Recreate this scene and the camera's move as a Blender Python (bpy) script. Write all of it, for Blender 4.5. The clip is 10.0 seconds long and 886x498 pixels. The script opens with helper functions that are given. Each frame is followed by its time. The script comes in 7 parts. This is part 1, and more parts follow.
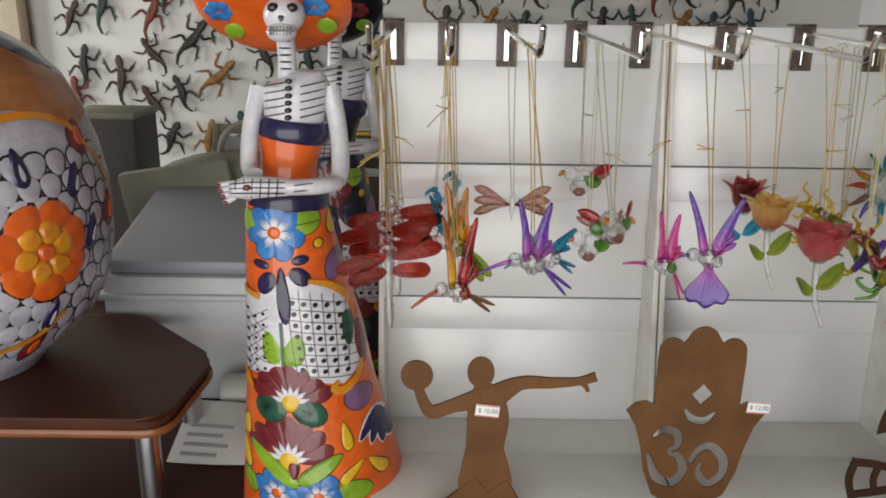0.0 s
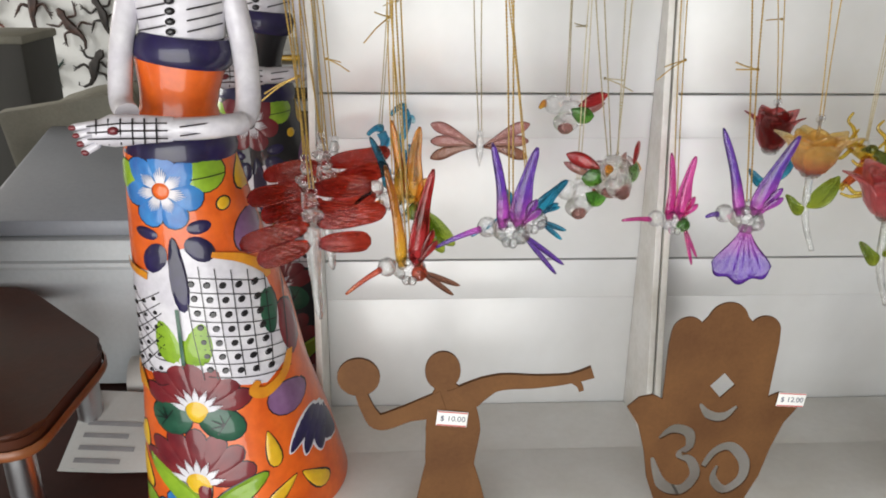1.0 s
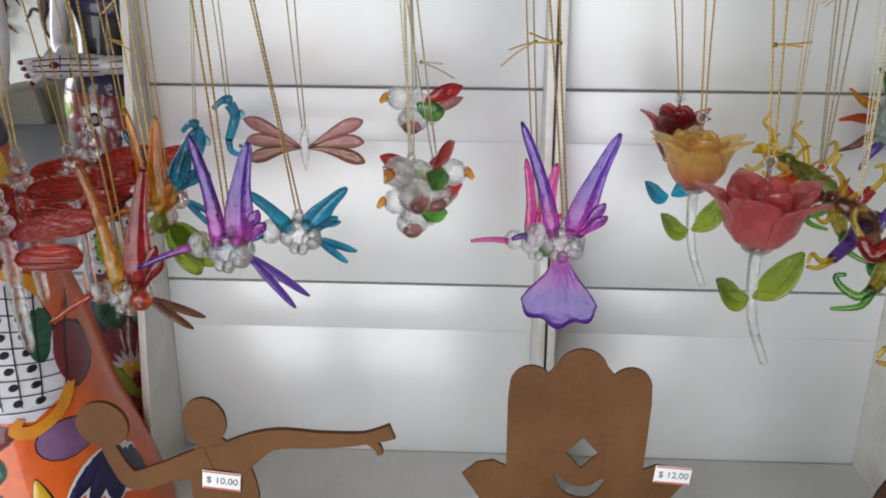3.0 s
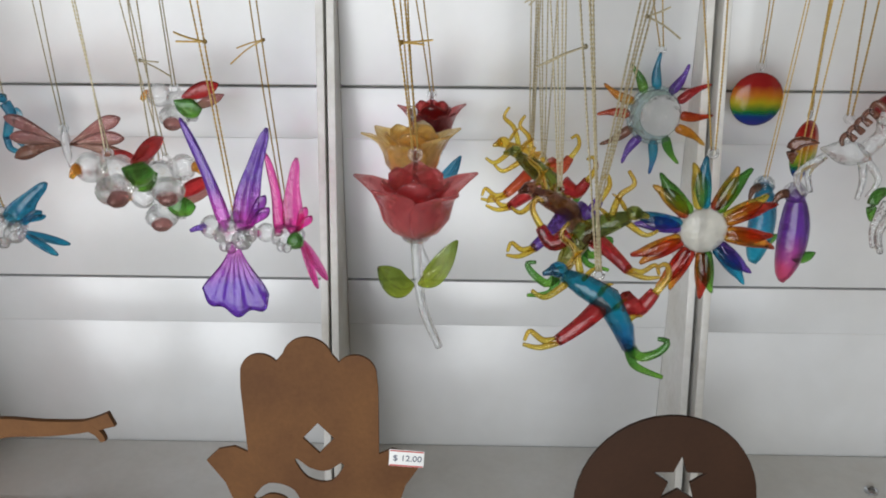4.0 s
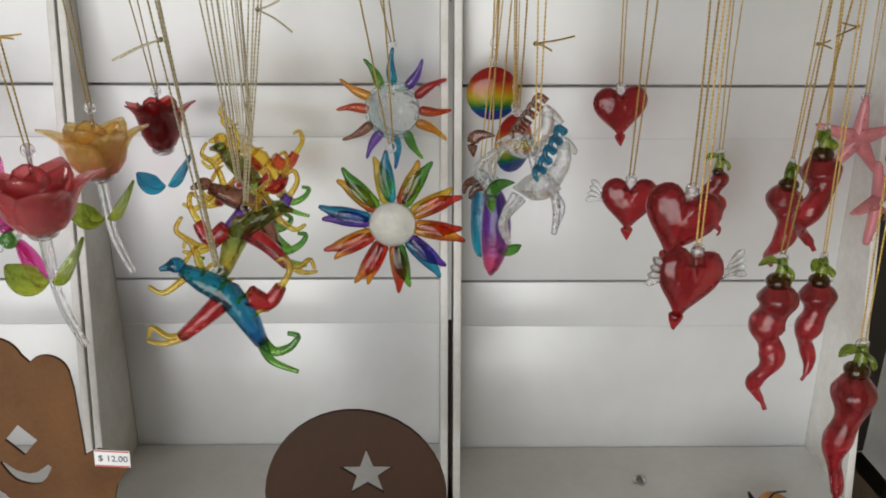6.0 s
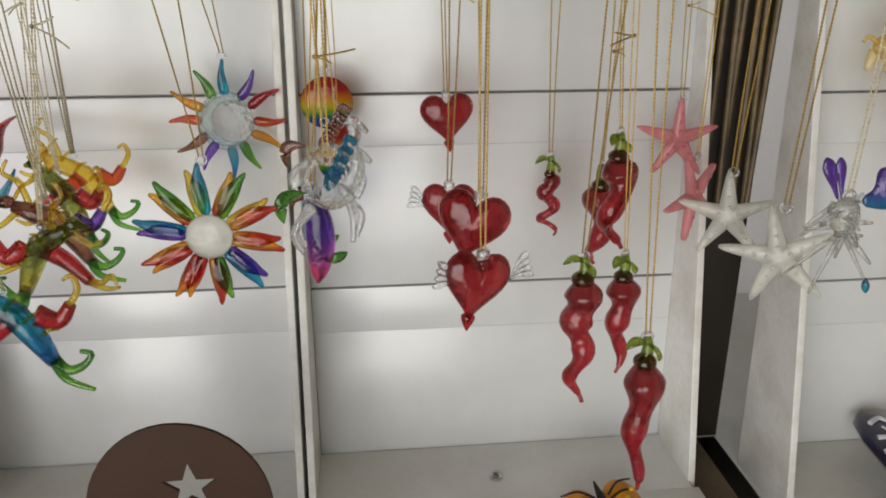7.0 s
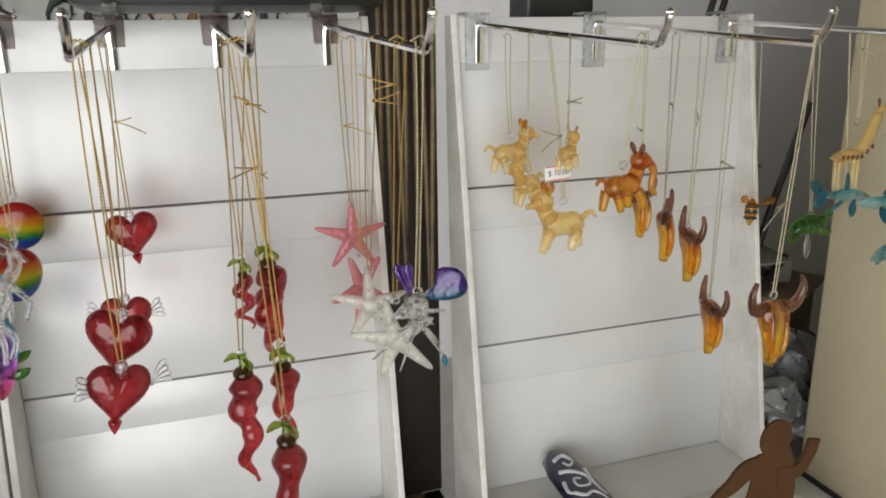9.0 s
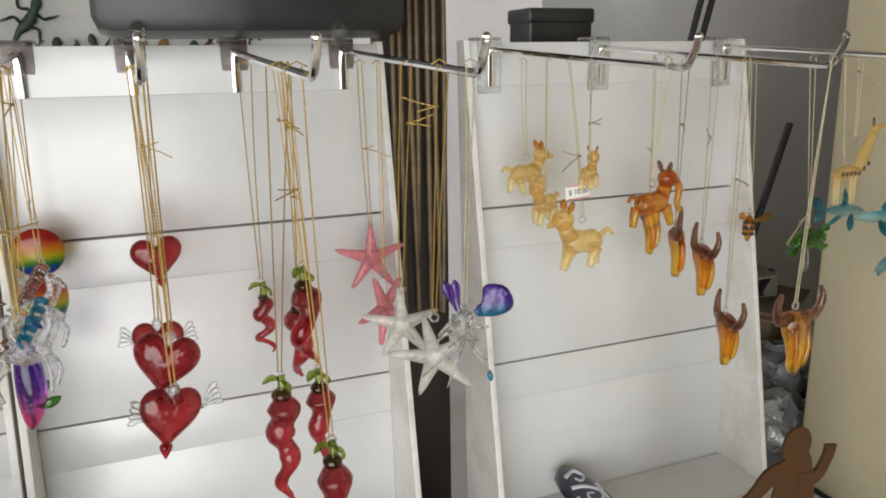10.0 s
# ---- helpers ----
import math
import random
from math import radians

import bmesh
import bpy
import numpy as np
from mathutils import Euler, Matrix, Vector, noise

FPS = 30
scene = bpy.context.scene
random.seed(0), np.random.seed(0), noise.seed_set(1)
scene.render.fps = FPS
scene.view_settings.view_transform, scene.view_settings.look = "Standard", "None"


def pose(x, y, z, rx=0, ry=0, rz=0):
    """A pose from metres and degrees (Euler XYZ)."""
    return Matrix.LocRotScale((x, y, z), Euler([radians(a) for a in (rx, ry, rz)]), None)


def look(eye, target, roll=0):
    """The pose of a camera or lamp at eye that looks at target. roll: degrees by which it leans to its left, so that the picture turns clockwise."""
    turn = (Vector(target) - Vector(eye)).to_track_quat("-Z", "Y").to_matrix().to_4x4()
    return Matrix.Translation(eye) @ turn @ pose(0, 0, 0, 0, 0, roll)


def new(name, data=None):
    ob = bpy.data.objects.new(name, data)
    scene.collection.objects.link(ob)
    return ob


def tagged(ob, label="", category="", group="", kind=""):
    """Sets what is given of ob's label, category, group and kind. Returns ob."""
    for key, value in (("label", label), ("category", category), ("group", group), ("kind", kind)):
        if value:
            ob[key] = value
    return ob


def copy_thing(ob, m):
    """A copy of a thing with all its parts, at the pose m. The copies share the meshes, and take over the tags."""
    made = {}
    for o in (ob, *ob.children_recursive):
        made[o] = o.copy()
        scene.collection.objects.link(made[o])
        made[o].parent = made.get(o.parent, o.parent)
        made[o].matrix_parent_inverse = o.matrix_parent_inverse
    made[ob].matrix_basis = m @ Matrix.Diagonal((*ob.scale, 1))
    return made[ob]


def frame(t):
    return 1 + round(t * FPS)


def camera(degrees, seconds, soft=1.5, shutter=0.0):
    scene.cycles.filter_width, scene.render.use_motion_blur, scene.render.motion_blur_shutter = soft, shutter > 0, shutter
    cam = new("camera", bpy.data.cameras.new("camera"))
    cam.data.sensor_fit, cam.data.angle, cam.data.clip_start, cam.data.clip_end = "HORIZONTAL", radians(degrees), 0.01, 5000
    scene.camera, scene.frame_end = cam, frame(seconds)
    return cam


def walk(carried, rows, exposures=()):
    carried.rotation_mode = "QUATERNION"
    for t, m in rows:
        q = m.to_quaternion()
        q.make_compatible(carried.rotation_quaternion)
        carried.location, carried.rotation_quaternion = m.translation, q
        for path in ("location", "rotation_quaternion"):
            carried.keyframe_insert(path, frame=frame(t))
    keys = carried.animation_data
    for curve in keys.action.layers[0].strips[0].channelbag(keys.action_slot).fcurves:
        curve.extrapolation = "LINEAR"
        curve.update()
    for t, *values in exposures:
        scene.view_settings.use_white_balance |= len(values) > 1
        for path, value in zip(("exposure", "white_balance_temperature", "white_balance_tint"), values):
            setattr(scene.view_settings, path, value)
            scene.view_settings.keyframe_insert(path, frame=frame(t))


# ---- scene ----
cam = camera(60.0, 10.0, 1.8)
METRES, EYE, TILT, LEAN, TURN = 1.08, 1.45, -16.5, -0.8, 0.0
ROWS = [
    (0.0, 0.0, 0.0, 0.0, -0.0, 0.0, -0.0),
    (0.5, -0.0257, 0.0985, 0.0063, -1.89, -3.4, 0.54),
    (1.0, 0.011, 0.1678, 0.0185, -2.78, -5.12, 0.96),
    (1.5, 0.0479, 0.2114, 0.0169, 0.35, -4.85, -0.04),
    (2.0, 0.0791, 0.251, -0.0009, 3.37, -3.81, -1.11),
    (3.5, 0.2476, 0.2701, 0.0162, 1.64, -4.08, 0.11),
    (4.0, 0.3228, 0.2601, 0.0115, 1.28, -4.19, 0.16),
    (4.5, 0.35, 0.2589, 0.0018, 1.05, -4.91, 0.18),
    (5.0, 0.3788, 0.2622, -0.0002, 0.96, -5.13, 0.28),
    (5.5, 0.4299, 0.262, 0.0064, 0.86, -4.63, 0.34),
    (6.0, 0.4836, 0.2622, 0.0078, -0.57, -4.25, 0.8),
    (7.5, 0.5682, 0.2405, 0.0108, -8.09, -4.04, 3.31),
    (8.0, 0.5804, 0.2244, 0.0166, -10.17, -2.88, 4.07),
    (8.5, 0.5912, 0.1923, 0.0301, -12.1, -1.47, 4.77),
    (9.0, 0.6457, 0.1591, 0.0248, -17.79, -0.36, 6.63),
    (9.5, 0.6574, 0.1567, 0.0185, -21.18, -1.46, 7.64),
    (10.0, 0.595, 0.1672, 0.0272, -21.03, 1.07, 7.67),
]
EXPOSURES = [(0.0, -0.22, 6700, 10), (0.5, -0.02, 6750, 10), (1.0, 0.18, 6600, 10), (2.0, 0.08, 6150, 10), (3.5, -0.02, 6250, 10), (5.0, -0.08, 6250, 10), (6.0, -0.10, 6550, 10), (8.0, 0.08, 6650, 10), (9.0, 0.18, 6550, 10), (10.0, 0.26, 6550, 10)]
walk(cam, [(t, pose(0, 0, EYE, TILT, LEAN, TURN) @ pose(METRES * x, METRES * y, METRES * z, 90 + pitch, roll, yaw)) for t, x, y, z, yaw, pitch, roll in ROWS], EXPOSURES)

# ---- light ----
world = bpy.data.worlds.new("world")
scene.world = world
world.use_nodes = True
wn = world.node_tree
sky = wn.nodes.new("ShaderNodeTexSky")
sky.sky_type, sky.sun_disc = "NISHITA", False
sky.sun_elevation, sky.sun_rotation = radians(48), radians(200)
wn.links.new(sky.outputs[0], wn.nodes["Background"].inputs[0])
wn.nodes["Background"].inputs[1].default_value = 0.10


def area(name, eye, target, sx, sy, power, colour):
    data = bpy.data.lights.new(name, "AREA")
    data.shape, data.size, data.size_y, data.energy, data.color = "RECTANGLE", sx, sy, power, colour
    ob = new(name, data)
    ob.matrix_world = look(eye, target)
    return ob


# added fill lamp, no source seen: brightens the gecko wall from the left
area("added_side_fill", (-2.76, 1.6, 1.6), (0, 1.6, 1.6), 1.3, 1.1, 48, (1.0, 0.98, 0.95))
# daylight that comes in through the open shop front, behind the camera
area("shop_front_daylight", (-0.62, -1.36, 1.18), (-0.62, 2, 1.18), 2.6, 1.85, 67, (0.985, 0.985, 0.965))

# ---- materials ----


def nodes_of(name):
    m = bpy.data.materials.new(name)
    m.use_nodes = True
    return m, m.node_tree, m.node_tree.nodes["Principled BSDF"]


def surface(name, colour, rough=0.5, metal=0.0, vary=0.15, scale=30.0, fine=400.0, bump=0.05, second=None, stain=0.35, coat=0.0, ior=1.5, coat_rough=0.03):
    """A solid surface with stains at one scale, grain at another, and a fine relief."""
    m, nt, p = nodes_of(name)
    n, link = nt.nodes, nt.links
    tc = n.new("ShaderNodeTexCoord")
    big, small = n.new("ShaderNodeTexNoise"), n.new("ShaderNodeTexNoise")
    big.inputs["Scale"].default_value, big.inputs["Detail"].default_value = scale, 5
    small.inputs["Scale"].default_value, small.inputs["Detail"].default_value = fine, 2
    for t in (big, small):
        link.new(tc.outputs["Object"], t.inputs["Vector"])
    ramp = n.new("ShaderNodeValToRGB")
    ramp.color_ramp.elements[0].position, ramp.color_ramp.elements[1].position = stain, stain + 0.4
    low = second or [c * (1 - vary) for c in colour]
    ramp.color_ramp.elements[0].color, ramp.color_ramp.elements[1].color = (*low, 1), (*colour, 1)
    link.new(big.outputs["Fac"], ramp.inputs["Fac"])
    mix = n.new("ShaderNodeMix")
    mix.data_type, mix.blend_type = "RGBA", "MULTIPLY"
    mix.inputs["Factor"].default_value = vary
    link.new(ramp.outputs[0], mix.inputs["A"])
    link.new(small.outputs["Fac"], mix.inputs["B"])
    link.new(mix.outputs["Result"], p.inputs["Base Color"])
    p.inputs["Metallic"].default_value = metal
    p.inputs["Coat Weight"].default_value = coat
    p.inputs["Coat Roughness"].default_value = coat_rough
    p.inputs["IOR"].default_value = ior
    rr = n.new("ShaderNodeMapRange")
    rr.inputs["To Min"].default_value, rr.inputs["To Max"].default_value = rough * 0.8, min(1, rough * 1.25)
    link.new(big.outputs["Fac"], rr.inputs["Value"])
    link.new(rr.outputs[0], p.inputs["Roughness"])
    b = n.new("ShaderNodeBump")
    b.inputs["Strength"].default_value, b.inputs["Distance"].default_value = bump, 0.002
    link.new(small.outputs["Fac"], b.inputs["Height"])
    link.new(b.outputs[0], p.inputs["Normal"])
    return m


def glass(name, c1, c2=None, axis=2, clear=0.5, rough=0.035, streak=0.0, span=(0.08, 0.5), trans=0.94):
    """Blown glass, tinted; with c2 it runs from c1 (low end) to c2 along one axis of the piece."""
    m, nt, p = nodes_of(name)
    n, link = nt.nodes, nt.links
    tr = n.new("ShaderNodeBsdfTransparent")
    mix = n.new("ShaderNodeMixShader")
    mix.inputs[0].default_value = 1.02 - clear
    tc = n.new("ShaderNodeTexCoord")
    noise_tex = n.new("ShaderNodeTexNoise")
    noise_tex.inputs["Scale"].default_value = 90
    link.new(tc.outputs["Object"], noise_tex.inputs["Vector"])
    ramp = n.new("ShaderNodeValToRGB")
    ramp.color_ramp.elements[0].position, ramp.color_ramp.elements[1].position = span if c2 else (0.3, 0.7)
    ramp.color_ramp.elements[0].color = (*c1, 1)
    ramp.color_ramp.elements[1].color = (*(c2 or [c * 0.75 for c in c1]), 1)
    if c2:
        sep = n.new("ShaderNodeSeparateXYZ")
        link.new(tc.outputs["Generated"], sep.inputs[0])
        add = n.new("ShaderNodeMath")
        add.operation = "MULTIPLY_ADD"
        add.inputs[1].default_value, add.inputs[2].default_value = 0.35, -0.17
        plus = n.new("ShaderNodeMath")
        link.new(noise_tex.outputs["Fac"], add.inputs[0])
        link.new(add.outputs[0], plus.inputs[0])
        link.new(sep.outputs[axis], plus.inputs[1])
        link.new(plus.outputs[0], ramp.inputs["Fac"])
    else:
        link.new(noise_tex.outputs["Fac"], ramp.inputs["Fac"])
    link.new(ramp.outputs[0], p.inputs["Base Color"])
    light = n.new("ShaderNodeMix")
    light.data_type = "RGBA"
    light.inputs["Factor"].default_value = 0.22
    light.inputs["B"].default_value = (1, 1, 1, 1)
    link.new(ramp.outputs[0], light.inputs["A"])
    link.new(light.outputs["Result"], tr.inputs["Color"])
    p.inputs["Roughness"].default_value = rough
    p.inputs["Transmission Weight"].default_value = trans
    p.inputs["Coat Weight"].default_value = 0.6
    p.inputs["Coat Roughness"].default_value = 0.02
    p.inputs["IOR"].default_value = 1.48
    if not streak:
        lump, b = n.new("ShaderNodeTexNoise"), n.new("ShaderNodeBump")
        lump.inputs["Scale"].default_value, lump.inputs["Detail"].default_value = 170, 1
        b.inputs["Strength"].default_value, b.inputs["Distance"].default_value = 0.55, 0.0022
        link.new(tc.outputs["Object"], lump.inputs["Vector"])
        link.new(lump.outputs["Fac"], b.inputs["Height"])
        link.new(b.outputs[0], p.inputs["Normal"])
    if streak:
        wave = n.new("ShaderNodeTexWave")
        wave.bands_direction = "Z"
        wave.inputs["Scale"].default_value, wave.inputs["Distortion"].default_value = streak, 1.5
        link.new(tc.outputs["Object"], wave.inputs["Vector"])
        b = n.new("ShaderNodeBump")
        b.inputs["Strength"].default_value, b.inputs["Distance"].default_value = 0.55, 0.0020
        p.inputs["Coat Weight"].default_value = 0.2
        link.new(wave.outputs["Fac"], b.inputs["Height"])
        link.new(b.outputs[0], p.inputs["Normal"])
    link.new(tr.outputs[0], mix.inputs[1])
    link.new(p.outputs[0], mix.inputs[2])
    link.new(mix.outputs[0], nt.nodes["Material Output"].inputs[0])
    return m


def plain_glass(name, tint, clear=0.42, rough=0.02, ior=1.46):
    m, nt, p = nodes_of(name)
    n, link = nt.nodes, nt.links
    tr = n.new("ShaderNodeBsdfTransparent")
    tr.inputs[0].default_value = (*tint, 1)
    mix = n.new("ShaderNodeMixShader")
    mix.inputs[0].default_value = 1 - clear
    p.inputs["Base Color"].default_value = (*tint, 1)
    p.inputs["Roughness"].default_value = rough
    p.inputs["Transmission Weight"].default_value = 1.0
    p.inputs["IOR"].default_value = ior
    tc, nz, b = n.new("ShaderNodeTexCoord"), n.new("ShaderNodeTexNoise"), n.new("ShaderNodeBump")
    nz.inputs["Scale"].default_value = 170
    b.inputs["Strength"].default_value, b.inputs["Distance"].default_value = 0.8, 0.0024
    link.new(tc.outputs["Object"], nz.inputs["Vector"])
    link.new(nz.outputs["Fac"], b.inputs["Height"])
    link.new(b.outputs[0], p.inputs["Normal"])
    link.new(tr.outputs[0], mix.inputs[1])
    link.new(p.outputs[0], mix.inputs[2])
    link.new(mix.outputs[0], nt.nodes["Material Output"].inputs[0])
    return m


WHITE = surface("white_gloss_paint", (0.65, 0.66, 0.67), 0.42, vary=0.07, scale=7, fine=60, bump=0.03, second=(0.59, 0.59, 0.58), stain=0.3, ior=1.75, coat=1.0, coat_rough=0.26)
WHITE_EDGE = surface("white_paint_rubbed", (0.78, 0.77, 0.74), 0.4, vary=0.15, scale=25, fine=200, bump=0.06, second=(0.6, 0.57, 0.5), stain=0.2)
SHELF = surface("white_shelf_laminate", (0.74, 0.74, 0.72), 0.35, vary=0.1, scale=12, fine=150, second=(0.62, 0.60, 0.55), stain=0.25)
PLASTER = surface("wall_plaster", (0.78, 0.79, 0.77), 0.7, vary=0.1, scale=4, fine=120, bump=0.15)
# for the unseen walls and ceiling: tones made up to set the bounced light
UNSEEN_WALL = surface("unseen_wall", (0.34, 0.31, 0.25), 0.7, vary=0.15, scale=4, fine=120, bump=0.15)
ROOF = surface("dark_unseen_ceiling", (0.20, 0.17, 0.13), 0.6, vary=0.3, scale=5, fine=100)
GREYWALL = surface("grey_wall", (0.84, 0.84, 0.87), 0.7, vary=0.1, scale=4, fine=120, bump=0.15)
FLOORM = surface("shop_floor_tile", (0.30, 0.27, 0.23), 0.5, vary=0.2, scale=3, fine=60)
RUST = surface("rusted_sheet_steel", (0.19, 0.088, 0.032), 0.62, 0.1, vary=0.25, scale=18, fine=350, bump=0.06, second=(0.12, 0.052, 0.02), ior=1.3)
# darker copy of RUST: the shade on the runner is put into its colour
RUST_SHADED = surface("rusted_steel_shaded", (0.10, 0.046, 0.018), 0.6, 0.1, vary=0.25, scale=18, fine=350, bump=0.06, ior=1.3)
RUST_DARK = surface("dark_oiled_steel", (0.052, 0.022, 0.010), 0.55, 0.1, vary=0.25, scale=18, fine=350, bump=0.06, ior=1.35)
MAHOGANY = surface("mahogany_laminate", (0.085, 0.024, 0.011), 0.42, vary=0.3, scale=14, fine=160, bump=0.05, second=(0.06, 0.02, 0.011), ior=1.3)
OAKEDGE = surface("orange_wood_edge", (0.30, 0.10, 0.035), 0.35, vary=0.3, scale=30, fine=200)
TABLE = surface("dark_red_table_top", (0.050, 0.013, 0.008), 0.55, ior=1.3, vary=0.3, scale=10, fine=120)
STEEL = surface("brushed_steel", (0.62, 0.63, 0.65), 0.3, 1.0, vary=0.1, scale=20, fine=500)
CHROME = surface("chrome", (0.78, 0.78, 0.78), 0.12, 1.0, vary=0.06, scale=20, fine=300, bump=0.01)
GOLD = surface("gold_cord", (0.80, 0.55, 0.16), 0.35, 0.6, vary=0.5, scale=900, fine=1500, bump=0.4, second=(0.46, 0.29, 0.07))
PALECORD = surface("pale_gold_cord", (0.74, 0.66, 0.46), 0.4, 0.5, vary=0.4, scale=900, fine=1500, bump=0.4, second=(0.4, 0.34, 0.2))
GREYBIN = surface("blue_grey_plastic", (0.31, 0.33, 0.37), 0.45, vary=0.15, scale=8, fine=200)
GREYLID = surface("pale_grey_plastic", (0.55, 0.58, 0.60), 0.4, vary=0.15, scale=8, fine=200)
KHAKI = surface("grey_green_canvas", (0.33, 0.32, 0.26), 0.8, vary=0.25, scale=14, fine=300, bump=0.2)
CARD = surface("brown_cardboard", (0.20, 0.145, 0.09), 0.8, vary=0.25, scale=12, fine=250, bump=0.1)
CARD_DARK = surface("dark_cardboard", (0.10, 0.08, 0.055), 0.8, vary=0.3, scale=12, fine=250, bump=0.1)
PAPER = surface("printed_paper", (0.55, 0.55, 0.53), 0.7, vary=0.1, scale=20, fine=300)
INK = surface("grey_print", (0.36, 0.36, 0.37), 0.7, vary=0.2)
BLACK = surface("black_plastic", (0.018, 0.019, 0.02), 0.35, vary=0.2, scale=20, fine=500)
CABLE = surface("black_cable_rubber", (0.02, 0.02, 0.022), 0.5, vary=0.2)
BEIGE = surface("cream_painted_cabinet", (0.62, 0.55, 0.38), 0.4, vary=0.1, scale=5, fine=90)
BAMBOO = surface("brown_cane", (0.25, 0.17, 0.07), 0.5, vary=0.5, scale=25, fine=200, second=(0.08, 0.05, 0.02))
DARKSTICK = surface("dark_wood_post", (0.028, 0.02, 0.014), 0.55, vary=0.3, scale=20)
FOIL = surface("crumpled_cellophane", (0.35, 0.36, 0.36), 0.25, 0.3, vary=0.4, scale=40, fine=200, bump=0.5)
TAGWHITE = surface("price_label_paper", (0.82, 0.82, 0.80), 0.6, vary=0.05)
TAGRED = surface("price_label_red", (0.60, 0.10, 0.09), 0.6, vary=0.1)
TAGINK = surface("price_label_ink", (0.10, 0.11, 0.16), 0.6, vary=0.1)
NAVY = surface("navy_glaze", (0.016, 0.013, 0.05), 0.12, vary=0.3, scale=40, fine=200, coat=0.6)


def glaze(name, colour, second=None):
    return surface(name + "_glaze", colour, 0.42, vary=0.25, scale=55, fine=180, bump=0.05, second=second, coat=0.5, ior=1.4, coat_rough=0.035)


C_WHITE = glaze("white", (0.74, 0.73, 0.76), (0.62, 0.60, 0.66))
C_ORANGE = glaze("orange", (0.82, 0.15, 0.015), (0.66, 0.10, 0.012))
C_AMBER = glaze("amber", (0.78, 0.34, 0.02), (0.62, 0.22, 0.015))
C_YELLOW = glaze("yellow", (0.78, 0.52, 0.02), (0.70, 0.38, 0.02))
C_NAVY = glaze("cobalt", (0.022, 0.014, 0.085), (0.012, 0.01, 0.04))
C_BLUE = glaze("sky_blue", (0.05, 0.27, 0.62), (0.025, 0.13, 0.42))
C_MAROON = glaze("maroon", (0.22, 0.02, 0.025), (0.13, 0.012, 0.02))
C_GREEN = glaze("leaf_green", (0.30, 0.48, 0.03), (0.18, 0.33, 0.02))
C_DKGREEN = glaze("dark_green", (0.02, 0.11, 0.06), (0.01, 0.06, 0.035))
C_BLACK = glaze("black_line", (0.012, 0.011, 0.014))
C_VIOLET = glaze("dull_violet", (0.26, 0.13, 0.28), (0.16, 0.07, 0.16))
C_TERRA = glaze("terracotta", (0.50, 0.20, 0.07), (0.38, 0.14, 0.05))
C_LILAC = glaze("lilac_white", (0.58, 0.56, 0.62), (0.40, 0.38, 0.46))

G_CLEAR = plain_glass("clear_glass", (0.97, 0.98, 0.98))
G_SMOKE = plain_glass("smoky_acrylic", (0.52, 0.46, 0.44), 0.45, 0.08)
G_FROST = glass("frosted_glass", (0.95, 0.94, 0.88), None, clear=0.52, rough=0.35, trans=0.4)
G_FIRE = glass("red_to_yellow_glass", (0.86, 0.42, 0.02), (0.60, 0.04, 0.02), 0, 0.42)
G_FIRE2 = glass("yellow_to_red_glass", (0.62, 0.05, 0.02), (0.88, 0.52, 0.03), 2, 0.42)
G_OLIVE = glass("olive_glass", (0.66, 0.54, 0.05), (0.24, 0.32, 0.05), 2, 0.45)
G_LEMON = glass("lemon_glass", (0.94, 0.78, 0.12), (0.84, 0.62, 0.06), 2, 0.5)
G_RED = glass("red_glass", (0.66, 0.03, 0.035), clear=0.42)
G_DRED = glass("ribbed_red_glass", (0.50, 0.018, 0.014), (0.60, 0.05, 0.02), 0, 0.42, streak=210)
G_ROSE = glass("rose_glass", (0.90, 0.40, 0.40), (0.80, 0.22, 0.23), 2, 0.42, 0.14, trans=0.7)
G_TULIP = glass("tulip_glass", (0.76, 0.20, 0.18), (0.64, 0.10, 0.10), 2, 0.42, 0.14)
G_PEACH = glass("peach_glass", (0.88, 0.30, 0.22), (0.96, 0.74, 0.30), 2, 0.46, 0.12, trans=0.7)
G_YELLOW = glass("yellow_glass", (0.85, 0.55, 0.04), (0.86, 0.40, 0.03), 2, 0.5)
G_AMBER = glass("amber_glass", (0.92, 0.56, 0.04), (0.80, 0.36, 0.04), 2, 0.42)
G_HONEY = glass("honey_glass", (0.97, 0.87, 0.58), (0.93, 0.74, 0.34), 2, 0.58, 0.12, trans=0.6)
G_ORANGE = glass("orange_glass", (0.80, 0.20, 0.02), (0.70, 0.09, 0.02), 2, 0.42)
G_TEAL = glass("teal_glass", (0.02, 0.48, 0.66), (0.02, 0.30, 0.48), 2, 0.42)
G_BLUE = glass("blue_glass", (0.01, 0.13, 0.42), (0.01, 0.34, 0.50), 2, 0.40)
G_GREEN = glass("green_glass", (0.24, 0.56, 0.05), (0.10, 0.36, 0.04), 2, 0.42)
G_LIME = glass("lime_glass", (0.52, 0.62, 0.05), (0.36, 0.48, 0.05), 2, 0.5)
G_PURPLE = glass("purple_to_magenta_glass", (0.74, 0.12, 0.66), (0.20, 0.06, 0.56), 2, 0.36)
G_PURPLE2 = glass("purple_tail_glass", (0.20, 0.05, 0.58), (0.78, 0.12, 0.66), 2, 0.36, 0.035, 0.0, (0.4, 0.95))
G_VIOLET = glass("violet_glass", (0.16, 0.05, 0.46), (0.20, 0.07, 0.52), 2, 0.36)
G_PINK = glass("pink_glass", (0.85, 0.04, 0.42), (0.88, 0.12, 0.50), 2, 0.36)
G_CORAL = glass("coral_pink_glass", (0.98, 0.44, 0.48), None, clear=0.47, rough=0.3, trans=0.3)
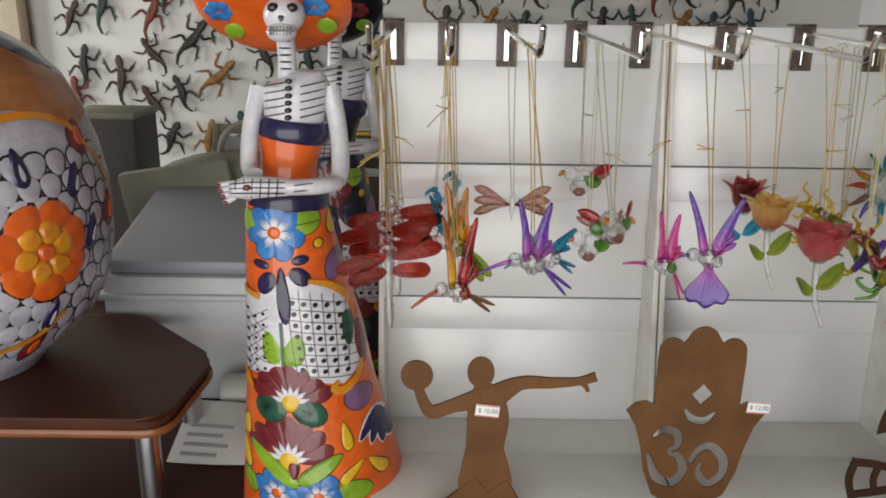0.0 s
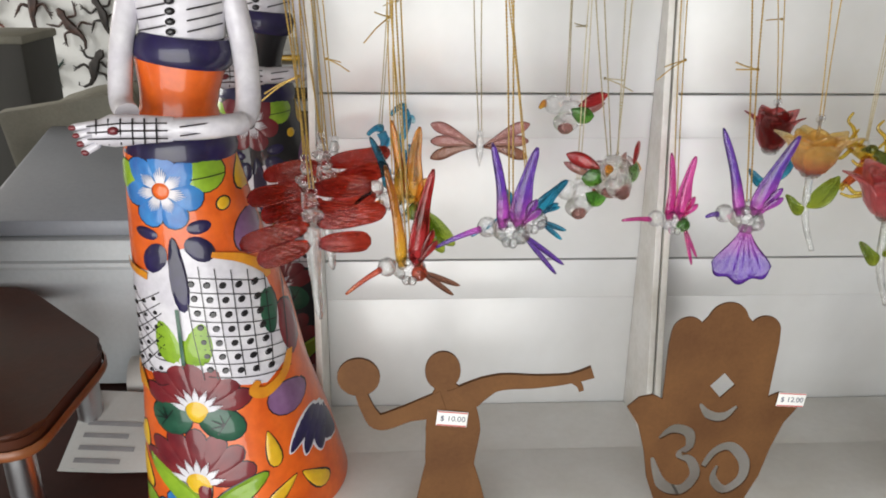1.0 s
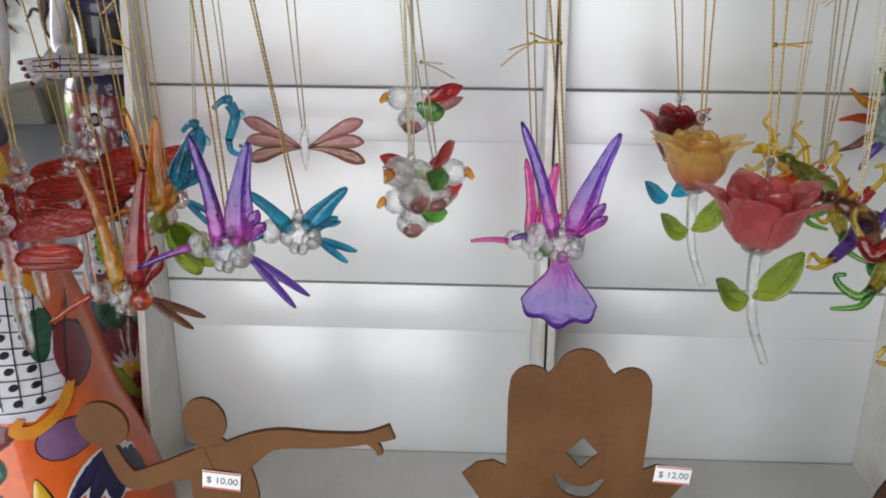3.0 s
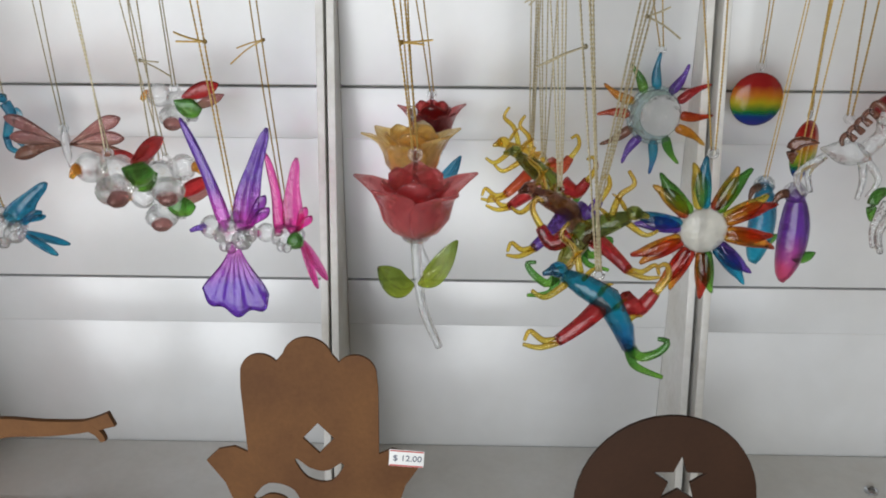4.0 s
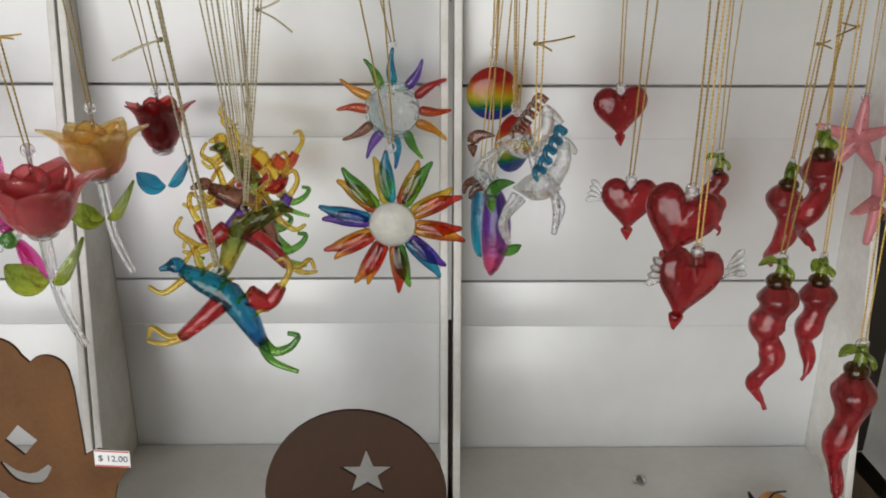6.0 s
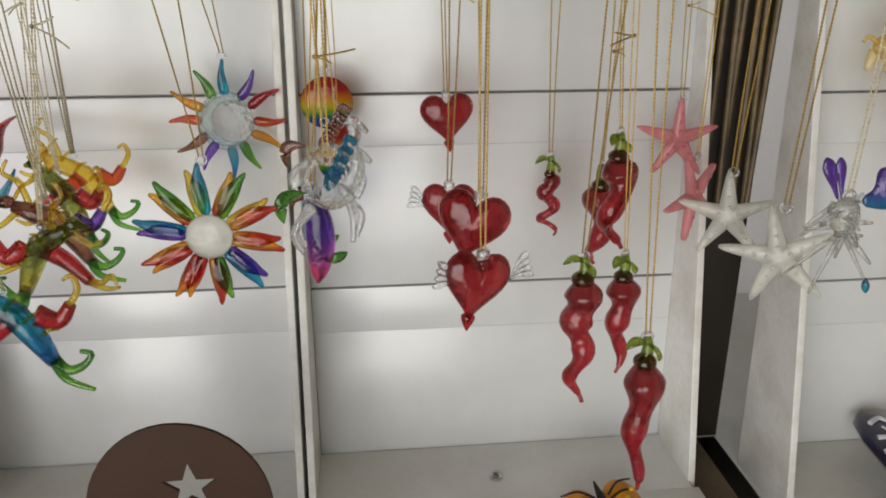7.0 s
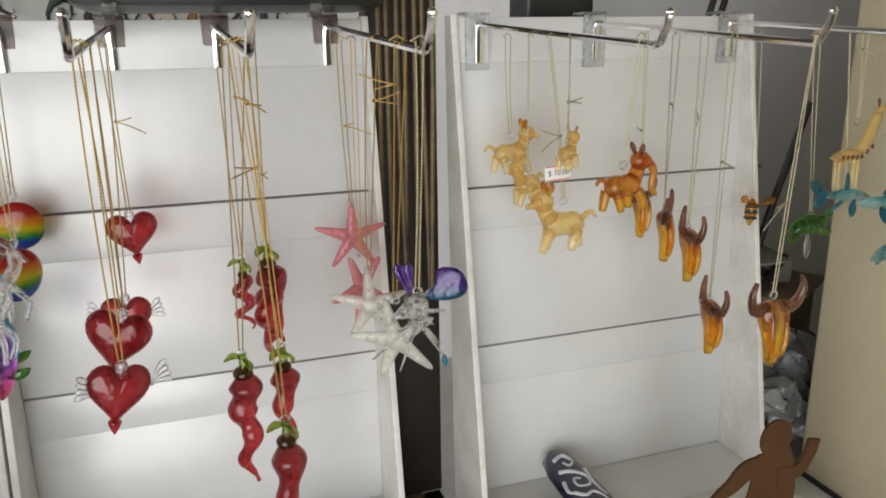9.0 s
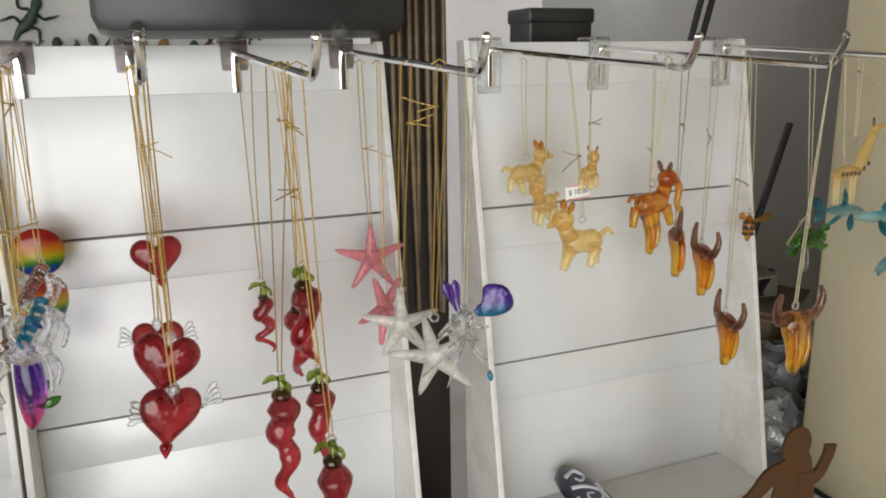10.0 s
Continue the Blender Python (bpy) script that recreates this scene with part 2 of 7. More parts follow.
G_BROWN = glass("brown_glass", (0.30, 0.12, 0.06), (0.34, 0.15, 0.09), 2, 0.38)
G_HEART = glass("heart_red_glass", (0.56, 0.022, 0.028), (0.42, 0.016, 0.022), 2, 0.44)
G_CHILLI = glass("chilli_red_glass", (0.54, 0.028, 0.04), (0.28, 0.016, 0.016), 2, 0.44, 0.03, 0.0, (0.45, 0.95))
G_DUSK = glass("dusky_pink_glass", (0.46, 0.27, 0.20), (0.50, 0.22, 0.20), 2, 0.45)
G_SKY = glass("pale_blue_glass", (0.78, 0.92, 0.93), None, clear=0.5)
G_PURPBLUE = glass("violet_to_blue_glass", (0.02, 0.30, 0.55), (0.13, 0.03, 0.42), 2, 0.36)
G_PINKVIO = glass("pink_violet_glass", (0.80, 0.10, 0.24), (0.20, 0.05, 0.45), 2, 0.4)

# ---- building helpers ----
LEAF = (0.12, 0.55, 0.85, 1.0, 0.95, 0.75, 0.12)
CLUB = (0.22, 0.3, 0.42, 0.6, 0.82, 1.0, 0.92, 0.3)
TAPER = (0.75, 1.0, 0.95, 0.82, 0.66, 0.48, 0.3, 0.1)
FAN = (0.12, 0.22, 0.4, 0.62, 0.84, 1.0, 0.96, 0.55)
ROD = (0.8, 1, 1, 1, 1, 0.8)
BODY = (0.1, 0.6, 0.9, 1.0, 0.95, 0.75, 0.4, 0.1)
V = Vector


def sweep(bm, pts, ws, ts=None, side=(1, 0, 0), seg=8, ribs=0):
    """A closed skin round a line of points: half width ws along side, half thickness ts across it."""
    ts = ts or ws
    pts = [V(p) for p in pts]
    rings = []
    for i, p in enumerate(pts):
        t = (pts[min(i + 1, len(pts) - 1)] - pts[max(i - 1, 0)]).normalized()
        s = V(side) - t * t.dot(V(side))
        if s.length < 1e-4:
            s = t.orthogonal()
        s.normalize()
        k = t.cross(s)
        rings.append([bm.verts.new(p + s * (ws[i] * math.cos(a)) + k * (ts[i] * math.sin(a) * (1 + (0.75 * math.cos(ribs * math.pi * math.cos(a)) if ribs else 0)))) for a in (2 * math.pi * j / seg for j in range(seg))])
    for a, b in zip(rings, rings[1:]):
        for j in range(seg):
            bm.faces.new((a[j], a[(j + 1) % seg], b[(j + 1) % seg], b[j]))
    bm.faces.new(rings[0][::-1])
    bm.faces.new(rings[-1])
    return bm


def leaf(bm, a, b, w, t, side=(1, 0, 0), bend=(0, 0, 0), prof=LEAF, seg=8, ribs=0):
    """A blade from a to b, bent off the straight by bend at its middle; w and t its half width and thickness."""
    prof = np.interp(np.linspace(0, 1, 2 * len(prof) - 1), np.linspace(0, 1, len(prof)), prof)
    prof = [float(q) for q in np.convolve(np.pad(prof, 1, "edge"), (0.25, 0.5, 0.25), "valid")]
    prof[0], prof[-1] = prof[0] * 0.5, prof[-1] * 0.5
    seg = max(seg, 10) if not ribs else 6 * ribs + 6
    n = len(prof) - 1
    a, b, bend = V(a), V(b), V(bend)
    pts = [a.lerp(b, i / n) + bend * math.sin(math.pi * i / n) for i in range(n + 1)]
    return sweep(bm, pts, [w * f for f in prof], [t * (0.35 + 0.65 * f) for f in prof], side, seg, ribs)


def shell(bm, root, ln, open_deg, thick, lobes=3, tilt=0.0, ribs=7):
    """A fan that opens downwards from root, scalloped at its rim and ribbed along its length."""
    m, n = 12, 36
    sheets = []
    for side in (-1, 1):
        rows = []
        for i in range(m + 1):
            s = i / m
            row = []
            for j in range(n + 1):
                u = 2 * j / n - 1
                rim = 1 - 0.13 * u * u + 0.045 * math.cos(lobes * math.pi * u)
                a = radians(open_deg) * u * (0.45 + 0.55 * math.sin(math.pi / 2 * min(1, s * 1.15)))
                r = ln * s * (1 + (rim - 1) * s * s)
                edge = math.sqrt(max(0.0, (1 - u * u) * (1 - s ** 4))) * 0.9 + 0.1
                y = side * thick * edge * (1 + 0.16 * math.cos(ribs * math.pi * u)) - 0.004 * s * s + tilt * s
                row.append(bm.verts.new(V(root) + V((r * math.sin(a) + 0.0022 * u * (1 - s), y, -r * math.cos(a)))))
            rows.append(row)
        sheets.append(rows)
        for p, q in zip(rows, rows[1:]):
            for j in range(n):
                bm.faces.new((p[j], p[j + 1], q[j + 1], q[j]))
    f, b = sheets
    rim_f = f[0] + [r[-1] for r in f[1:]] + f[-1][-2::-1] + [r[0] for r in f[-2:0:-1]]
    rim_b = b[0] + [r[-1] for r in b[1:]] + b[-1][-2::-1] + [r[0] for r in b[-2:0:-1]]
    for j in range(len(rim_f)):
        k = (j + 1) % len(rim_f)
        bm.faces.new((rim_f[j], rim_f[k], rim_b[k], rim_b[j]))
    return bm


def curl(bm, pts, r0, r1, seg=6, n=14):
    """A smooth tapering tube through a few points."""
    pts = [V(p) for p in pts]
    out = []
    m = len(pts) - 1
    for i in range(n + 1):
        u = i / n * m
        k = min(int(u), m - 1)
        f = u - k
        p0, p1, p2, p3 = pts[max(k - 1, 0)], pts[k], pts[k + 1], pts[min(k + 2, m)]
        out.append(0.5 * (2 * p1 + (p2 - p0) * f + (2 * p0 - 5 * p1 + 4 * p2 - p3) * f * f + (3 * p1 - p0 - 3 * p2 + p3) * f ** 3))
    return sweep(bm, out, [r0 + (r1 - r0) * i / n for i in range(n + 1)], None, (0.3, 1, 0.2), seg)


def ball(bm, c, r, seg=12):
    r = (r, r, r) if isinstance(r, (int, float)) else r
    bmesh.ops.create_uvsphere(bm, u_segments=seg, v_segments=max(6, seg * 2 // 3), radius=1, matrix=Matrix.Translation(c) @ Matrix.Diagonal((*r, 1)))
    return bm


def block(bm, lo, hi, bevel=0.0, m=None):
    lo, hi = V(lo), V(hi)
    one = bmesh.new()
    bmesh.ops.create_cube(one, size=1, matrix=Matrix.Translation((lo + hi) / 2) @ Matrix.Diagonal((*(hi - lo), 1)))
    if bevel:
        bmesh.ops.bevel(one, geom=one.edges[:], offset=bevel, segments=2, profile=0.5, affect="EDGES")
    if m:
        one.transform(m)
    join(bm, one)
    return bm


def join(bm, other):
    me = bpy.data.meshes.new("join")
    other.to_mesh(me)
    other.free()
    bm.from_mesh(me)
    bpy.data.meshes.remove(me)
    return bm


def ring(bm, c, r, thick, axis=1, n=16, arc=1.0):
    pts = []
    for i in range(n + 1):
        a = 2 * math.pi * arc * i / n
        d = (math.cos(a) * r, 0, math.sin(a) * r) if axis == 1 else (0, math.cos(a) * r, math.sin(a) * r) if axis == 0 else (math.cos(a) * r, math.sin(a) * r, 0)
        pts.append(V(c) + V(d))
    return sweep(bm, pts, [thick] * (n + 1), None, (0, 1, 0) if axis == 1 else (1, 0, 0) if axis == 0 else (0, 0, 1), 6)


def lathe(bm, prof, c=(0, 0, 0), n=40):
    rows = [[bm.verts.new(V(c) + V((r * math.cos(a), r * math.sin(a), z))) for a in (2 * math.pi * j / n for j in range(n))] for r, z in prof]
    for a, b in zip(rows, rows[1:]):
        for j in range(n):
            bm.faces.new((a[j], a[(j + 1) % n], b[(j + 1) % n], b[j]))
    bm.faces.new(rows[0][::-1])
    bm.faces.new(rows[-1])
    return bm


def stroke(path, width):
    """The outline of a pen stroke along a path in a plane; width is one number or one for each point."""
    width = [width] * len(path) if isinstance(width, (int, float)) else list(width)
    path = [V((p[0], p[1])) for p in path]
    fine, wide = [], []
    m = len(path) - 1
    for i in range(m * 5 + 1):
        k = min(i // 5, m - 1)
        f = i / 5 - k
        p0, p1, p2, p3 = path[max(k - 1, 0)], path[k], path[k + 1], path[min(k + 2, m)]
        fine.append(0.5 * (2 * p1 + (p2 - p0) * f + (2 * p0 - 5 * p1 + 4 * p2 - p3) * f * f + (3 * p1 - p0 - 3 * p2 + p3) * f ** 3))
        wide.append(width[k] + (width[k + 1] - width[k]) * f)
    left, right = [], []
    for i, p in enumerate(fine):
        t = (fine[min(i + 1, len(fine) - 1)] - fine[max(i - 1, 0)]).normalized()
        nrm = V((-t.y, t.x)) * wide[i] / 2
        left.append(tuple(p + nrm))
        right.append(tuple(p - nrm))
    return left + right[::-1]


def oval(cx, cz, rx, rz, n=24):
    return [(cx + rx * math.cos(2 * math.pi * i / n), cz + rz * math.sin(2 * math.pi * i / n)) for i in range(n)]


def star_shape(cx, cz, r, inner=0.4, n=5, turn=90):
    return [(cx + (r if i % 2 == 0 else r * inner) * math.cos(radians(turn) + math.pi * i / n), cz + (r if i % 2 == 0 else r * inner) * math.sin(radians(turn) + math.pi * i / n)) for i in range(2 * n)]


def cut_plate(bm, loops, thick, bevel=0.0, y=0.0):
    """A sheet in the x-z plane cut to the first outline, with the others as holes."""
    cu = bpy.data.curves.new("sheet", "CURVE")
    cu.dimensions, cu.fill_mode, cu.extrude, cu.bevel_depth = "2D", "BOTH", thick / 2 - bevel, bevel
    for loop in loops:
        sp = cu.splines.new("POLY")
        sp.points.add(len(loop) - 1)
        for q, (x, z) in zip(sp.points, loop):
            q.co = (x, z, 0, 1)
        sp.use_cyclic_u = True
    ob = bpy.data.objects.new("sheet", cu)
    me = bpy.data.meshes.new_from_object(ob)
    me.transform(Matrix.Translation((0, y, 0)) @ Matrix.Rotation(radians(90), 4, "X"))
    bm.from_mesh(me)
    bpy.data.meshes.remove(me)
    bpy.data.objects.remove(ob)
    bpy.data.curves.remove(cu)
    return bm


def lettering(bm, words, size, c, m=None):
    cu = bpy.data.curves.new("words", "FONT")
    cu.body, cu.size, cu.align_x, cu.align_y, cu.extrude = words, size, "CENTER", "CENTER", 0.0001
    ob = bpy.data.objects.new("words", cu)
    me = bpy.data.meshes.new_from_object(ob)
    me.transform(Matrix.Translation(c) @ (m or Matrix()) @ Matrix.Rotation(radians(90), 4, "X"))
    bm.from_mesh(me)
    bpy.data.meshes.remove(me)
    bpy.data.objects.remove(ob)
    bpy.data.curves.remove(cu)
    return bm


def mesh_of(name, bm, mats, smooth=True):
    bmesh.ops.recalc_face_normals(bm, faces=bm.faces)
    me = bpy.data.meshes.new(name)
    bm.to_mesh(me)
    bm.free()
    for m in mats if isinstance(mats, (list, tuple)) else [mats]:
        me.materials.append(m)
    if smooth:
        me.polygons.foreach_set("use_smooth", [True] * len(me.polygons))
        if not any(m.name.endswith("glass") for m in me.materials):
            me.set_sharp_from_angle(angle=radians(38))
    return me


def part(name, bm, mat, parent, label=""):
    ob = new(name, mesh_of(name, bm, mat))
    ob.parent = parent
    return tagged(ob, label) if label else ob


def thing(name, at, label, category, group="", kind=""):
    ob = new(name)
    ob.empty_display_size = 0.02
    ob.location = at
    return tagged(ob, label, category, group, kind)


def solid(name, bm, mat, label, category, group="", kind="", at=(0, 0, 0)):
    ob = new(name, mesh_of(name, bm, mat))
    ob.location = at
    return tagged(ob, label, category, group, kind)


B = bmesh.new

# ---- the room ----
BACK, FLOOR, TOP, DESK = 0.861, 0.974, 1.450, 0.935


def structure(name, lo, hi, mat, label, category):
    return solid(name, block(B(), lo, hi), mat, label, category, kind="structure")


structure("floor", (-2.9, -1.75, -0.1), (2.9, 2.8, 0.0), FLOORM, "worn stone-coloured shop floor", "floor")
# unseen ceiling, added dark so that little light comes from above
structure("ceiling", (-2.9, -1.75, 2.7), (2.9, 2.8, 2.8), ROOF, "unseen ceiling, dark to hold back light from above", "ceiling")
structure("wall_north", (-2.9, 2.5, 0), (1.3, 2.6, 2.7), PLASTER, "white plaster wall hung with metal geckos", "wall")
structure("wall_alcove", (1.3, 1.35, 0), (2.8, 1.45, 2.7), GREYWALL, "plain grey painted wall behind the cables", "wall")
structure("wall_return", (1.3, 1.45, 0), (1.4, 2.5, 2.7), GREYWALL, "short grey return wall beside the shelf", "wall")
# unseen west wall; its opening is made up for the added fill lamp
for k, (y0, y1, z0, z1) in enumerate(((-1.5, 0.95, 0, 2.7), (2.25, 2.5, 0, 2.7), (0.95, 2.25, 0, 1.05), (0.95, 2.25, 2.15, 2.7))):
    structure("wall_west_%d" % (k + 1), (-2.9, y0, z0), (-2.8, y1, z1), UNSEEN_WALL, "unseen side wall, left open where the added fill lamp stands", "wall")
structure("wall_east", (2.8, -1.5, 0), (2.9, 1.35, 2.7), UNSEEN_WALL, "unseen side wall, toned to limit bounced light", "wall")
structure("wall_south_pier", (-2.9, -1.55, 0), (-1.95, -1.45, 2.7), UNSEEN_WALL, "pier beside the open shop door", "wall")
structure("wall_south_head", (-1.95, -1.55, 2.2), (0.72, -1.45, 2.7), UNSEEN_WALL, "lintel over the open shop front", "wall")
structure("wall_south", (0.72, -1.55, 0), (2.9, -1.45, 2.7), UNSEEN_WALL, "unseen wall beside the shop door, toned to limit bounced light", "wall")
structure("ground", (-40, -60, -0.2), (40, -1.75, -0.12), FLOORM, "pale paved ground outside the shop", "ground")

# ---- the table under everything, and the shelf board beside it ----
desk = thing("display_table", (-0.1, 0.8, 0), "long dark red table carrying the white display boxes", "table")
part("tabletop", block(B(), (-1.1, -0.32, DESK - 0.03), (1.0, 0.4, DESK), 0.004), TABLE, desk)
for lx in (-1.05, 0.95):
    for ly in (-0.27, 0.35):
        part("leg", block(B(), (lx - 0.03, ly - 0.03, 0), (lx + 0.03, ly + 0.03, DESK - 0.03), 0.003), TABLE, desk)
board = thing("side_shelf", (1.2, 0.8, 0), "white laminate shelf board with a dark front seam", "shelf")
part("board", block(B(), (-0.29, -0.32, DESK - 0.02), (0.21, 0.42, DESK + 0.012), 0.002), SHELF, board)
part("support", block(B(), (-0.25, -0.2, 0), (0.17, 0.36, DESK - 0.02), 0.003), SHELF, board)


# ---- white display boxes ----
def display_box(x0, x1, label, back=BACK):
    """A white box with a boarded back, sloping sides and a floor; its origin is the middle of its base."""
    cx, h = (x0 + x1) / 2, (x1 - x0) / 2
    ob = thing("display_box", (cx, back, DESK), label, "display box", "row of white display boxes")
    z0 = FLOOR - DESK
    lean = Matrix(((1, 0, 0, 0), (0, 1, 0.040, 0), (0, 0, 1, 0), (0, 0, 0, 1)))
    edges = (z0 - 0.012, 1.133 - DESK, 1.2935 - DESK, TOP - DESK)
    for lo, hi in zip(edges, edges[1:]):
        bm = B()
        block(bm, (-h + 0.006, 0.0, lo + 0.0010), (h - 0.006, 0.012, hi - 0.0405), 0.0012)
        block(bm, (-h + 0.006, 0.0008, hi - 0.0420), (h - 0.006, 0.012, hi - 0.0010), 0.0007)
        bm.transform(lean)
        part("plank", bm, WHITE, ob)
    part("backing", block(B(), (-h + 0.004, 0.0125, 0), (h - 0.004, 0.018, edges[3] - 0.003), 0, lean), WHITE_EDGE, ob)
    bm = block(B(), (-h + 0.006, -0.080, z0 - 0.012), (h - 0.006, 0.0005, z0), 0.0)
    block(bm, (-h + 0.0004, -0.17, z0 - 0.0118), (h - 0.0004, -0.0785, z0 + 0.0003), 0.0004)
    part("floor_panel", bm, SHELF, ob)
    part("plinth", block(B(), (-h + 0.0004, -0.168, 0), (h - 0.0004, -0.156, z0 - 0.013), 0.0006), WHITE_EDGE, ob)
    for s in (-1, 1):
        bm = B()
        cut_plate(bm, [[(-0.078, 0), (0.012, 0), (0.012 + 0.04 * edges[3], edges[3]), (-0.003 + 0.04 * edges[3], edges[3]), (-0.070, z0 - 0.005)]], 0.006, 0.0008)
        bm.transform(Matrix.Translation((s * (h - 0.003), 0, 0)) @ Matrix.Rotation(radians(90), 4, "Z"))
        part("side_panel", bm, WHITE_EDGE, ob)
    return ob


display_box(-0.069, 0.2495, "white boarded display box with sloping sides, hung with glass birds")
display_box(0.2515, 0.5355, "white boarded display box holding a hand-shaped metal sign")
display_box(0.5395, 0.866, "white boarded display box with red hearts and chillies before it", 0.854)
display_box(0.934, 1.262, "white boarded display box with honey glass animals before it", 0.826)
hole = B()
ring(hole, (0, 0, 0.0012), 0.0042, 0.0016, 2)
solid("screw_cup", hole, STEEL, "small dull metal screw cup set in the box floor", "screw", at=(0.697, 0.806, FLOOR))


# ---- hooks ----
def hook(x, lean=0.0, reach=0.294, clip=None, back=BACK):
    ob = thing("display_hook", (x, back + 0.018, TOP - 0.045), "chrome rod in a smoky acrylic clip on the box rim", "hook", "row of display hooks")
    bm = B()
    block(bm, (-0.0115, -0.0045, -0.002), (0.0115, -0.0015, 0.047), 0.0008)
    block(bm, (-0.0115, -0.0045, 0.0455), (0.0115, 0.02, 0.0485), 0.0008)
    part("clip", bm, clip or G_SMOKE, ob, "clear acrylic clip" if clip else "smoky acrylic clip")
    block_bm = block(B(), (-0.0035, -0.0085, 0.004), (0.0035, -0.005, 0.040), 0.0008)
    part("tongue", block_bm, CHROME, ob)
    bm = B()
    end = V((lean, -reach, 0.022))
    sweep(bm, [(0, -0.006, 0.038), (lean * 0.5, -reach * 0.5, 0.030), end, end + V((0.0005, -0.004, 0.002)), end + V((0.001, -0.010, 0.012)), end + V((0.001, -0.012, 0.019))], [0.0026] * 6, None, (1, 0, 0), 8)
    ball(bm, end + V((0.001, -0.012, 0.0195)), 0.003, 8)
    part("rod", bm, CHROME, ob)
    return ob


HOOKS = {"dragonfly": -0.054, "orange": 0.006, "purple": 0.071, "parrot": 0.147, "violet": 0.219, "rose": 0.312, "dragon": 0.398, "sun": 0.478, "horse": 0.570, "heart": 0.651, "chilli": 0.734, "star": 0.828}
for hx in HOOKS.values():
    hook(hx)
hook(0.959, 0.027, 0.242, G_CLEAR, 0.826)
hook(1.078, 0.014, 0.262, G_CLEAR, 0.826)
hook(1.230, 0.004, 0.295, G_CLEAR, 0.826)
ROD_Z = TOP - 0.045 + 0.024


# ---- hanging glass ----
G_AQUA = glass("pale_aqua_glass", (0.62, 0.88, 0.94), (0.10, 0.55, 0.74), 2, 0.44, 0.03, 0.0, (0.35, 0.8))
G_CAP = glass("chilli_cap_glass", (0.42, 0.04, 0.03), (0.26, 0.16, 0.04), 2, 0.4)
G_SKULL = glass("amber_to_brown_glass", (0.95, 0.60, 0.05), (0.62, 0.28, 0.07), 2, 0.40, 0.05, 0.0, (0.45, 0.95))

def pendant(name, at, hook_x, label, category, group, pale=False, spread=0.004, tail=None, strands=2):
    """An ornament on a looped cord; its origin is the eye by which it hangs."""
    ob = thing(name, at, label, category, group)
    x, y, z = at
    rise, shift = ROD_Z + 0.003 - z, hook_x - x
    bm = B()
    rnd = random.Random(int(1e5 * (x + 3 * y + 7 * z)))
    for s in (-1, 1, -0.4, 0.5)[:strands]:
        top = V((shift + s * spread * rnd.uniform(0.2, 1.3), s * 0.001 + rnd.uniform(-0.003, 0.003), rise))
        low = V((s * 0.0012, 0, 0))
        sag = V((rnd.uniform(-0.0015, 0.0015), 0, 0))
        n = max(8, int(rise / 0.0010))
        pts = [low.lerp(top, i / n) + sag * math.sin(math.pi * i / n) for i in range(n + 1)]
        sweep(bm, pts, [0.00066 if i % 2 else 0.00030 for i in range(n + 1)], None, (0, 1, 0), 4)
    sweep(bm, [(shift - spread, 0, rise), (shift, 0, rise + 0.003), (shift + spread, 0, rise)], [0.0005] * 3, None, (0, 1, 0), 5)
    f = tail if tail is not None else rnd.uniform(0.35, 0.85)
    knot = V((shift * f + rnd.uniform(-0.002, 0.002), 0, rise * f))
    way = rnd.choice((-1, 1))
    for k in range(2 if tail is not None or rnd.random() < 0.6 else 0):
        ball(bm, knot, 0.0012, 6)
        long = rnd.uniform(0.007, 0.022)
        drop = rnd.uniform(-0.8, 0.15) + 0.3 * k
        curl(bm, [knot, knot + V((way * long * 0.5, -0.002, long * drop * 0.4)), knot + V((way * long, -0.003, long * drop))], 0.0005, 0.0005, 5, 6)
    part("cord", bm, PALECORD if pale else GOLD, ob, "looped pale gold cord" if pale else "looped gold cord")
    bm = B()
    ring(bm, (0, 0, -0.002), 0.0028, 0.0009)
    part("eye", bm, G_CLEAR, ob)
    return ob


def resize(ob, size):
    for child in ob.children:
        if not child.name.startswith("cord"):
            child.scale = (size, size, size)


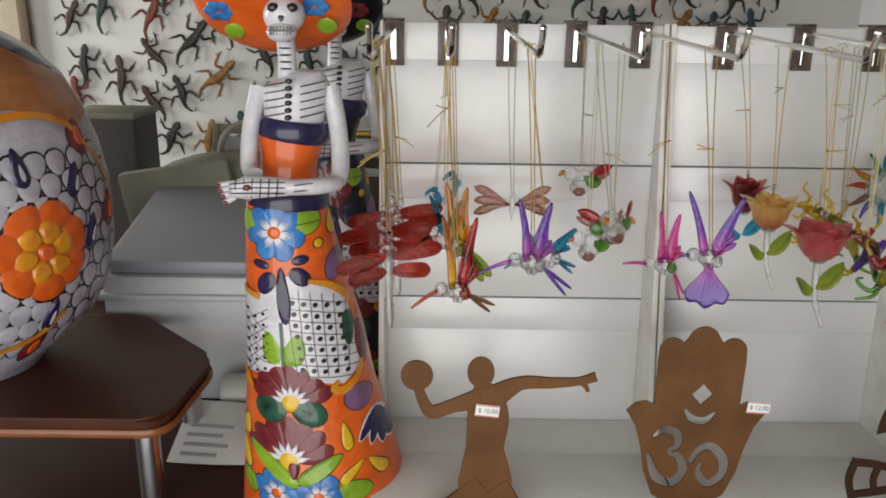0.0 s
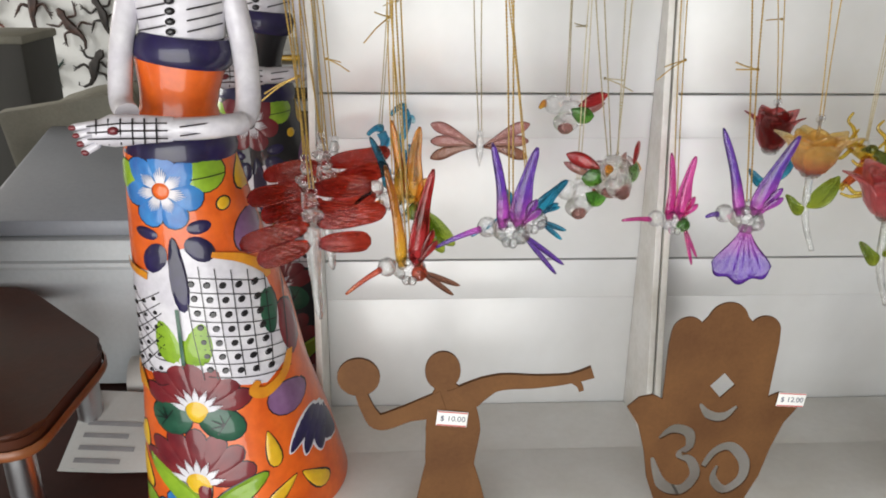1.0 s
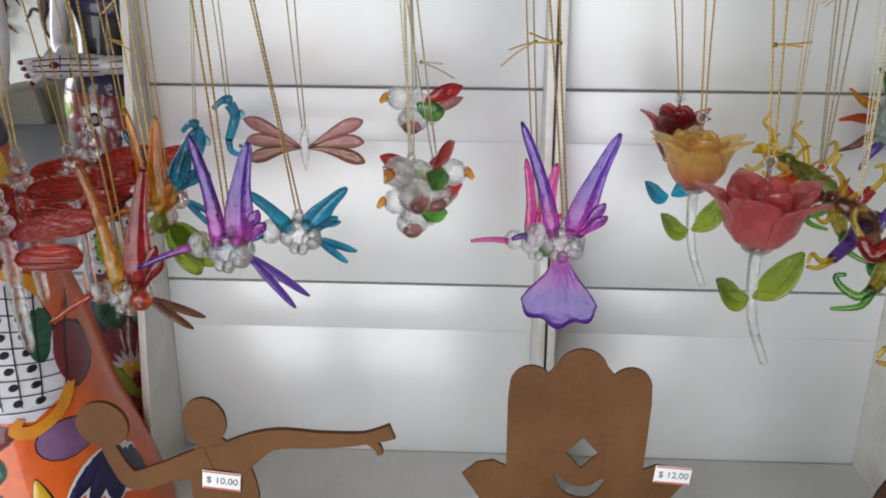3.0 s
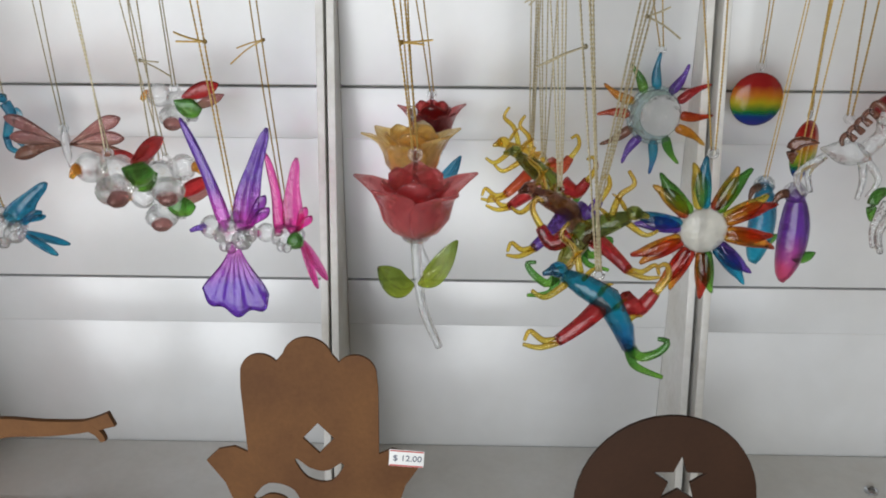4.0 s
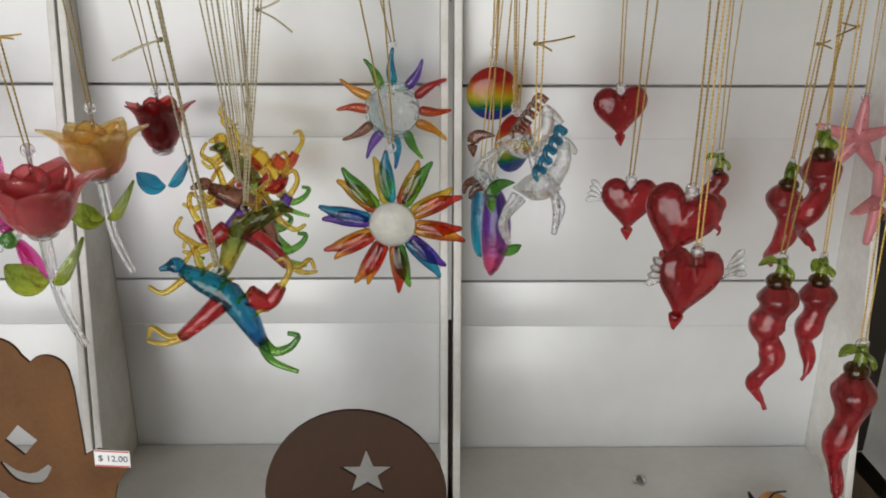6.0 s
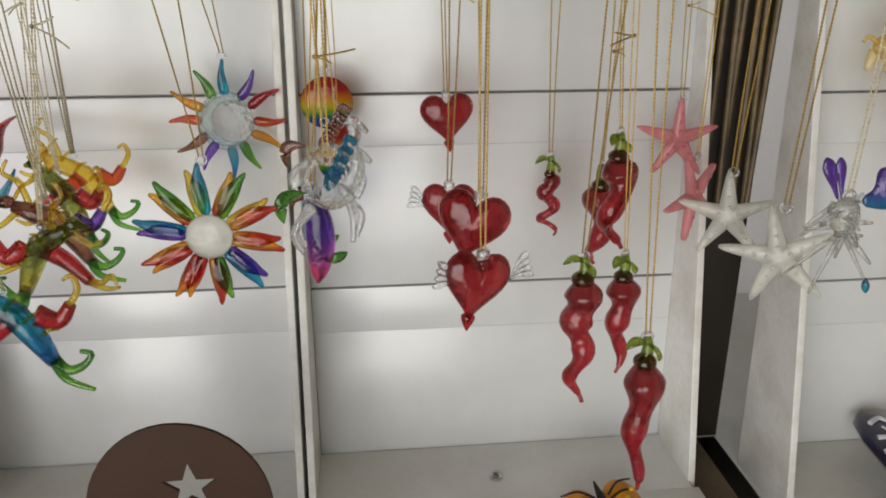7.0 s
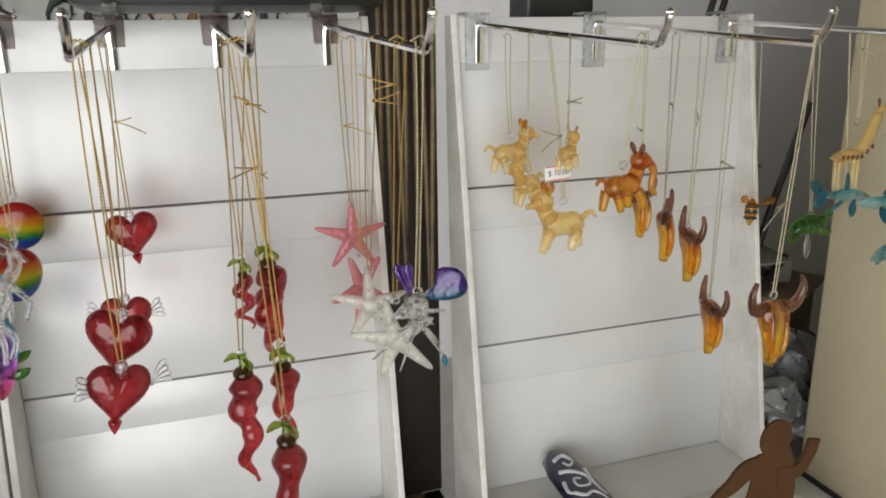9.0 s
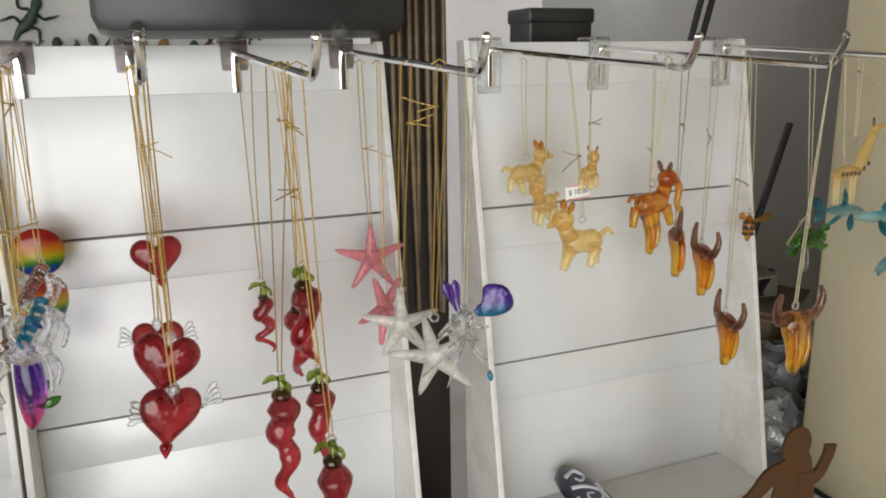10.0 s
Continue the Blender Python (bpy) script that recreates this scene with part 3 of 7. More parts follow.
def dragonfly(at, hx, turn=0.0, scale=1.0):
    ob = pendant("glass_dragonfly", at, hx, "clear glass dragonfly with ribbed red wings on a gold cord", "ornament", "glass dragonflies", spread=0.005)
    bm = B()
    sweep(bm, [(0, 0, -0.004), (0, 0, -0.007), (0, 0, -0.010), (0, 0, -0.013)], [0.0024, 0.0036, 0.0044, 0.0026], None, (1, 0, 0), 10)
    ball(bm, (0, 0, -0.018), (0.0062, 0.006, 0.0056), 12)
    part("thorax", bm, G_CLEAR, ob)
    for k in (-1, 1):
        part("eye_bead", ball(B(), (0.0048 * k, -0.003, -0.016), 0.0026, 8), G_CLEAR, ob)
    part("body", sweep(B(), [(0, 0, -0.020), (0, 0, -0.030), (0, 0, -0.060), (0.001, 0, -0.085), (0.0015, 0, -0.090)], [0.0042, 0.0046, 0.0038, 0.0030, 0.0012], None, (1, 0, 0), 12), G_CLEAR, ob, "long smooth clear rod body")
    for side in (-1, 1):
        for z0, ln, dz in ((-0.024, 0.046, -0.002 + 0.010 * side), (-0.037, 0.036, -0.005 + 0.005 * side)):
            a = V((side * 0.002, 0, z0))
            b = V((side * ln * math.cos(turn), ln * math.sin(turn) * side, z0 + dz))
            bm = leaf(B(), a, b, 0.0070, 0.0014, (0, 0.25, 1), (0, -0.002, 0.001), (0.35, 0.7, 0.9, 0.98, 1.0, 1.0, 0.95, 0.6), 10, 5)
            part("wing", bm, G_DRED, ob, "ribbed red glass wing")
    ob.rotation_euler = (0, 0, turn * 0.4)
    return ob


def hummingbird(at, hx, label, mats, face=-1, spread=0.022, lift=0.05, tail=(0.03, -0.022), turn=0.0, beak=0.034, fan=False, droop=-0.010, size=1.0, tail_w=0.0030):
    """Wings raised over a clear body; mats: wing, rear wing, beak, tail, breast."""
    wing, wing2, beak_m, tail_m, breast = mats
    ob = pendant("glass_hummingbird", at, hx, label, "ornament", "glass hummingbirds", spread=0.004)
    bm = B()
    ball(bm, (0, 0, -0.012), (0.012, 0.009, 0.009), 14)
    part("head", ball(B(), (face * 0.015, 0, -0.010), 0.0068, 12), G_CLEAR, ob)
    for k in range(9):
        a = k * 2.4
        part("bead", ball(B(), (0.007 * math.cos(a), -0.006 + 0.003 * math.sin(a), -0.012 + 0.006 * math.sin(a)), 0.0034, 8), G_CLEAR, ob)
    sweep(bm, [(0, 0, 0), (0, 0, -0.006)], [0.0022, 0.004])
    part("body", bm, G_CLEAR, ob)
    part("breast", ball(B(), (-face * 0.006, -0.006, -0.014), (0.006, 0.004, 0.006), 10), breast, ob)
    part("beak", leaf(B(), (face * 0.018, 0, -0.011), (face * (0.018 + beak), -0.002, -0.011 + droop), 0.0022, 0.0022, (0, 1, 0), (0, 0, 0.001), (1, 0.95, 0.8, 0.7, 0.6, 0.5, 0.2)), beak_m, ob)
    for s, m in ((-1, wing), (1, wing2)):
        a = V((s * 0.005, -0.002, -0.010))
        b = V((s * spread, -0.004, lift * (1.0 if s < 0 else 0.94)))
        bm = leaf(B(), a, b, 0.0050 if s < 0 else 0.0074, 0.0017, (1, 0.15, 0), (-s * 0.002, 0, 0), (0.7, 0.9, 0.82, 0.7, 0.62, 0.58, 0.5, 0.26) if s < 0 else (0.55, 1.0, 0.98, 0.86, 0.66, 0.52, 0.44, 0.24), 10, 0 if s < 0 else 2)
        if s > 0:
            for q, out in ((0.42, 0.007), (0.3, 0.011)):
                leaf(bm, a, a.lerp(b, q) + V((out, 0, -0.003)), 0.0034, 0.0013, (1, 0.2, 0), (0, 0, 0), CLUB)
        part("wing", bm, m, ob)
    bm = B()
    if fan:
        shell(bm, (0, -0.004, -0.016), 0.043, 36, 0.0014)
    else:
        sx, dz = tail
        for k in (-1, 1):
            leaf(bm, (-face * 0.009, 0.001 * k, -0.016), (-face * sx + 0.003 * k, 0.003 * k, -0.014 + dz + 0.002 * k), tail_w, 0.0016, (0, 1, 0.5), (0, 0, 0), (0.5, 0.8, 1, 1, 0.95, 0.8, 0.3))
    part("tail", bm, tail_m, ob)
    resize(ob, size)
    ob.rotation_euler = (0, 0, radians(turn))
    return ob


def parrot(at, hx, turn=0.0, flip=-1):
    ob = pendant("glass_parrot", at, hx, "clear glass bird with green and red wings", "ornament", "clear glass birds", True)
    bm = B()
    leaf(bm, (flip * 0.004, 0, -0.005), (-flip * 0.012, 0, -0.022), 0.011, 0.010, (1, 0, 0), (0, 0, 0), BODY, 12)
    ball(bm, (flip * 0.010, 0, -0.006), 0.0075, 12)
    ball(bm, (flip * 0.001, -0.003, -0.019), (0.010, 0.008, 0.008), 12)
    part("body", bm, G_CLEAR, ob)
    part("beak", leaf(B(), (flip * 0.016, 0, -0.005), (flip * 0.021, 0, -0.009), 0.003, 0.003, (0, 1, 0), (0, 0, 0.001), TAPER), G_YELLOW, ob)
    part("wing", leaf(B(), (-flip * 0.001, -0.008, -0.008), (-flip * 0.018, -0.010, -0.013), 0.0065, 0.0018, (0, 0, 1), (0, 0, -0.002), LEAF), G_GREEN, ob)
    part("wing", leaf(B(), (-flip * 0.006, -0.009, -0.006), (-flip * 0.029, -0.006, 0.002), 0.0052, 0.0018, (0, 0, 1), (0, 0, 0), LEAF), G_RED, ob)
    part("tail", leaf(B(), (-flip * 0.009, 0.001, -0.015), (-flip * 0.030, 0.002, -0.006), 0.0035, 0.0016, (0, 0, 1), (0, 0, 0), LEAF), G_DUSK, ob)
    part("breast", ball(B(), (flip * 0.002, -0.006, -0.023), (0.006, 0.0045, 0.0045), 10), G_DUSK, ob)
    resize(ob, 1.12)
    ob.rotation_euler = (0, 0, radians(turn))
    return ob


def butterfly(at, hx, label, m1, m2, size=1.0, turn=0):
    ob = pendant("glass_butterfly", at, hx, label, "ornament", "glass butterflies", True)
    bm = leaf(B(), (0, 0, 0), (0, 0, -0.030), 0.0035, 0.0035, (1, 0, 0), (0, 0, 0), BODY)
    part("body", bm, G_CLEAR, ob)
    for s in (-1, 1):
        for k in range(3):
            part("wing", leaf(B(), (s * 0.002, 0.001 * k, -0.014), (s * 0.030 * size, 0.002 * k, (0.004 - 0.011 * k) * size), 0.0052, 0.0014, (0, 0, 1), (0, 0, 0.002), CLUB), m1 if k < 2 else m2, ob)
    ob.rotation_euler = (0, 0, radians(turn))
    return ob


def rose(at, hx, label, petal_m, open_=1.0, stem=True, leaf_m=None, petals=5, deep=0.030, lean=0.0):
    ob = pendant("glass_flower", at, hx, label, "ornament", "glass flowers", False, 0.007)
    base = -0.044
    for layer, (n, r, h) in enumerate(((petals, 0.030 * open_, deep), (5, 0.019 * open_, deep * 1.05))):
        for k in range(n):
            a = 2 * math.pi * (k + 0.5 * layer) / n + 0.35
            d = V((math.cos(a), math.sin(a), 0))
            side = V((-math.sin(a), math.cos(a), 0))
            top = h + 0.003 * math.sin(3 * k)
            wide = 0.0160 * open_ if layer == 0 else 0.0105
            flare = 1.12 if layer == 0 else 0.9
            line = [d * q + V((0, 0, base + top * f)) for q, f in ((0.003, 0), (r * 0.42, 0.12), (r * 0.62, 0.34), (r * 0.70, 0.58), (r * 0.84, 0.78), (r * 1.06, 0.92), (r * flare * 1.16, 1.0))]
            bm = sweep(B(), line, [wide * q for q in (0.28, 0.62, 0.90, 1.0, 0.90, 0.56, 0.12)], [0.0009, 0.0011, 0.0011, 0.0011, 0.001, 0.0009, 0.0006], side, 14)
            for v in bm.verts:
                off = v.co.dot(side) / wide
                v.co -= d * (0.0042 * off * off)
                v.co.z += 0.0022 * off * off * (v.co.z - base) / top
            part("petal", bm, petal_m, ob)
    bm = B()
    ball(bm, (0, 0, base + 0.001), (0.008, 0.008, 0.005), 12)
    sweep(bm, [(0, 0, 0), (0, 0, -0.02), (0, 0, base)], [0.0012] * 3)
    part("calyx", bm, G_CLEAR, ob)
    if stem:
        part("stem", curl(B(), [(0, 0, base - 0.002), (0.001, 0, base - 0.024), (0.004, -0.001, base - 0.042), (0.012, -0.002, base - 0.062)], 0.0032, 0.0021, 8), G_CLEAR, ob, "clear glass stem")
    for s, b in ((-1, (-0.019, -0.006, base - 0.015)), (1, (0.021, -0.004, base - 0.001))):
        part("leaf", leaf(B(), (0.001 * s, -0.002, base - 0.026), b, 0.0088, 0.0014, (0, 0.8, 0.7), (0, 0, -0.004), LEAF, 10, 2), leaf_m or G_LIME, ob)
    ob.rotation_euler = (0, radians(lean), 0)
    return ob


def dragon(at, hx, label, m_body, m_leg, m_fin, turn=0.0, flip=1, pale=True):
    ob = pendant("glass_lizard", at, hx, label, "ornament", "glass lizards", pale, 0.006, None, 4)
    f = flip
    spine = [(-0.020 * f, 0, -0.002), (-0.008 * f, -0.002, -0.008), (0.006 * f, -0.003, -0.016), (0.016 * f, -0.002, -0.034), (0.021 * f, 0, -0.048)]
    part("body", sweep(B(), spine, [0.004, 0.0068, 0.0078, 0.0066, 0.0042], None, (0, 1, 0), 10), m_body, ob)
    bm = B()
    ball(bm, (-0.023 * f, 0, 0.001), (0.0055, 0.005, 0.0045), 10)
    leaf(bm, (-0.024 * f, 0, 0.001), (-0.032 * f, -0.002, -0.001), 0.003, 0.003, (0, 1, 0), (0, 0, 0), TAPER)
    part("head", bm, m_body, ob)
    for pts in ([(0.004 * f, -0.003, -0.018), (-0.008 * f, -0.008, -0.028), (-0.022 * f, -0.008, -0.040)], [(0.016 * f, 0, -0.018), (0.026 * f, 0.004, -0.024), (0.034 * f, 0.004, -0.014)]):
        part("thigh", curl(B(), pts, 0.0066, 0.0036, 8), m_leg, ob)
    for pts in ([(-0.020 * f, -0.008, -0.039), (-0.030 * f, -0.008, -0.040), (-0.038 * f, -0.008, -0.034), (-0.041 * f, -0.008, -0.040)],
                [(-0.020 * f, -0.008, -0.040), (-0.032 * f, -0.009, -0.044), (-0.042 * f, -0.009, -0.042)],
                [(0.034 * f, 0.003, -0.014), (0.040 * f, 0.002, -0.004), (0.038 * f, 0.002, 0.004), (0.033 * f, 0.002, 0.002)],
                [(-0.010 * f, 0.002, -0.002), (-0.014 * f, 0.004, 0.012), (-0.022 * f, 0.004, 0.020), (-0.018 * f, 0.004, 0.028)],
                [(-0.018 * f, -0.003, -0.006), (-0.030 * f, -0.005, -0.014), (-0.038 * f, -0.005, -0.010)]):
        part("claw", curl(B(), pts, 0.0024, 0.0011, 6), m_fin, ob)
    for pts in ([(0.021 * f, 0, -0.046), (0.028 * f, 0, -0.054), (0.038 * f, -0.002, -0.050), (0.043 * f, -0.002, -0.043), (0.037 * f, -0.002, -0.041)], [(0.021 * f, 0, -0.047), (0.026 * f, 0, -0.060), (0.042 * f, -0.003, -0.066)]):
        part("tail", curl(B(), pts, 0.0036, 0.0013, 6), G_GREEN, ob)
    bm = B()
    for k in range(5):
        p = V(spine[0]).lerp(V(spine[3]), k / 4)
        leaf(bm, p + V((0.002, 0, 0.004)), p + V((0.011 * f, 0.002, 0.014 - 0.002 * k)), 0.003, 0.0014, (0, 1, 0), (0, 0, 0.002), TAPER)
    part("crest", bm, m_fin, ob)
    resize(ob, 0.86)
    ob.rotation_euler = (0, 0, radians(turn))
    return ob


def sun(at, hx, label, r, ray, n, centre, moon=False, fat=0.0042, swirl=0.0):
    ob = pendant("glass_sun", at, hx, label, "ornament", "glass suns", False, 0.012, 0.75)
    c = V((0, 0, -r - ray - 0.004))
    colours = (G_TEAL, G_VIOLET, G_RED, G_ORANGE, G_YELLOW, G_GREEN, G_BLUE, G_VIOLET, G_BROWN, G_ORANGE, G_YELLOW, G_GREEN)
    for k in range(n):
        a = math.pi / 2 - 2 * math.pi * k / n
        d = V((math.cos(a), 0, math.sin(a)))
        side = V((-math.sin(a), 0, math.cos(a)))
        ln = ray * (1.0 if k % 2 == 0 else 0.9)
        bm = leaf(B(), c + d * (r - 0.002), c + d * (r + ln) + side * swirl * (0.5 - k % 2), fat, fat * 0.8, side, side * (0.0018 * (-1) ** k), (0.8, 1.0, 1.0, 0.9, 0.72, 0.5, 0.42, 0.3) if swirl == 0 else (0.6, 0.8, 1.0, 1.05, 1.0, 0.8, 0.42, 0.34), 8)
        part("ray", bm, colours[k % 12] if swirl == 0 else (G_TEAL, G_FIRE2, G_GREEN, G_LEMON, G_FIRE, G_FIRE, G_FIRE2, G_VIOLET, G_TEAL, G_GREEN, G_FIRE, G_FIRE, G_FIRE, G_FIRE, G_FIRE2, G_VIOLET)[k % 16], ob)
    bm = B()
    sweep(bm, [c + V((0, -0.003, 0)), c + V((0, -0.001, 0)), c + V((0, 0.002, 0))], [r * 0.86, r * 0.95, r * 0.86], None, (1, 0, 0), 20)
    part("disc", bm, centre, ob, "clear round middle")
    if moon:
        loop = [(r * math.cos(t), r * math.sin(t)) for t in (radians(60 + 10 * i) for i in range(25))]
        loop += [(r * 0.20 + r * 0.80 * math.cos(t), r * 0.80 * math.sin(t)) for t in (radians(290 - 10 * i) for i in range(23))]
        bm = cut_plate(B(), [loop], 0.006, 0.001)
        bm.transform(Matrix.Translation(c + V((0, -0.002, 0))))
        part("moon", bm, G_SKY, ob, "pale blue glass crescent moon")
    return ob


RAINBOW = bpy.data.materials.new("rainbow_banded_glass")
RAINBOW.use_nodes = True


def rainbow_glass():
    nt = RAINBOW.node_tree
    n, link, p = nt.nodes, nt.links, nt.nodes["Principled BSDF"]
    tc, sep, ramp, nz, add = (n.new("ShaderNode" + k) for k in ("TexCoord", "SeparateXYZ", "ValToRGB", "TexNoise", "Math"))
    nz.inputs["Scale"].default_value = 120
    add.operation = "MULTIPLY_ADD"
    add.inputs[1].default_value = 0.10
    link.new(tc.outputs["Generated"], sep.inputs[0])
    link.new(tc.outputs["Object"], nz.inputs["Vector"])
    link.new(nz.outputs["Fac"], add.inputs[0])
    link.new(sep.outputs[2], add.inputs[2])
    link.new(add.outputs[0], ramp.inputs["Fac"])
    cols = ((0.0, (0.09, 0.03, 0.40)), (0.24, (0.02, 0.10, 0.40)), (0.33, (0.03, 0.30, 0.06)), (0.50, (0.70, 0.60, 0.03)), (0.64, (0.78, 0.30, 0.03)), (0.82, (0.50, 0.03, 0.03)))
    while len(ramp.color_ramp.elements) < len(cols):
        ramp.color_ramp.elements.new(0.5)
    for e, (pos, c) in zip(ramp.color_ramp.elements, cols):
        e.position, e.color = pos, (*c, 1)
    tr, mix = n.new("ShaderNodeBsdfTransparent"), n.new("ShaderNodeMixShader")
    mix.inputs[0].default_value = 0.66
    link.new(ramp.outputs[0], p.inputs["Base Color"])
    link.new(ramp.outputs[0], tr.inputs[0])
    p.inputs["Roughness"].default_value, p.inputs["Transmission Weight"].default_value = 0.06, 0.4
    link.new(tr.outputs[0], mix.inputs[1])
    link.new(p.outputs[0], mix.inputs[2])
    link.new(mix.outputs[0], n["Material Output"].inputs[0])


rainbow_glass()


def rainbow_disc(at, hx):
    ob = pendant("glass_disc", at, hx, "round glass disc banded in rainbow colours", "ornament", "rainbow glass discs", False, 0.004)
    part("disc", ball(B(), (0, 0, -0.026), (0.0195, 0.006, 0.0195), 20), RAINBOW, ob)
    bm = curl(B(), [(0, 0, -0.006), (0.002, 0, 0.004), (-0.002, 0, 0.010), (0.001, 0, 0.018)], 0.0012, 0.0008)
    part("hanger", bm, G_CLEAR, ob)
    return ob


def horse(at, hx, label, mane, tail_m, turn=0.0, f=1, size=0.78):
    ob = pendant("glass_horse", at, hx, label, "ornament", "glass horses", False, 0.006)
    bm = B()
    leaf(bm, (-0.018 * f, 0, -0.028), (0.014 * f, 0, -0.024), 0.009, 0.008, (0, 0, 1), (0, 0, 0.001), BODY, 10)
    curl(bm, [(-0.012 * f, 0, -0.024), (-0.021 * f, 0, -0.012), (-0.020 * f, 0, -0.001)], 0.006, 0.004, 8)
    leaf(bm, (-0.017 * f, 0, 0.001), (-0.031 * f, 0, -0.008), 0.0045, 0.004, (0, 1, 0), (0, 0, 0.001), TAPER)
    for x, dx, y in ((-0.014, -0.016, 0.004), (-0.012, -0.004, -0.004), (0.010, 0.012, 0.004), (0.012, 0.020, -0.004)):
        curl(bm, [(x * f, y, -0.029), ((x + dx * 0.7) * f, y, -0.042), ((x + dx * 0.4) * f, y, -0.056)], 0.0032, 0.0018, 6, 8)
    part("body", bm, G_CLEAR, ob)
    for k in range(5):
        p = V((-0.020 * f, -0.001, 0.006)).lerp(V((-0.006 * f, -0.001, -0.016)), k / 4)
        part("mane_curl", curl(B(), [p, p + V((0.0055 * f, -0.001 * (k % 2), 0.0035)), p + V((0.0085 * f, -0.002, 0.0)), p + V((0.0070 * f, -0.003, -0.004))], 0.0026, 0.0012, 8), mane, ob)
    part("tail", leaf(B(), (0.015 * f, 0, -0.020), (0.030 * f, 0, -0.036), 0.0048, 0.0026, (0, 0, 1), (0.007 * f, 0, 0.006), LEAF), tail_m, ob)
    resize(ob, size)
    ob.rotation_euler = (0, 0, radians(turn))
    return ob


def toucan(at, hx, label, m1, m2, ln=0.06, turn=0.0, dx=0.0):
    """A long glass bird that hangs head up."""
    ob = pendant("glass_macaw", at, hx, label, "ornament", "glass macaws", False, 0.004)
    part("body", leaf(B(), (0, 0, -0.003), (dx, 0, -ln), 0.0098, 0.008, (1, 0, 0), (0.003, 0, 0), (0.3, 0.7, 0.9, 1, 1, 0.9, 0.7, 0.3), 12), m1, ob)
    part("head", ball(B(), (-0.001, -0.001, -0.004), (0.0075, 0.007, 0.007), 10), G_CLEAR, ob)
    part("beak", leaf(B(), (-0.005, -0.002, -0.004), (-0.014, -0.004, -0.012), 0.003, 0.003, (0, 1, 0), (-0.002, 0, 0.002), TAPER), G_BROWN, ob)
    part("tail", leaf(B(), (dx * 0.6 + 0.004, 0, -ln * 0.75), (dx + 0.020, 0.002, -ln * 0.7), 0.004, 0.002, (0, 0, 1), (0, 0, -0.002), LEAF), m2, ob)
    ob.rotation_euler = (0, 0, radians(turn))
    return ob


def heart_loop(w, h):
    out = []
    for i in range(40):
        t = 2 * math.pi * i / 40
        out.append((w * (math.sin(t) ** 3), h * ((13 * math.cos(t) - 5 * math.cos(2 * t) - 2 * math.cos(3 * t) - math.cos(4 * t)) / 16)))
    return out


def puffed(bm, loop, thick, layers=5):
    """A cushion over an outline in the x-z plane."""
    cx = sum(p[0] for p in loop) / len(loop)
    cz = sum(p[1] for p in loop) / len(loop)
    rows = []
    for i in range(-layers, layers + 1):
        a = math.pi / 2 * i / layers
        k = max(0.02, math.cos(a))
        rows.append([bm.verts.new((cx + (x - cx) * k, thick * math.sin(a), cz + (z - cz) * k)) for x, z in loop])
    for a, b in zip(rows, rows[1:]):
        for j in range(len(loop)):
            bm.faces.new((a[j], a[(j + 1) % len(loop)], b[(j + 1) % len(loop)], b[j]))
    bm.faces.new(rows[0])
    bm.faces.new(rows[-1][::-1])
    return bm


def heart(at, hx, w=0.020, h=0.021, wings=False, turn=0.0, lean=0.0):
    ob = pendant("glass_heart", at, hx, "puffed red glass heart with clear wings" if wings else "puffed red glass heart on a gold cord", "ornament", "red glass hearts", False, 0.005)
    bm = puffed(B(), heart_loop(w, h), w * 0.42)
    leaf(bm, (0, 0, -h * 0.84), (0.0005, 0, -h * 1.26), 0.0040, 0.0034, (1, 0, 0), (0, 0, 0), TAPER)
    bm.transform(Matrix.Rotation(radians(lean), 4, "Y") @ Matrix.Translation((0, 0, -h * 0.62 - 0.004)))
    part("heart", bm, G_HEART, ob)
    part("knob", curl(B(), [(0, 0, -0.001), (0, 0, -0.006), (0, 0, -0.010)], 0.003, 0.005, 8), G_CLEAR, ob)
    if wings:
        for s in (-1, 1):
            bm = B()
            for k in range(4):
                leaf(bm, (s * w * 0.8, -0.001, -0.018), (s * (w * 1.35 + 0.001 * k), -0.002, -0.003 - 0.0045 * k), 0.0022, 0.0016, (0, 0, 1), (0, 0, 0.002), CLUB)
            part("wing", bm, G_CLEAR, ob, "clear ribbed wing")
    ob.rotation_euler = (0, 0, radians(turn))
    return ob


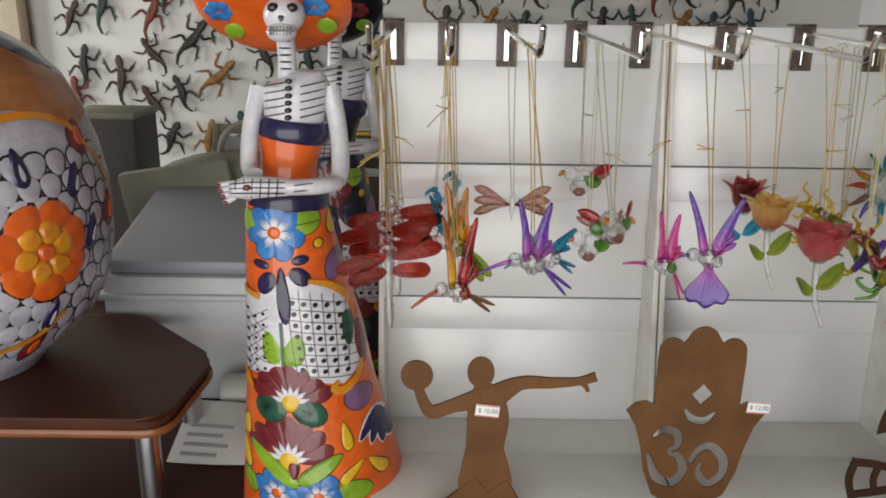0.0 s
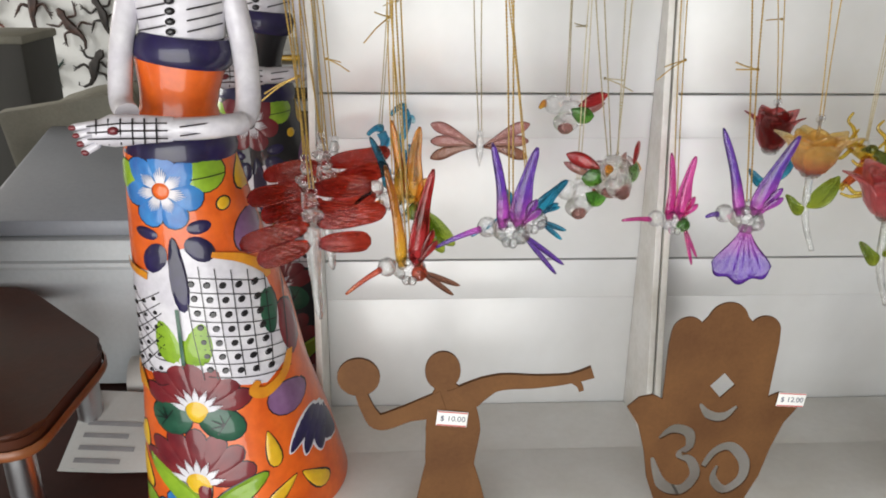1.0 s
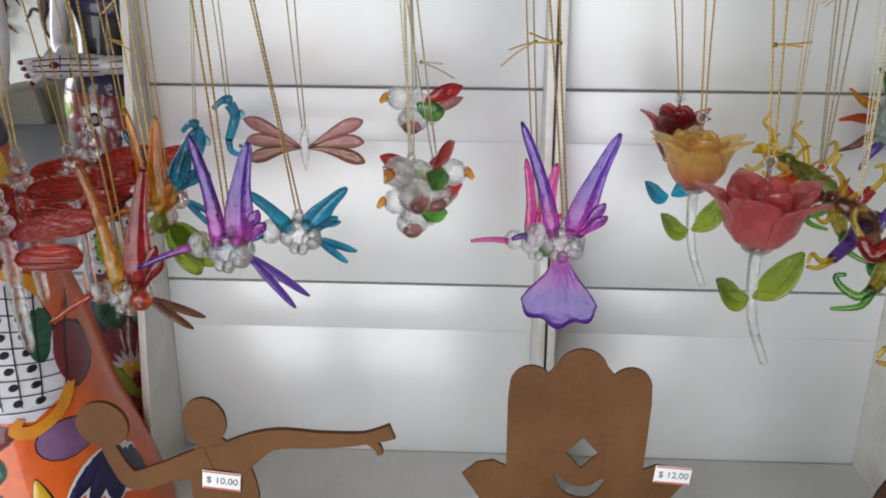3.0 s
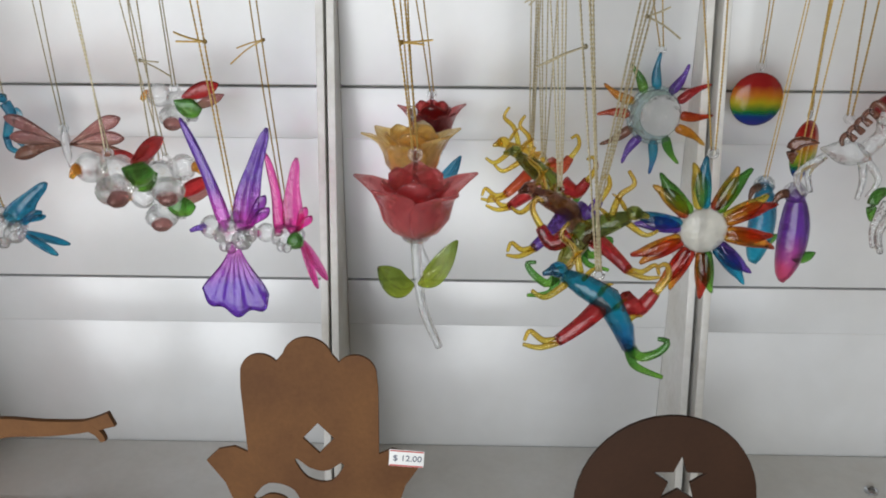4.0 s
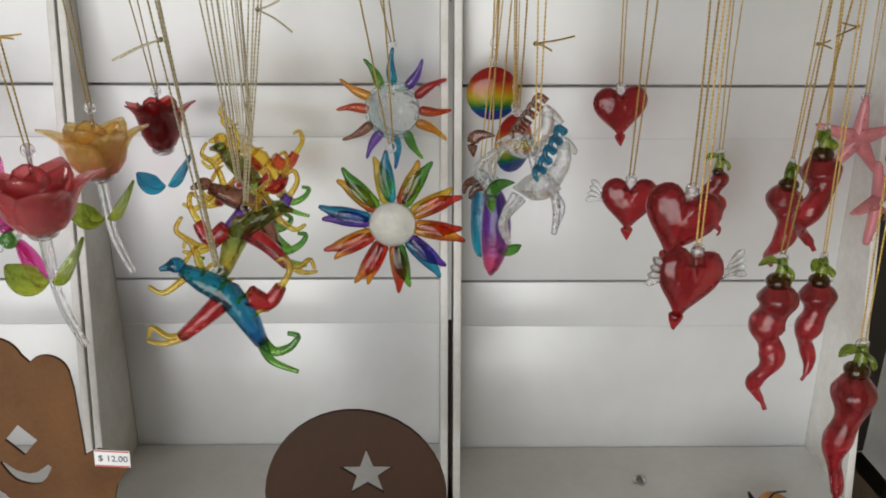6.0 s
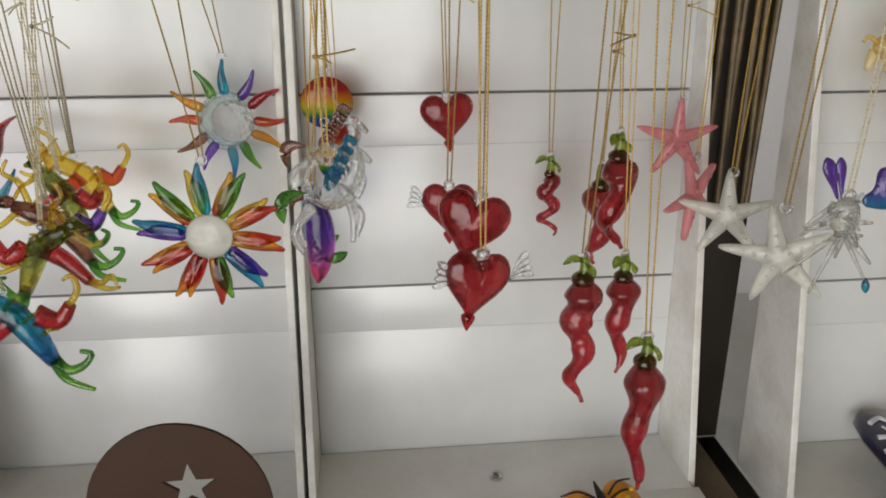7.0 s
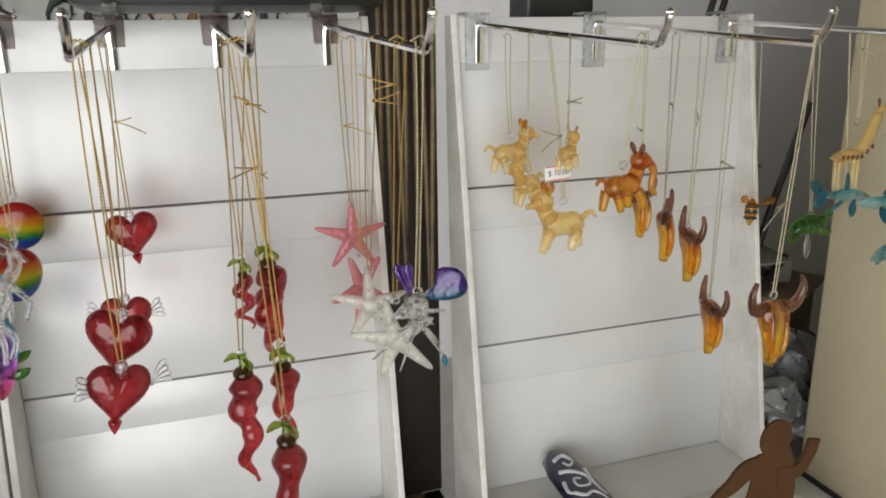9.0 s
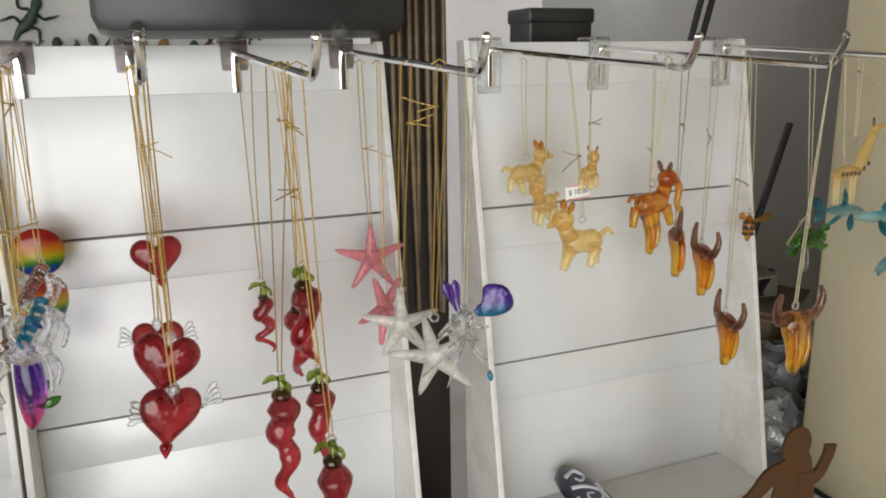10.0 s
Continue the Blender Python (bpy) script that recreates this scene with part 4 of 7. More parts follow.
def chilli(at, hx, ln=0.06, r=0.0085, waves=2.4, turn=0.0, straight=0.4):
    ob = pendant("glass_chilli", at, hx, "twisted red glass chilli with a green stalk", "ornament", "red glass chillies", False, 0.006)
    n = 40
    pts, ws = [], []
    for i in range(n + 1):
        f = i / n
        a = waves * 2 * math.pi * f
        swing = 0.0062 * straight * 2 * f ** 0.7
        pts.append((swing * math.sin(a), swing * 0.6 * math.cos(a), -0.016 - ln * f))
        ws.append(r * 1.12 * math.sqrt(min(1, 0.04 + f * 6)) * (1 - 0.84 * f ** 0.95) * (1 + 0.17 * math.sin(2 * a - 1.6)) * (1 if f < 0.95 else 0.6))
    part("pod", sweep(B(), pts, ws, None, (0, 1, 0), 14), G_CHILLI, ob)
    part("cap", ball(B(), (0, 0, -0.0170), (r * 0.62, r * 0.62, r * 0.45), 14), G_CAP, ob)
    bm = curl(B(), [(0, 0, -0.003), (0.001, 0, -0.009), (0, 0, -0.017)], 0.0026, 0.0038, 8)
    leaf(bm, (0, 0, -0.006), (-0.012, -0.002, -0.008), 0.0035, 0.0014, (0, 1, 0.4), (0, 0, 0.003), LEAF)
    leaf(bm, (0, 0, -0.006), (0.006, -0.004, -0.015), 0.003, 0.0014, (0, 1, 0.4), (0.003, 0, 0), LEAF)
    part("stalk", bm, G_LIME, ob)
    ob.rotation_euler = (0, 0, radians(turn))
    return ob


def starfish(at, hx, m, size=0.032, lean=0.0, turn=0.0, label="frosted glass starfish on a gold cord"):
    ob = pendant("glass_starfish", at, hx, label, "ornament", "glass starfish", False, 0.005)
    bm = B()
    c = V((0, 0, -size * 0.95))
    for k in range(5):
        a = radians(90 + 72 * k + lean)
        d = V((math.cos(a), 0, math.sin(a)))
        leaf(bm, c - d * 0.003, c + d * size * (1 if k % 2 else 0.93), 0.0060, 0.0046, (-math.sin(a), 0, math.cos(a)), (0, 0, 0), (1, 1.05, 0.95, 0.8, 0.68, 0.55, 0.42, 0.22), 8)
        for j in range(4):
            p = c + d * size * (0.2 + 0.2 * j)
            ball(bm, p + V((0, -0.0045 + 0.0008 * j, 0)), 0.0014, 6)
    part("star", bm, m, ob)
    ob.rotation_euler = (0, 0, radians(turn))
    return ob


def fairy_bird(at, hx, turn=0.0):
    ob = pendant("glass_crane", at, hx, "clear spun-glass bird with violet and blue wings", "ornament", "spun glass birds", True, 0.006)
    bm = B()
    rnd = random.Random(5)
    ball(bm, (0, 0, -0.012), (0.007, 0.007, 0.010), 10)
    for k in range(18):
        a = V((rnd.uniform(-0.008, 0.008), rnd.uniform(-0.006, 0.006), rnd.uniform(-0.022, -0.004)))
        b = a + V((rnd.uniform(-0.014, 0.012), rnd.uniform(-0.01, 0.01), rnd.uniform(-0.016, 0.006)))
        part("strand", sweep(B(), [a, a.lerp(b, 0.5), b], [0.0015, 0.0014, 0.0007]), G_CLEAR, ob)
    for b in ((-0.012, 0, -0.052), (-0.030, -0.004, -0.040), (0.016, -0.002, -0.046)):
        part("strand", sweep(B(), [(0, 0, -0.020), b], [0.0016, 0.0006]), G_CLEAR, ob)
    part("body", bm, G_CLEAR, ob)
    part("wing", leaf(B(), (0.006, -0.002, -0.004), (0.026, -0.004, 0.010), 0.0115, 0.0016, (0, 0.2, 1), (0, 0, -0.004), CLUB, 10), G_PURPBLUE, ob, "violet to blue glass wing")
    bm = leaf(B(), (-0.004, 0.002, -0.004), (-0.012, 0.004, 0.016), 0.0036, 0.0014, (1, 0, 0), (0, 0, 0), CLUB)
    leaf(bm, (-0.002, 0.002, -0.004), (-0.005, 0.004, 0.016), 0.003, 0.0014, (1, 0, 0), (0, 0, 0), CLUB)
    part("wing", bm, G_VIOLET, ob)
    part("beak", leaf(B(), (0.016, -0.002, -0.044), (0.017, -0.002, -0.052), 0.002, 0.002, (1, 0, 0), (0, 0, 0), LEAF), G_TEAL, ob)
    ob.rotation_euler = (0, 0, radians(turn))
    return ob


def little_beast(at, hx, name, label, m, ear_m, f=1, size=1.0, turn=0.0, neck=0.005, trunk=False):
    """A small four-legged glass animal in profile."""
    ob = pendant(name, at, hx, label, "ornament", "honey glass animals", True, 0.004)
    s = size
    bm = B()
    leaf(bm, (-0.014 * s * f, 0, -0.018 * s), (0.013 * s * f, 0, -0.017 * s), 0.0088 * s, 0.0075 * s, (0, 0, 1), (0, 0, 0.001), (0.5, 0.9, 1, 0.85, 0.9, 1, 0.95, 0.5), 10)
    curl(bm, [(0.009 * s * f, 0, -0.014 * s), (0.013 * s * f, 0, (neck - 0.012) * s), (0.014 * s * f, 0, (neck - 0.008) * s)], 0.006 * s, 0.0045 * s, 8, 6)
    head = V((0.015 * s * f, 0, (neck - 0.006) * s))
    ball(bm, head, (0.0078 * s, 0.0072 * s, 0.0072 * s), 10)
    leaf(bm, head, head + V((0.012 * s * f, 0, -0.003 * s)), 0.0042 * s, 0.0034 * s, (0, 1, 0), (0, 0, 0), TAPER)
    for x, y, d in ((-0.011, 0.004, -0.002), (-0.009, -0.004, 0.003), (0.008, 0.004, 0.001), (0.010, -0.004, 0.004)):
        curl(bm, [(x * s * f, y * s, -0.020 * s), ((x + d) * s * f, y * s, -0.027 * s), ((x + 1.6 * d) * s * f, y * s, -0.034 * s)], 0.0044 * s, 0.0026 * s, 7, 5)
    curl(bm, [(-0.013 * s * f, 0, -0.015 * s), (-0.020 * s * f, 0, -0.010 * s), (-0.024 * s * f, 0, -0.014 * s)], 0.0022 * s, 0.0011 * s, 6, 6)
    part("body", bm, m, ob)
    for k in (-1, 1):
        part("ear", leaf(B(), head + V((-0.002 * s * f, 0.003 * k * s, 0.004 * s)), head + V((-0.004 * s * f, 0.006 * k * s, 0.013 * s)), 0.0028 * s, 0.0012 * s, (1, 0, 0), (0, 0, 0), LEAF), ear_m, ob)
    if trunk:
        part("trunk", curl(B(), [head + V((0.006 * s * f, 0, 0)), head + V((0.013 * s * f, 0, -0.008 * s)), head + V((0.012 * s * f, 0, -0.020 * s)), head + V((0.016 * s * f, 0, -0.026 * s))], 0.0035 * s, 0.002 * s, 8), m, ob)
    ob.rotation_euler = (0, 0, radians(turn))
    return ob


def bull_skull(at, hx, size=1.0, turn=0.0):
    ob = pendant("glass_bull_skull", at, hx, "amber glass bull skull with brown horns", "ornament", "amber glass bull skulls", True, 0.004)
    s = size
    bm = leaf(B(), (0, 0, -0.006 * s), (0, -0.002, -0.050 * s), 0.0125 * s, 0.0075 * s, (1, 0, 0), (0, -0.002, 0), (0.75, 1.0, 0.95, 0.75, 0.6, 0.48, 0.4, 0.22), 12)
    for k in (-1, 1):
        leaf(bm, (0.005 * k * s, -0.005 * s, -0.012 * s), (0.003 * k * s, -0.006 * s, -0.044 * s), 0.0022 * s, 0.003 * s, (1, 0, 0), (0.002 * k, -0.002, 0), ROD)
        ball(bm, (0.0075 * k * s, -0.005 * s, -0.017 * s), 0.0028 * s, 8)
    part("skull", bm, G_SKULL, ob)
    for k in (-1, 1):
        part("horn", curl(B(), [(0.006 * k * s, 0, -0.010 * s), (0.017 * k * s, -0.002, -0.010 * s), (0.022 * k * s, -0.004, 0.001 * s), (0.019 * k * s, -0.004, 0.010 * s)], 0.0048 * s, 0.0014 * s, 8), G_BROWN, ob, "dark brown glass horn")
    ob.rotation_euler = (0, 0, radians(turn))
    return ob


def bee(at, hx):
    ob = pendant("glass_bee", at, hx, "yellow and black glass bee", "ornament", "glass bees", True)
    part("body", leaf(B(), (0, 0, -0.006), (-0.002, 0, -0.034), 0.0065, 0.006, (1, 0, 0), (0, 0, 0), BODY, 10), G_YELLOW, ob)
    for k in range(3):
        part("stripe", ring(B(), (-0.0005 * k, 0, -0.014 - 0.006 * k), 0.0058, 0.0011, 2), BLACK, ob)
    for a, b in (((0.002, 0, -0.014), (0.028, -0.002, -0.008)), ((-0.002, 0, -0.012), (-0.012, 0.002, -0.004))):
        part("wing", leaf(B(), a, b, 0.0042, 0.0013, (0, 0, 1), (0, 0, 0), CLUB), G_AMBER, ob)
    return ob


def frog(at, hx):
    ob = pendant("glass_frog", at, hx, "knobbly green glass frog", "ornament", "glass frogs", True)
    bm = leaf(B(), (-0.022, 0, -0.018), (0.018, 0, -0.006), 0.0095, 0.009, (0, 0, 1), (0, 0, 0), BODY, 10)
    ball(bm, (0.018, -0.004, -0.002), 0.004, 8)
    for k in range(14):
        ball(bm, (-0.014 + 0.0022 * k, -0.007 + 0.002 * math.sin(k), -0.013 + 0.005 * math.sin(2.1 * k)), 0.0024, 6)
    part("body", bm, G_GREEN, ob)
    for pts in ([(-0.012, 0, -0.018), (-0.022, -0.004, -0.026), (-0.030, -0.004, -0.020)], [(0.008, 0, -0.012), (0.014, -0.004, -0.022), (0.022, -0.004, -0.020)]):
        part("leg", curl(B(), pts, 0.0034, 0.0018, 6, 8), G_GREEN, ob)
    part("base", leaf(B(), (0.0, 0, -0.022), (0.001, 0, -0.046), 0.003, 0.003), G_CLEAR, ob)
    return ob


def giraffe(at, hx):
    ob = pendant("glass_giraffe", at, hx, "speckled yellow glass giraffe", "ornament", "honey glass animals", True)
    bm = leaf(B(), (-0.024, 0, -0.032), (0.010, 0, -0.028), 0.006, 0.0055, (0, 0, 1), (0, 0, 0), BODY, 10)
    curl(bm, [(0.008, 0, -0.028), (0.016, 0, -0.010), (0.022, 0, 0.004)], 0.0055, 0.0036, 8)
    leaf(bm, (0.020, 0, 0.006), (0.036, 0, 0.010), 0.0038, 0.0034, (0, 1, 0), (0, 0, 0), TAPER)
    for x in (-0.016, -0.012, 0.004, 0.008):
        curl(bm, [(x, 0.002, -0.032), (x, 0.002, -0.046), (x + 0.001, 0.002, -0.060)], 0.0024, 0.0016, 6, 5)
    part("body", bm, G_HONEY, ob)
    bm = B()
    for k in range(7):
        ball(bm, (-0.016 + 0.005 * k, -0.0052, -0.031 + 0.004 * max(0, k - 4)), (0.0018, 0.0008, 0.0022), 6)
    part("spots", bm, G_BROWN, ob, "small brown spots")
    part("horn", leaf(B(), (0.021, 0, 0.009), (0.020, 0, 0.017), 0.0014, 0.0014), G_BROWN, ob)
    return ob


def whale(at, hx, f=1, size=1.0, turn=0.0):
    ob = pendant("glass_shark", at, hx, "clear and blue glass shark", "ornament", "glass sharks", True)
    s = size
    part("body", leaf(B(), (-0.022 * s * f, 0, -0.008 * s), (0.030 * s * f, 0, -0.014 * s), 0.0062 * s, 0.0058 * s, (0, 0, 1), (0, 0, 0.002), (0.2, 0.5, 0.8, 1, 1, 0.9, 0.65, 0.2), 10), G_AQUA, ob)
    for b in ((-0.040, 0, 0.006), (-0.034, 0, -0.016)):
        part("tail_fin", leaf(B(), (-0.020 * s * f, 0, -0.008 * s), (b[0] * s * f, 0, b[2] * s), 0.0055 * s, 0.0016, (0, 0, 1), (0, 0, 0), LEAF), G_TEAL, ob, "blue glass fin")
    part("back_fin", leaf(B(), (0.004 * s * f, 0, -0.004 * s), (0.000, 0, 0.012 * s), 0.005 * s, 0.0013, (1, 0, 0), (0, 0, 0), TAPER), G_TEAL, ob, "blue glass fin")
    for y in (-1, 1):
        part("side_fin", leaf(B(), (0.008 * s * f, 0.004 * y, -0.012 * s), (-0.003 * s * f, 0.012 * y, -0.026 * s), 0.0042 * s, 0.0013, (1, 0, 0), (0, 0, 0), LEAF), G_TEAL, ob, "blue glass fin")
    ob.rotation_euler = (0, 0, radians(turn))
    return ob


def seahorse(at, hx, turn=0.0):
    ob = pendant("glass_seahorse", at, hx, "small teal glass seahorse with a curled tail", "ornament", "teal glass seahorses", True, 0.004)
    part("body", curl(B(), [(0.001, 0, -0.004), (0.004, 0, -0.012), (0.001, -0.001, -0.022), (-0.002, 0, -0.030)], 0.0044, 0.0030, 10), G_TEAL, ob)
    part("tail", curl(B(), [(-0.002, 0, -0.029), (-0.001, 0, -0.038), (0.005, 0, -0.041), (0.008, 0, -0.037), (0.005, 0, -0.034)], 0.0028, 0.0012, 8), G_TEAL, ob)
    part("head", leaf(B(), (0.003, 0, -0.001), (-0.011, -0.001, -0.007), 0.0040, 0.0036, (0, 1, 0), (0, 0, 0.003), (0.8, 1, 0.9, 0.55, 0.4, 0.35, 0.3), 10), G_TEAL, ob)
    part("fin", leaf(B(), (0.003, 0, -0.014), (0.011, 0.001, -0.011), 0.0042, 0.0012, (0, 0, 1), (0, 0, 0), FAN), G_AQUA, ob)
    ob.rotation_euler = (0, 0, radians(turn))
    return ob


# one cluster a hook, the nearest piece first
H = HOOKS
for y, z, tw in ((0.639, 1.277, 0.10), (0.672, 1.290, -0.25), (0.706, 1.284, 0.25), (0.745, 1.288, -0.1), (0.785, 1.276, 0.2)):
    dragonfly((-0.044 + 0.02 * (tw - 0.1) * (y > 0.64), y, z), H["dragonfly"], tw)

hummingbird((0.016, 0.640, 1.234), H["orange"], "orange and red glass hummingbird with a clear body", (G_AMBER, G_RED, G_ORANGE, G_BROWN, G_ORANGE), -1, 0.016, 0.062, (0.034, -0.018), 10, 0.026, False, -0.016, 0.95)
hummingbird((0.016, 0.685, 1.262), H["orange"], "yellow and lime glass hummingbird with a clear body", (G_YELLOW, G_YELLOW, G_YELLOW, G_LIME, G_LIME), -1, 0.010, 0.048, (0.030, -0.026), -20, 0.022, False, -0.010, 1.0, 0.0085)
hummingbird((0.006, 0.725, 1.262), H["orange"], "teal glass hummingbird with a clear body", (G_TEAL, G_TEAL, G_TEAL, G_TEAL, G_CLEAR), -1, 0.020, 0.030, (0.026, -0.018), 25, 0.016)
seahorse((0.013, 0.835, 1.290), H["orange"], 15)
seahorse((-0.006, 0.815, 1.276), H["orange"], -20)

hummingbird((0.078, 0.618, 1.268), H["purple"], "purple and magenta glass hummingbird with a crystal body", (G_PURPLE, G_PURPLE, G_PURPLE2, G_VIOLET, G_CLEAR), -1, 0.014, 0.046, (0.034, -0.026), 0, 0.030, False, -0.012, 0.95, 0.0026)
hummingbird((0.098, 0.672, 1.258), H["purple"], "teal-winged glass hummingbird with a crystal body", (G_TEAL, G_TEAL, G_TEAL, G_TEAL, G_CLEAR), -1, 0.026, 0.014, (0.028, -0.014), 15, 0.024)
butterfly((0.076, 0.795, 1.278), H["purple"], "brown and dusky pink glass butterfly", G_DUSK, G_BROWN, 1.35)

parrot((0.158, 0.680, 1.288), H["parrot"], 60)
parrot((0.152, 0.761, 1.246), H["parrot"], 25)
parrot((0.168, 0.735, 1.272), H["parrot"], -10, 1)
parrot((0.150, 0.813, 1.303), H["parrot"], 5)

hummingbird((0.2365, 0.643, 1.266), H["violet"], "purple glass hummingbird with a fanned tail", (G_PURPLE, G_PURPLE, G_VIOLET, G_PURPLE2, G_CLEAR), -1, 0.025, 0.052, (0, 0), -12, 0.010, True, -0.002, 0.92)
hummingbird((0.2345, 0.764, 1.222), H["violet"], "pink and green glass hummingbird with a clear body", (G_PINK, G_PINK, G_PINK, G_PINK, G_GREEN), -1, 0.010, 0.046, (0.022, -0.034), 0, 0.026, False, 0.0, 1.0, 0.0056)

rose((0.329, 0.638, 1.300), H["rose"], "pale red glass rose on a clear curved stem", G_ROSE, 0.84)
rose((0.322, 0.728, 1.304), H["rose"], "peach and yellow glass flower with lime leaves", G_PEACH, 0.80, True, None, 6)
rose((0.331, 0.815, 1.300), H["rose"], "dark red glass tulip with teal leaves", G_TULIP, 0.66, False, G_TEAL, 5, 0.034)

dragon((0.419, 0.620, 1.245), H["dragon"], "blue and green glass lizard with yellow feet", G_BLUE, G_RED, G_LEMON, 0)
dragon((0.424, 0.665, 1.262), H["dragon"], "olive glass lizard with red legs and curled claws", G_OLIVE, G_RED, G_LEMON, 160)
dragon((0.410, 0.710, 1.262), H["dragon"], "brown glass lizard with a purple leg", G_BROWN, G_VIOLET, G_LEMON, 20)
dragon((0.404, 0.750, 1.270), H["dragon"], "red and lemon glass lizard with curled claws", G_OLIVE, G_RED, G_LEMON, -30)
dragon((0.400, 0.790, 1.270), H["dragon"], "lemon glass lizard with curled claws", G_LEMON, G_ORANGE, G_LEMON, 10)

sun((0.499, 0.716, 1.2835), H["sun"], "glass sun of fat coloured rays round a frosted middle", 0.0155, 0.030, 20, G_FROST, False, 0.0048, 0.006)
sun((0.495, 0.842, 1.329), H["sun"], "glass sun with a crescent moon and coloured rays", 0.0205, 0.0245, 12, G_CLEAR, True, 0.0038)

rainbow_disc((0.568, 0.842, 1.318), H["horse"])
rainbow_disc((0.577, 0.772, 1.297), H["horse"]).rotation_euler = (0, 0, radians(48))
horse((0.575, 0.648, 1.298), H["horse"], "clear glass unicorn with a blue and green mane", G_TEAL, G_GREEN, 30, -1, 0.85)
horse((0.572, 0.712, 1.305), H["horse"], "clear glass horse with a dark brown curled mane", G_BROWN, G_BROWN, -20, -1, 0.85)
toucan((0.561, 0.738, 1.256), H["horse"], "pink and violet glass macaw with a green tail", G_PINKVIO, G_GREEN, 0.064)
toucan((0.556, 0.775, 1.250), H["horse"], "blue glass macaw with a green tail", G_TEAL, G_GREEN, 0.060, 20)

heart((0.652, 0.620, 1.255), H["heart"], 0.0180, 0.0215, True, 12, 12)
heart((0.654, 0.643, 1.279), H["heart"], 0.0195, 0.0225, False, -10, 14)
heart((0.648, 0.738, 1.258), H["heart"], 0.0180, 0.0205, True, -8)
heart((0.653, 0.806, 1.3045), H["heart"], 0.0195, 0.021, False, 5, -4)

chilli((0.742, 0.619, 1.204), H["chilli"], 0.084, 0.0105, 1.4, 0, 0.3)
chilli((0.750, 0.685, 1.226), H["chilli"], 0.066, 0.0100, 1.6, 30, 0.35)
chilli((0.722, 0.677, 1.229), H["chilli"], 0.086, 0.0115, 2.2, -20)
chilli((0.746, 0.700, 1.298), H["chilli"], 0.062, 0.0105, 1.3, 40, 0.8)
chilli((0.750, 0.742, 1.268), H["chilli"], 0.060, 0.0105, 1.3, 90, 0.7)
chilli((0.736, 0.826, 1.254), H["chilli"], 0.050, 0.0072, 2.4, 0, 0.6)

starfish((0.822, 0.641, 1.267), H["star"], G_FROST, 0.032, 14, -25, "greenish frosted glass starfish")
starfish((0.818, 0.697, 1.272), H["star"], G_FROST, 0.031, 4, -20, "white frosted glass starfish")
starfish((0.828, 0.771, 1.264), H["star"], G_CORAL, 0.034, 24, 35, "coral pink glass starfish")
starfish((0.832, 0.818, 1.296), H["star"], G_CORAL, 0.034, 0, 0, "coral pink glass starfish")
fairy_bird((0.823, 0.592, 1.288), H["star"])

little_beast((0.966, 0.780, 1.352), 0.962, "glass_dog", "honey glass dog with pricked ears", G_HONEY, G_AMBER, 1, 1.0)
little_beast((0.976, 0.695, 1.358), 0.974, "glass_dog", "honey glass dog seen from the front", G_HONEY, G_AMBER, 1, 0.72, 40)
little_beast((0.966, 0.745, 1.330), 0.967, "glass_dog", "pale honey glass dog", G_HONEY, G_HONEY, -1, 0.95, 30)
little_beast((0.985, 0.716, 1.306), 0.970, "glass_dog", "honey glass dog with raised tail", G_HONEY, G_AMBER, -1, 1.25)
little_beast((0.974, 0.612, 1.352), 0.983, "glass_elephant", "amber glass elephant with brown ears", G_AMBER, G_BROWN, 1, 0.95, 10, 0.006, True)
bull_skull((1.083, 0.757, 1.302), 1.078, 0.95, 30)
bull_skull((1.083, 0.719, 1.292), 1.079, 1.0, 50)
bull_skull((1.083, 0.684, 1.284), 1.079, 1.0, 75)
bull_skull((1.083, 0.650, 1.233), 1.080, 1.0, 75)
bull_skull((1.068, 0.567, 1.264), 1.080, 1.05, 5)
bee((1.242, 0.795, 1.276), 1.231)
frog((1.246, 0.722, 1.272), 1.232)
giraffe((1.238, 0.675, 1.362), 1.233)
whale((1.250, 0.690, 1.302), 1.233, 1, 1.0)
whale((1.248, 0.640, 1.304), 1.233, 1, 0.9, 120)
whale((1.236, 0.622, 1.272), 1.233, -1, 1.0, 15)
whale((1.262, 0.600, 1.262), 1.233, -1, 0.9, 25)


# ---- cut steel signs and their price labels ----
def price_label(at, words, lean=0.0, parent=None, w=0.0225, h=0.0125):
    ob = thing("price_label", at, "white price label with red rules and printed price", "label", "price labels")
    part("paper", block(B(), (-w / 2, -0.0003, -h / 2), (w / 2, 0.0003, h / 2), 0.0001), TAGWHITE, ob)
    for z in (-0.44, 0.44):
        part("rule", block(B(), (-w * 0.48, -0.0006, z * h - 0.0004), (w * 0.48, -0.00032, z * h + 0.0004)), TAGRED, ob)
    part("print", lettering(B(), words, 0.0062, (0.0005, -0.0005, 0)), TAGINK, ob)
    ob.rotation_euler = (0, radians(lean), 0)
    return ob


def sheet_sign(name, label, at, layers, mat, lean=0.0, pieces=()):
    """A free-standing cut sheet; layers of outlines whose first is solid and the rest holes."""
    if pieces:
        ob = thing(name, at, label, "metal sign", "cut steel signs")
        for k, (piece, loops) in enumerate(zip(pieces, layers)):
            part(piece, cut_plate(B(), loops, 0.0022 + 0.0003 * k, 0.0003), mat, ob)
    else:
        ob = solid(name, cut_plate(B(), layers[0], 0.0022, 0.0003), mat, label, "metal sign", "cut steel signs", at=at)
    ob.rotation_euler = (radians(lean), 0, 0)
    return ob


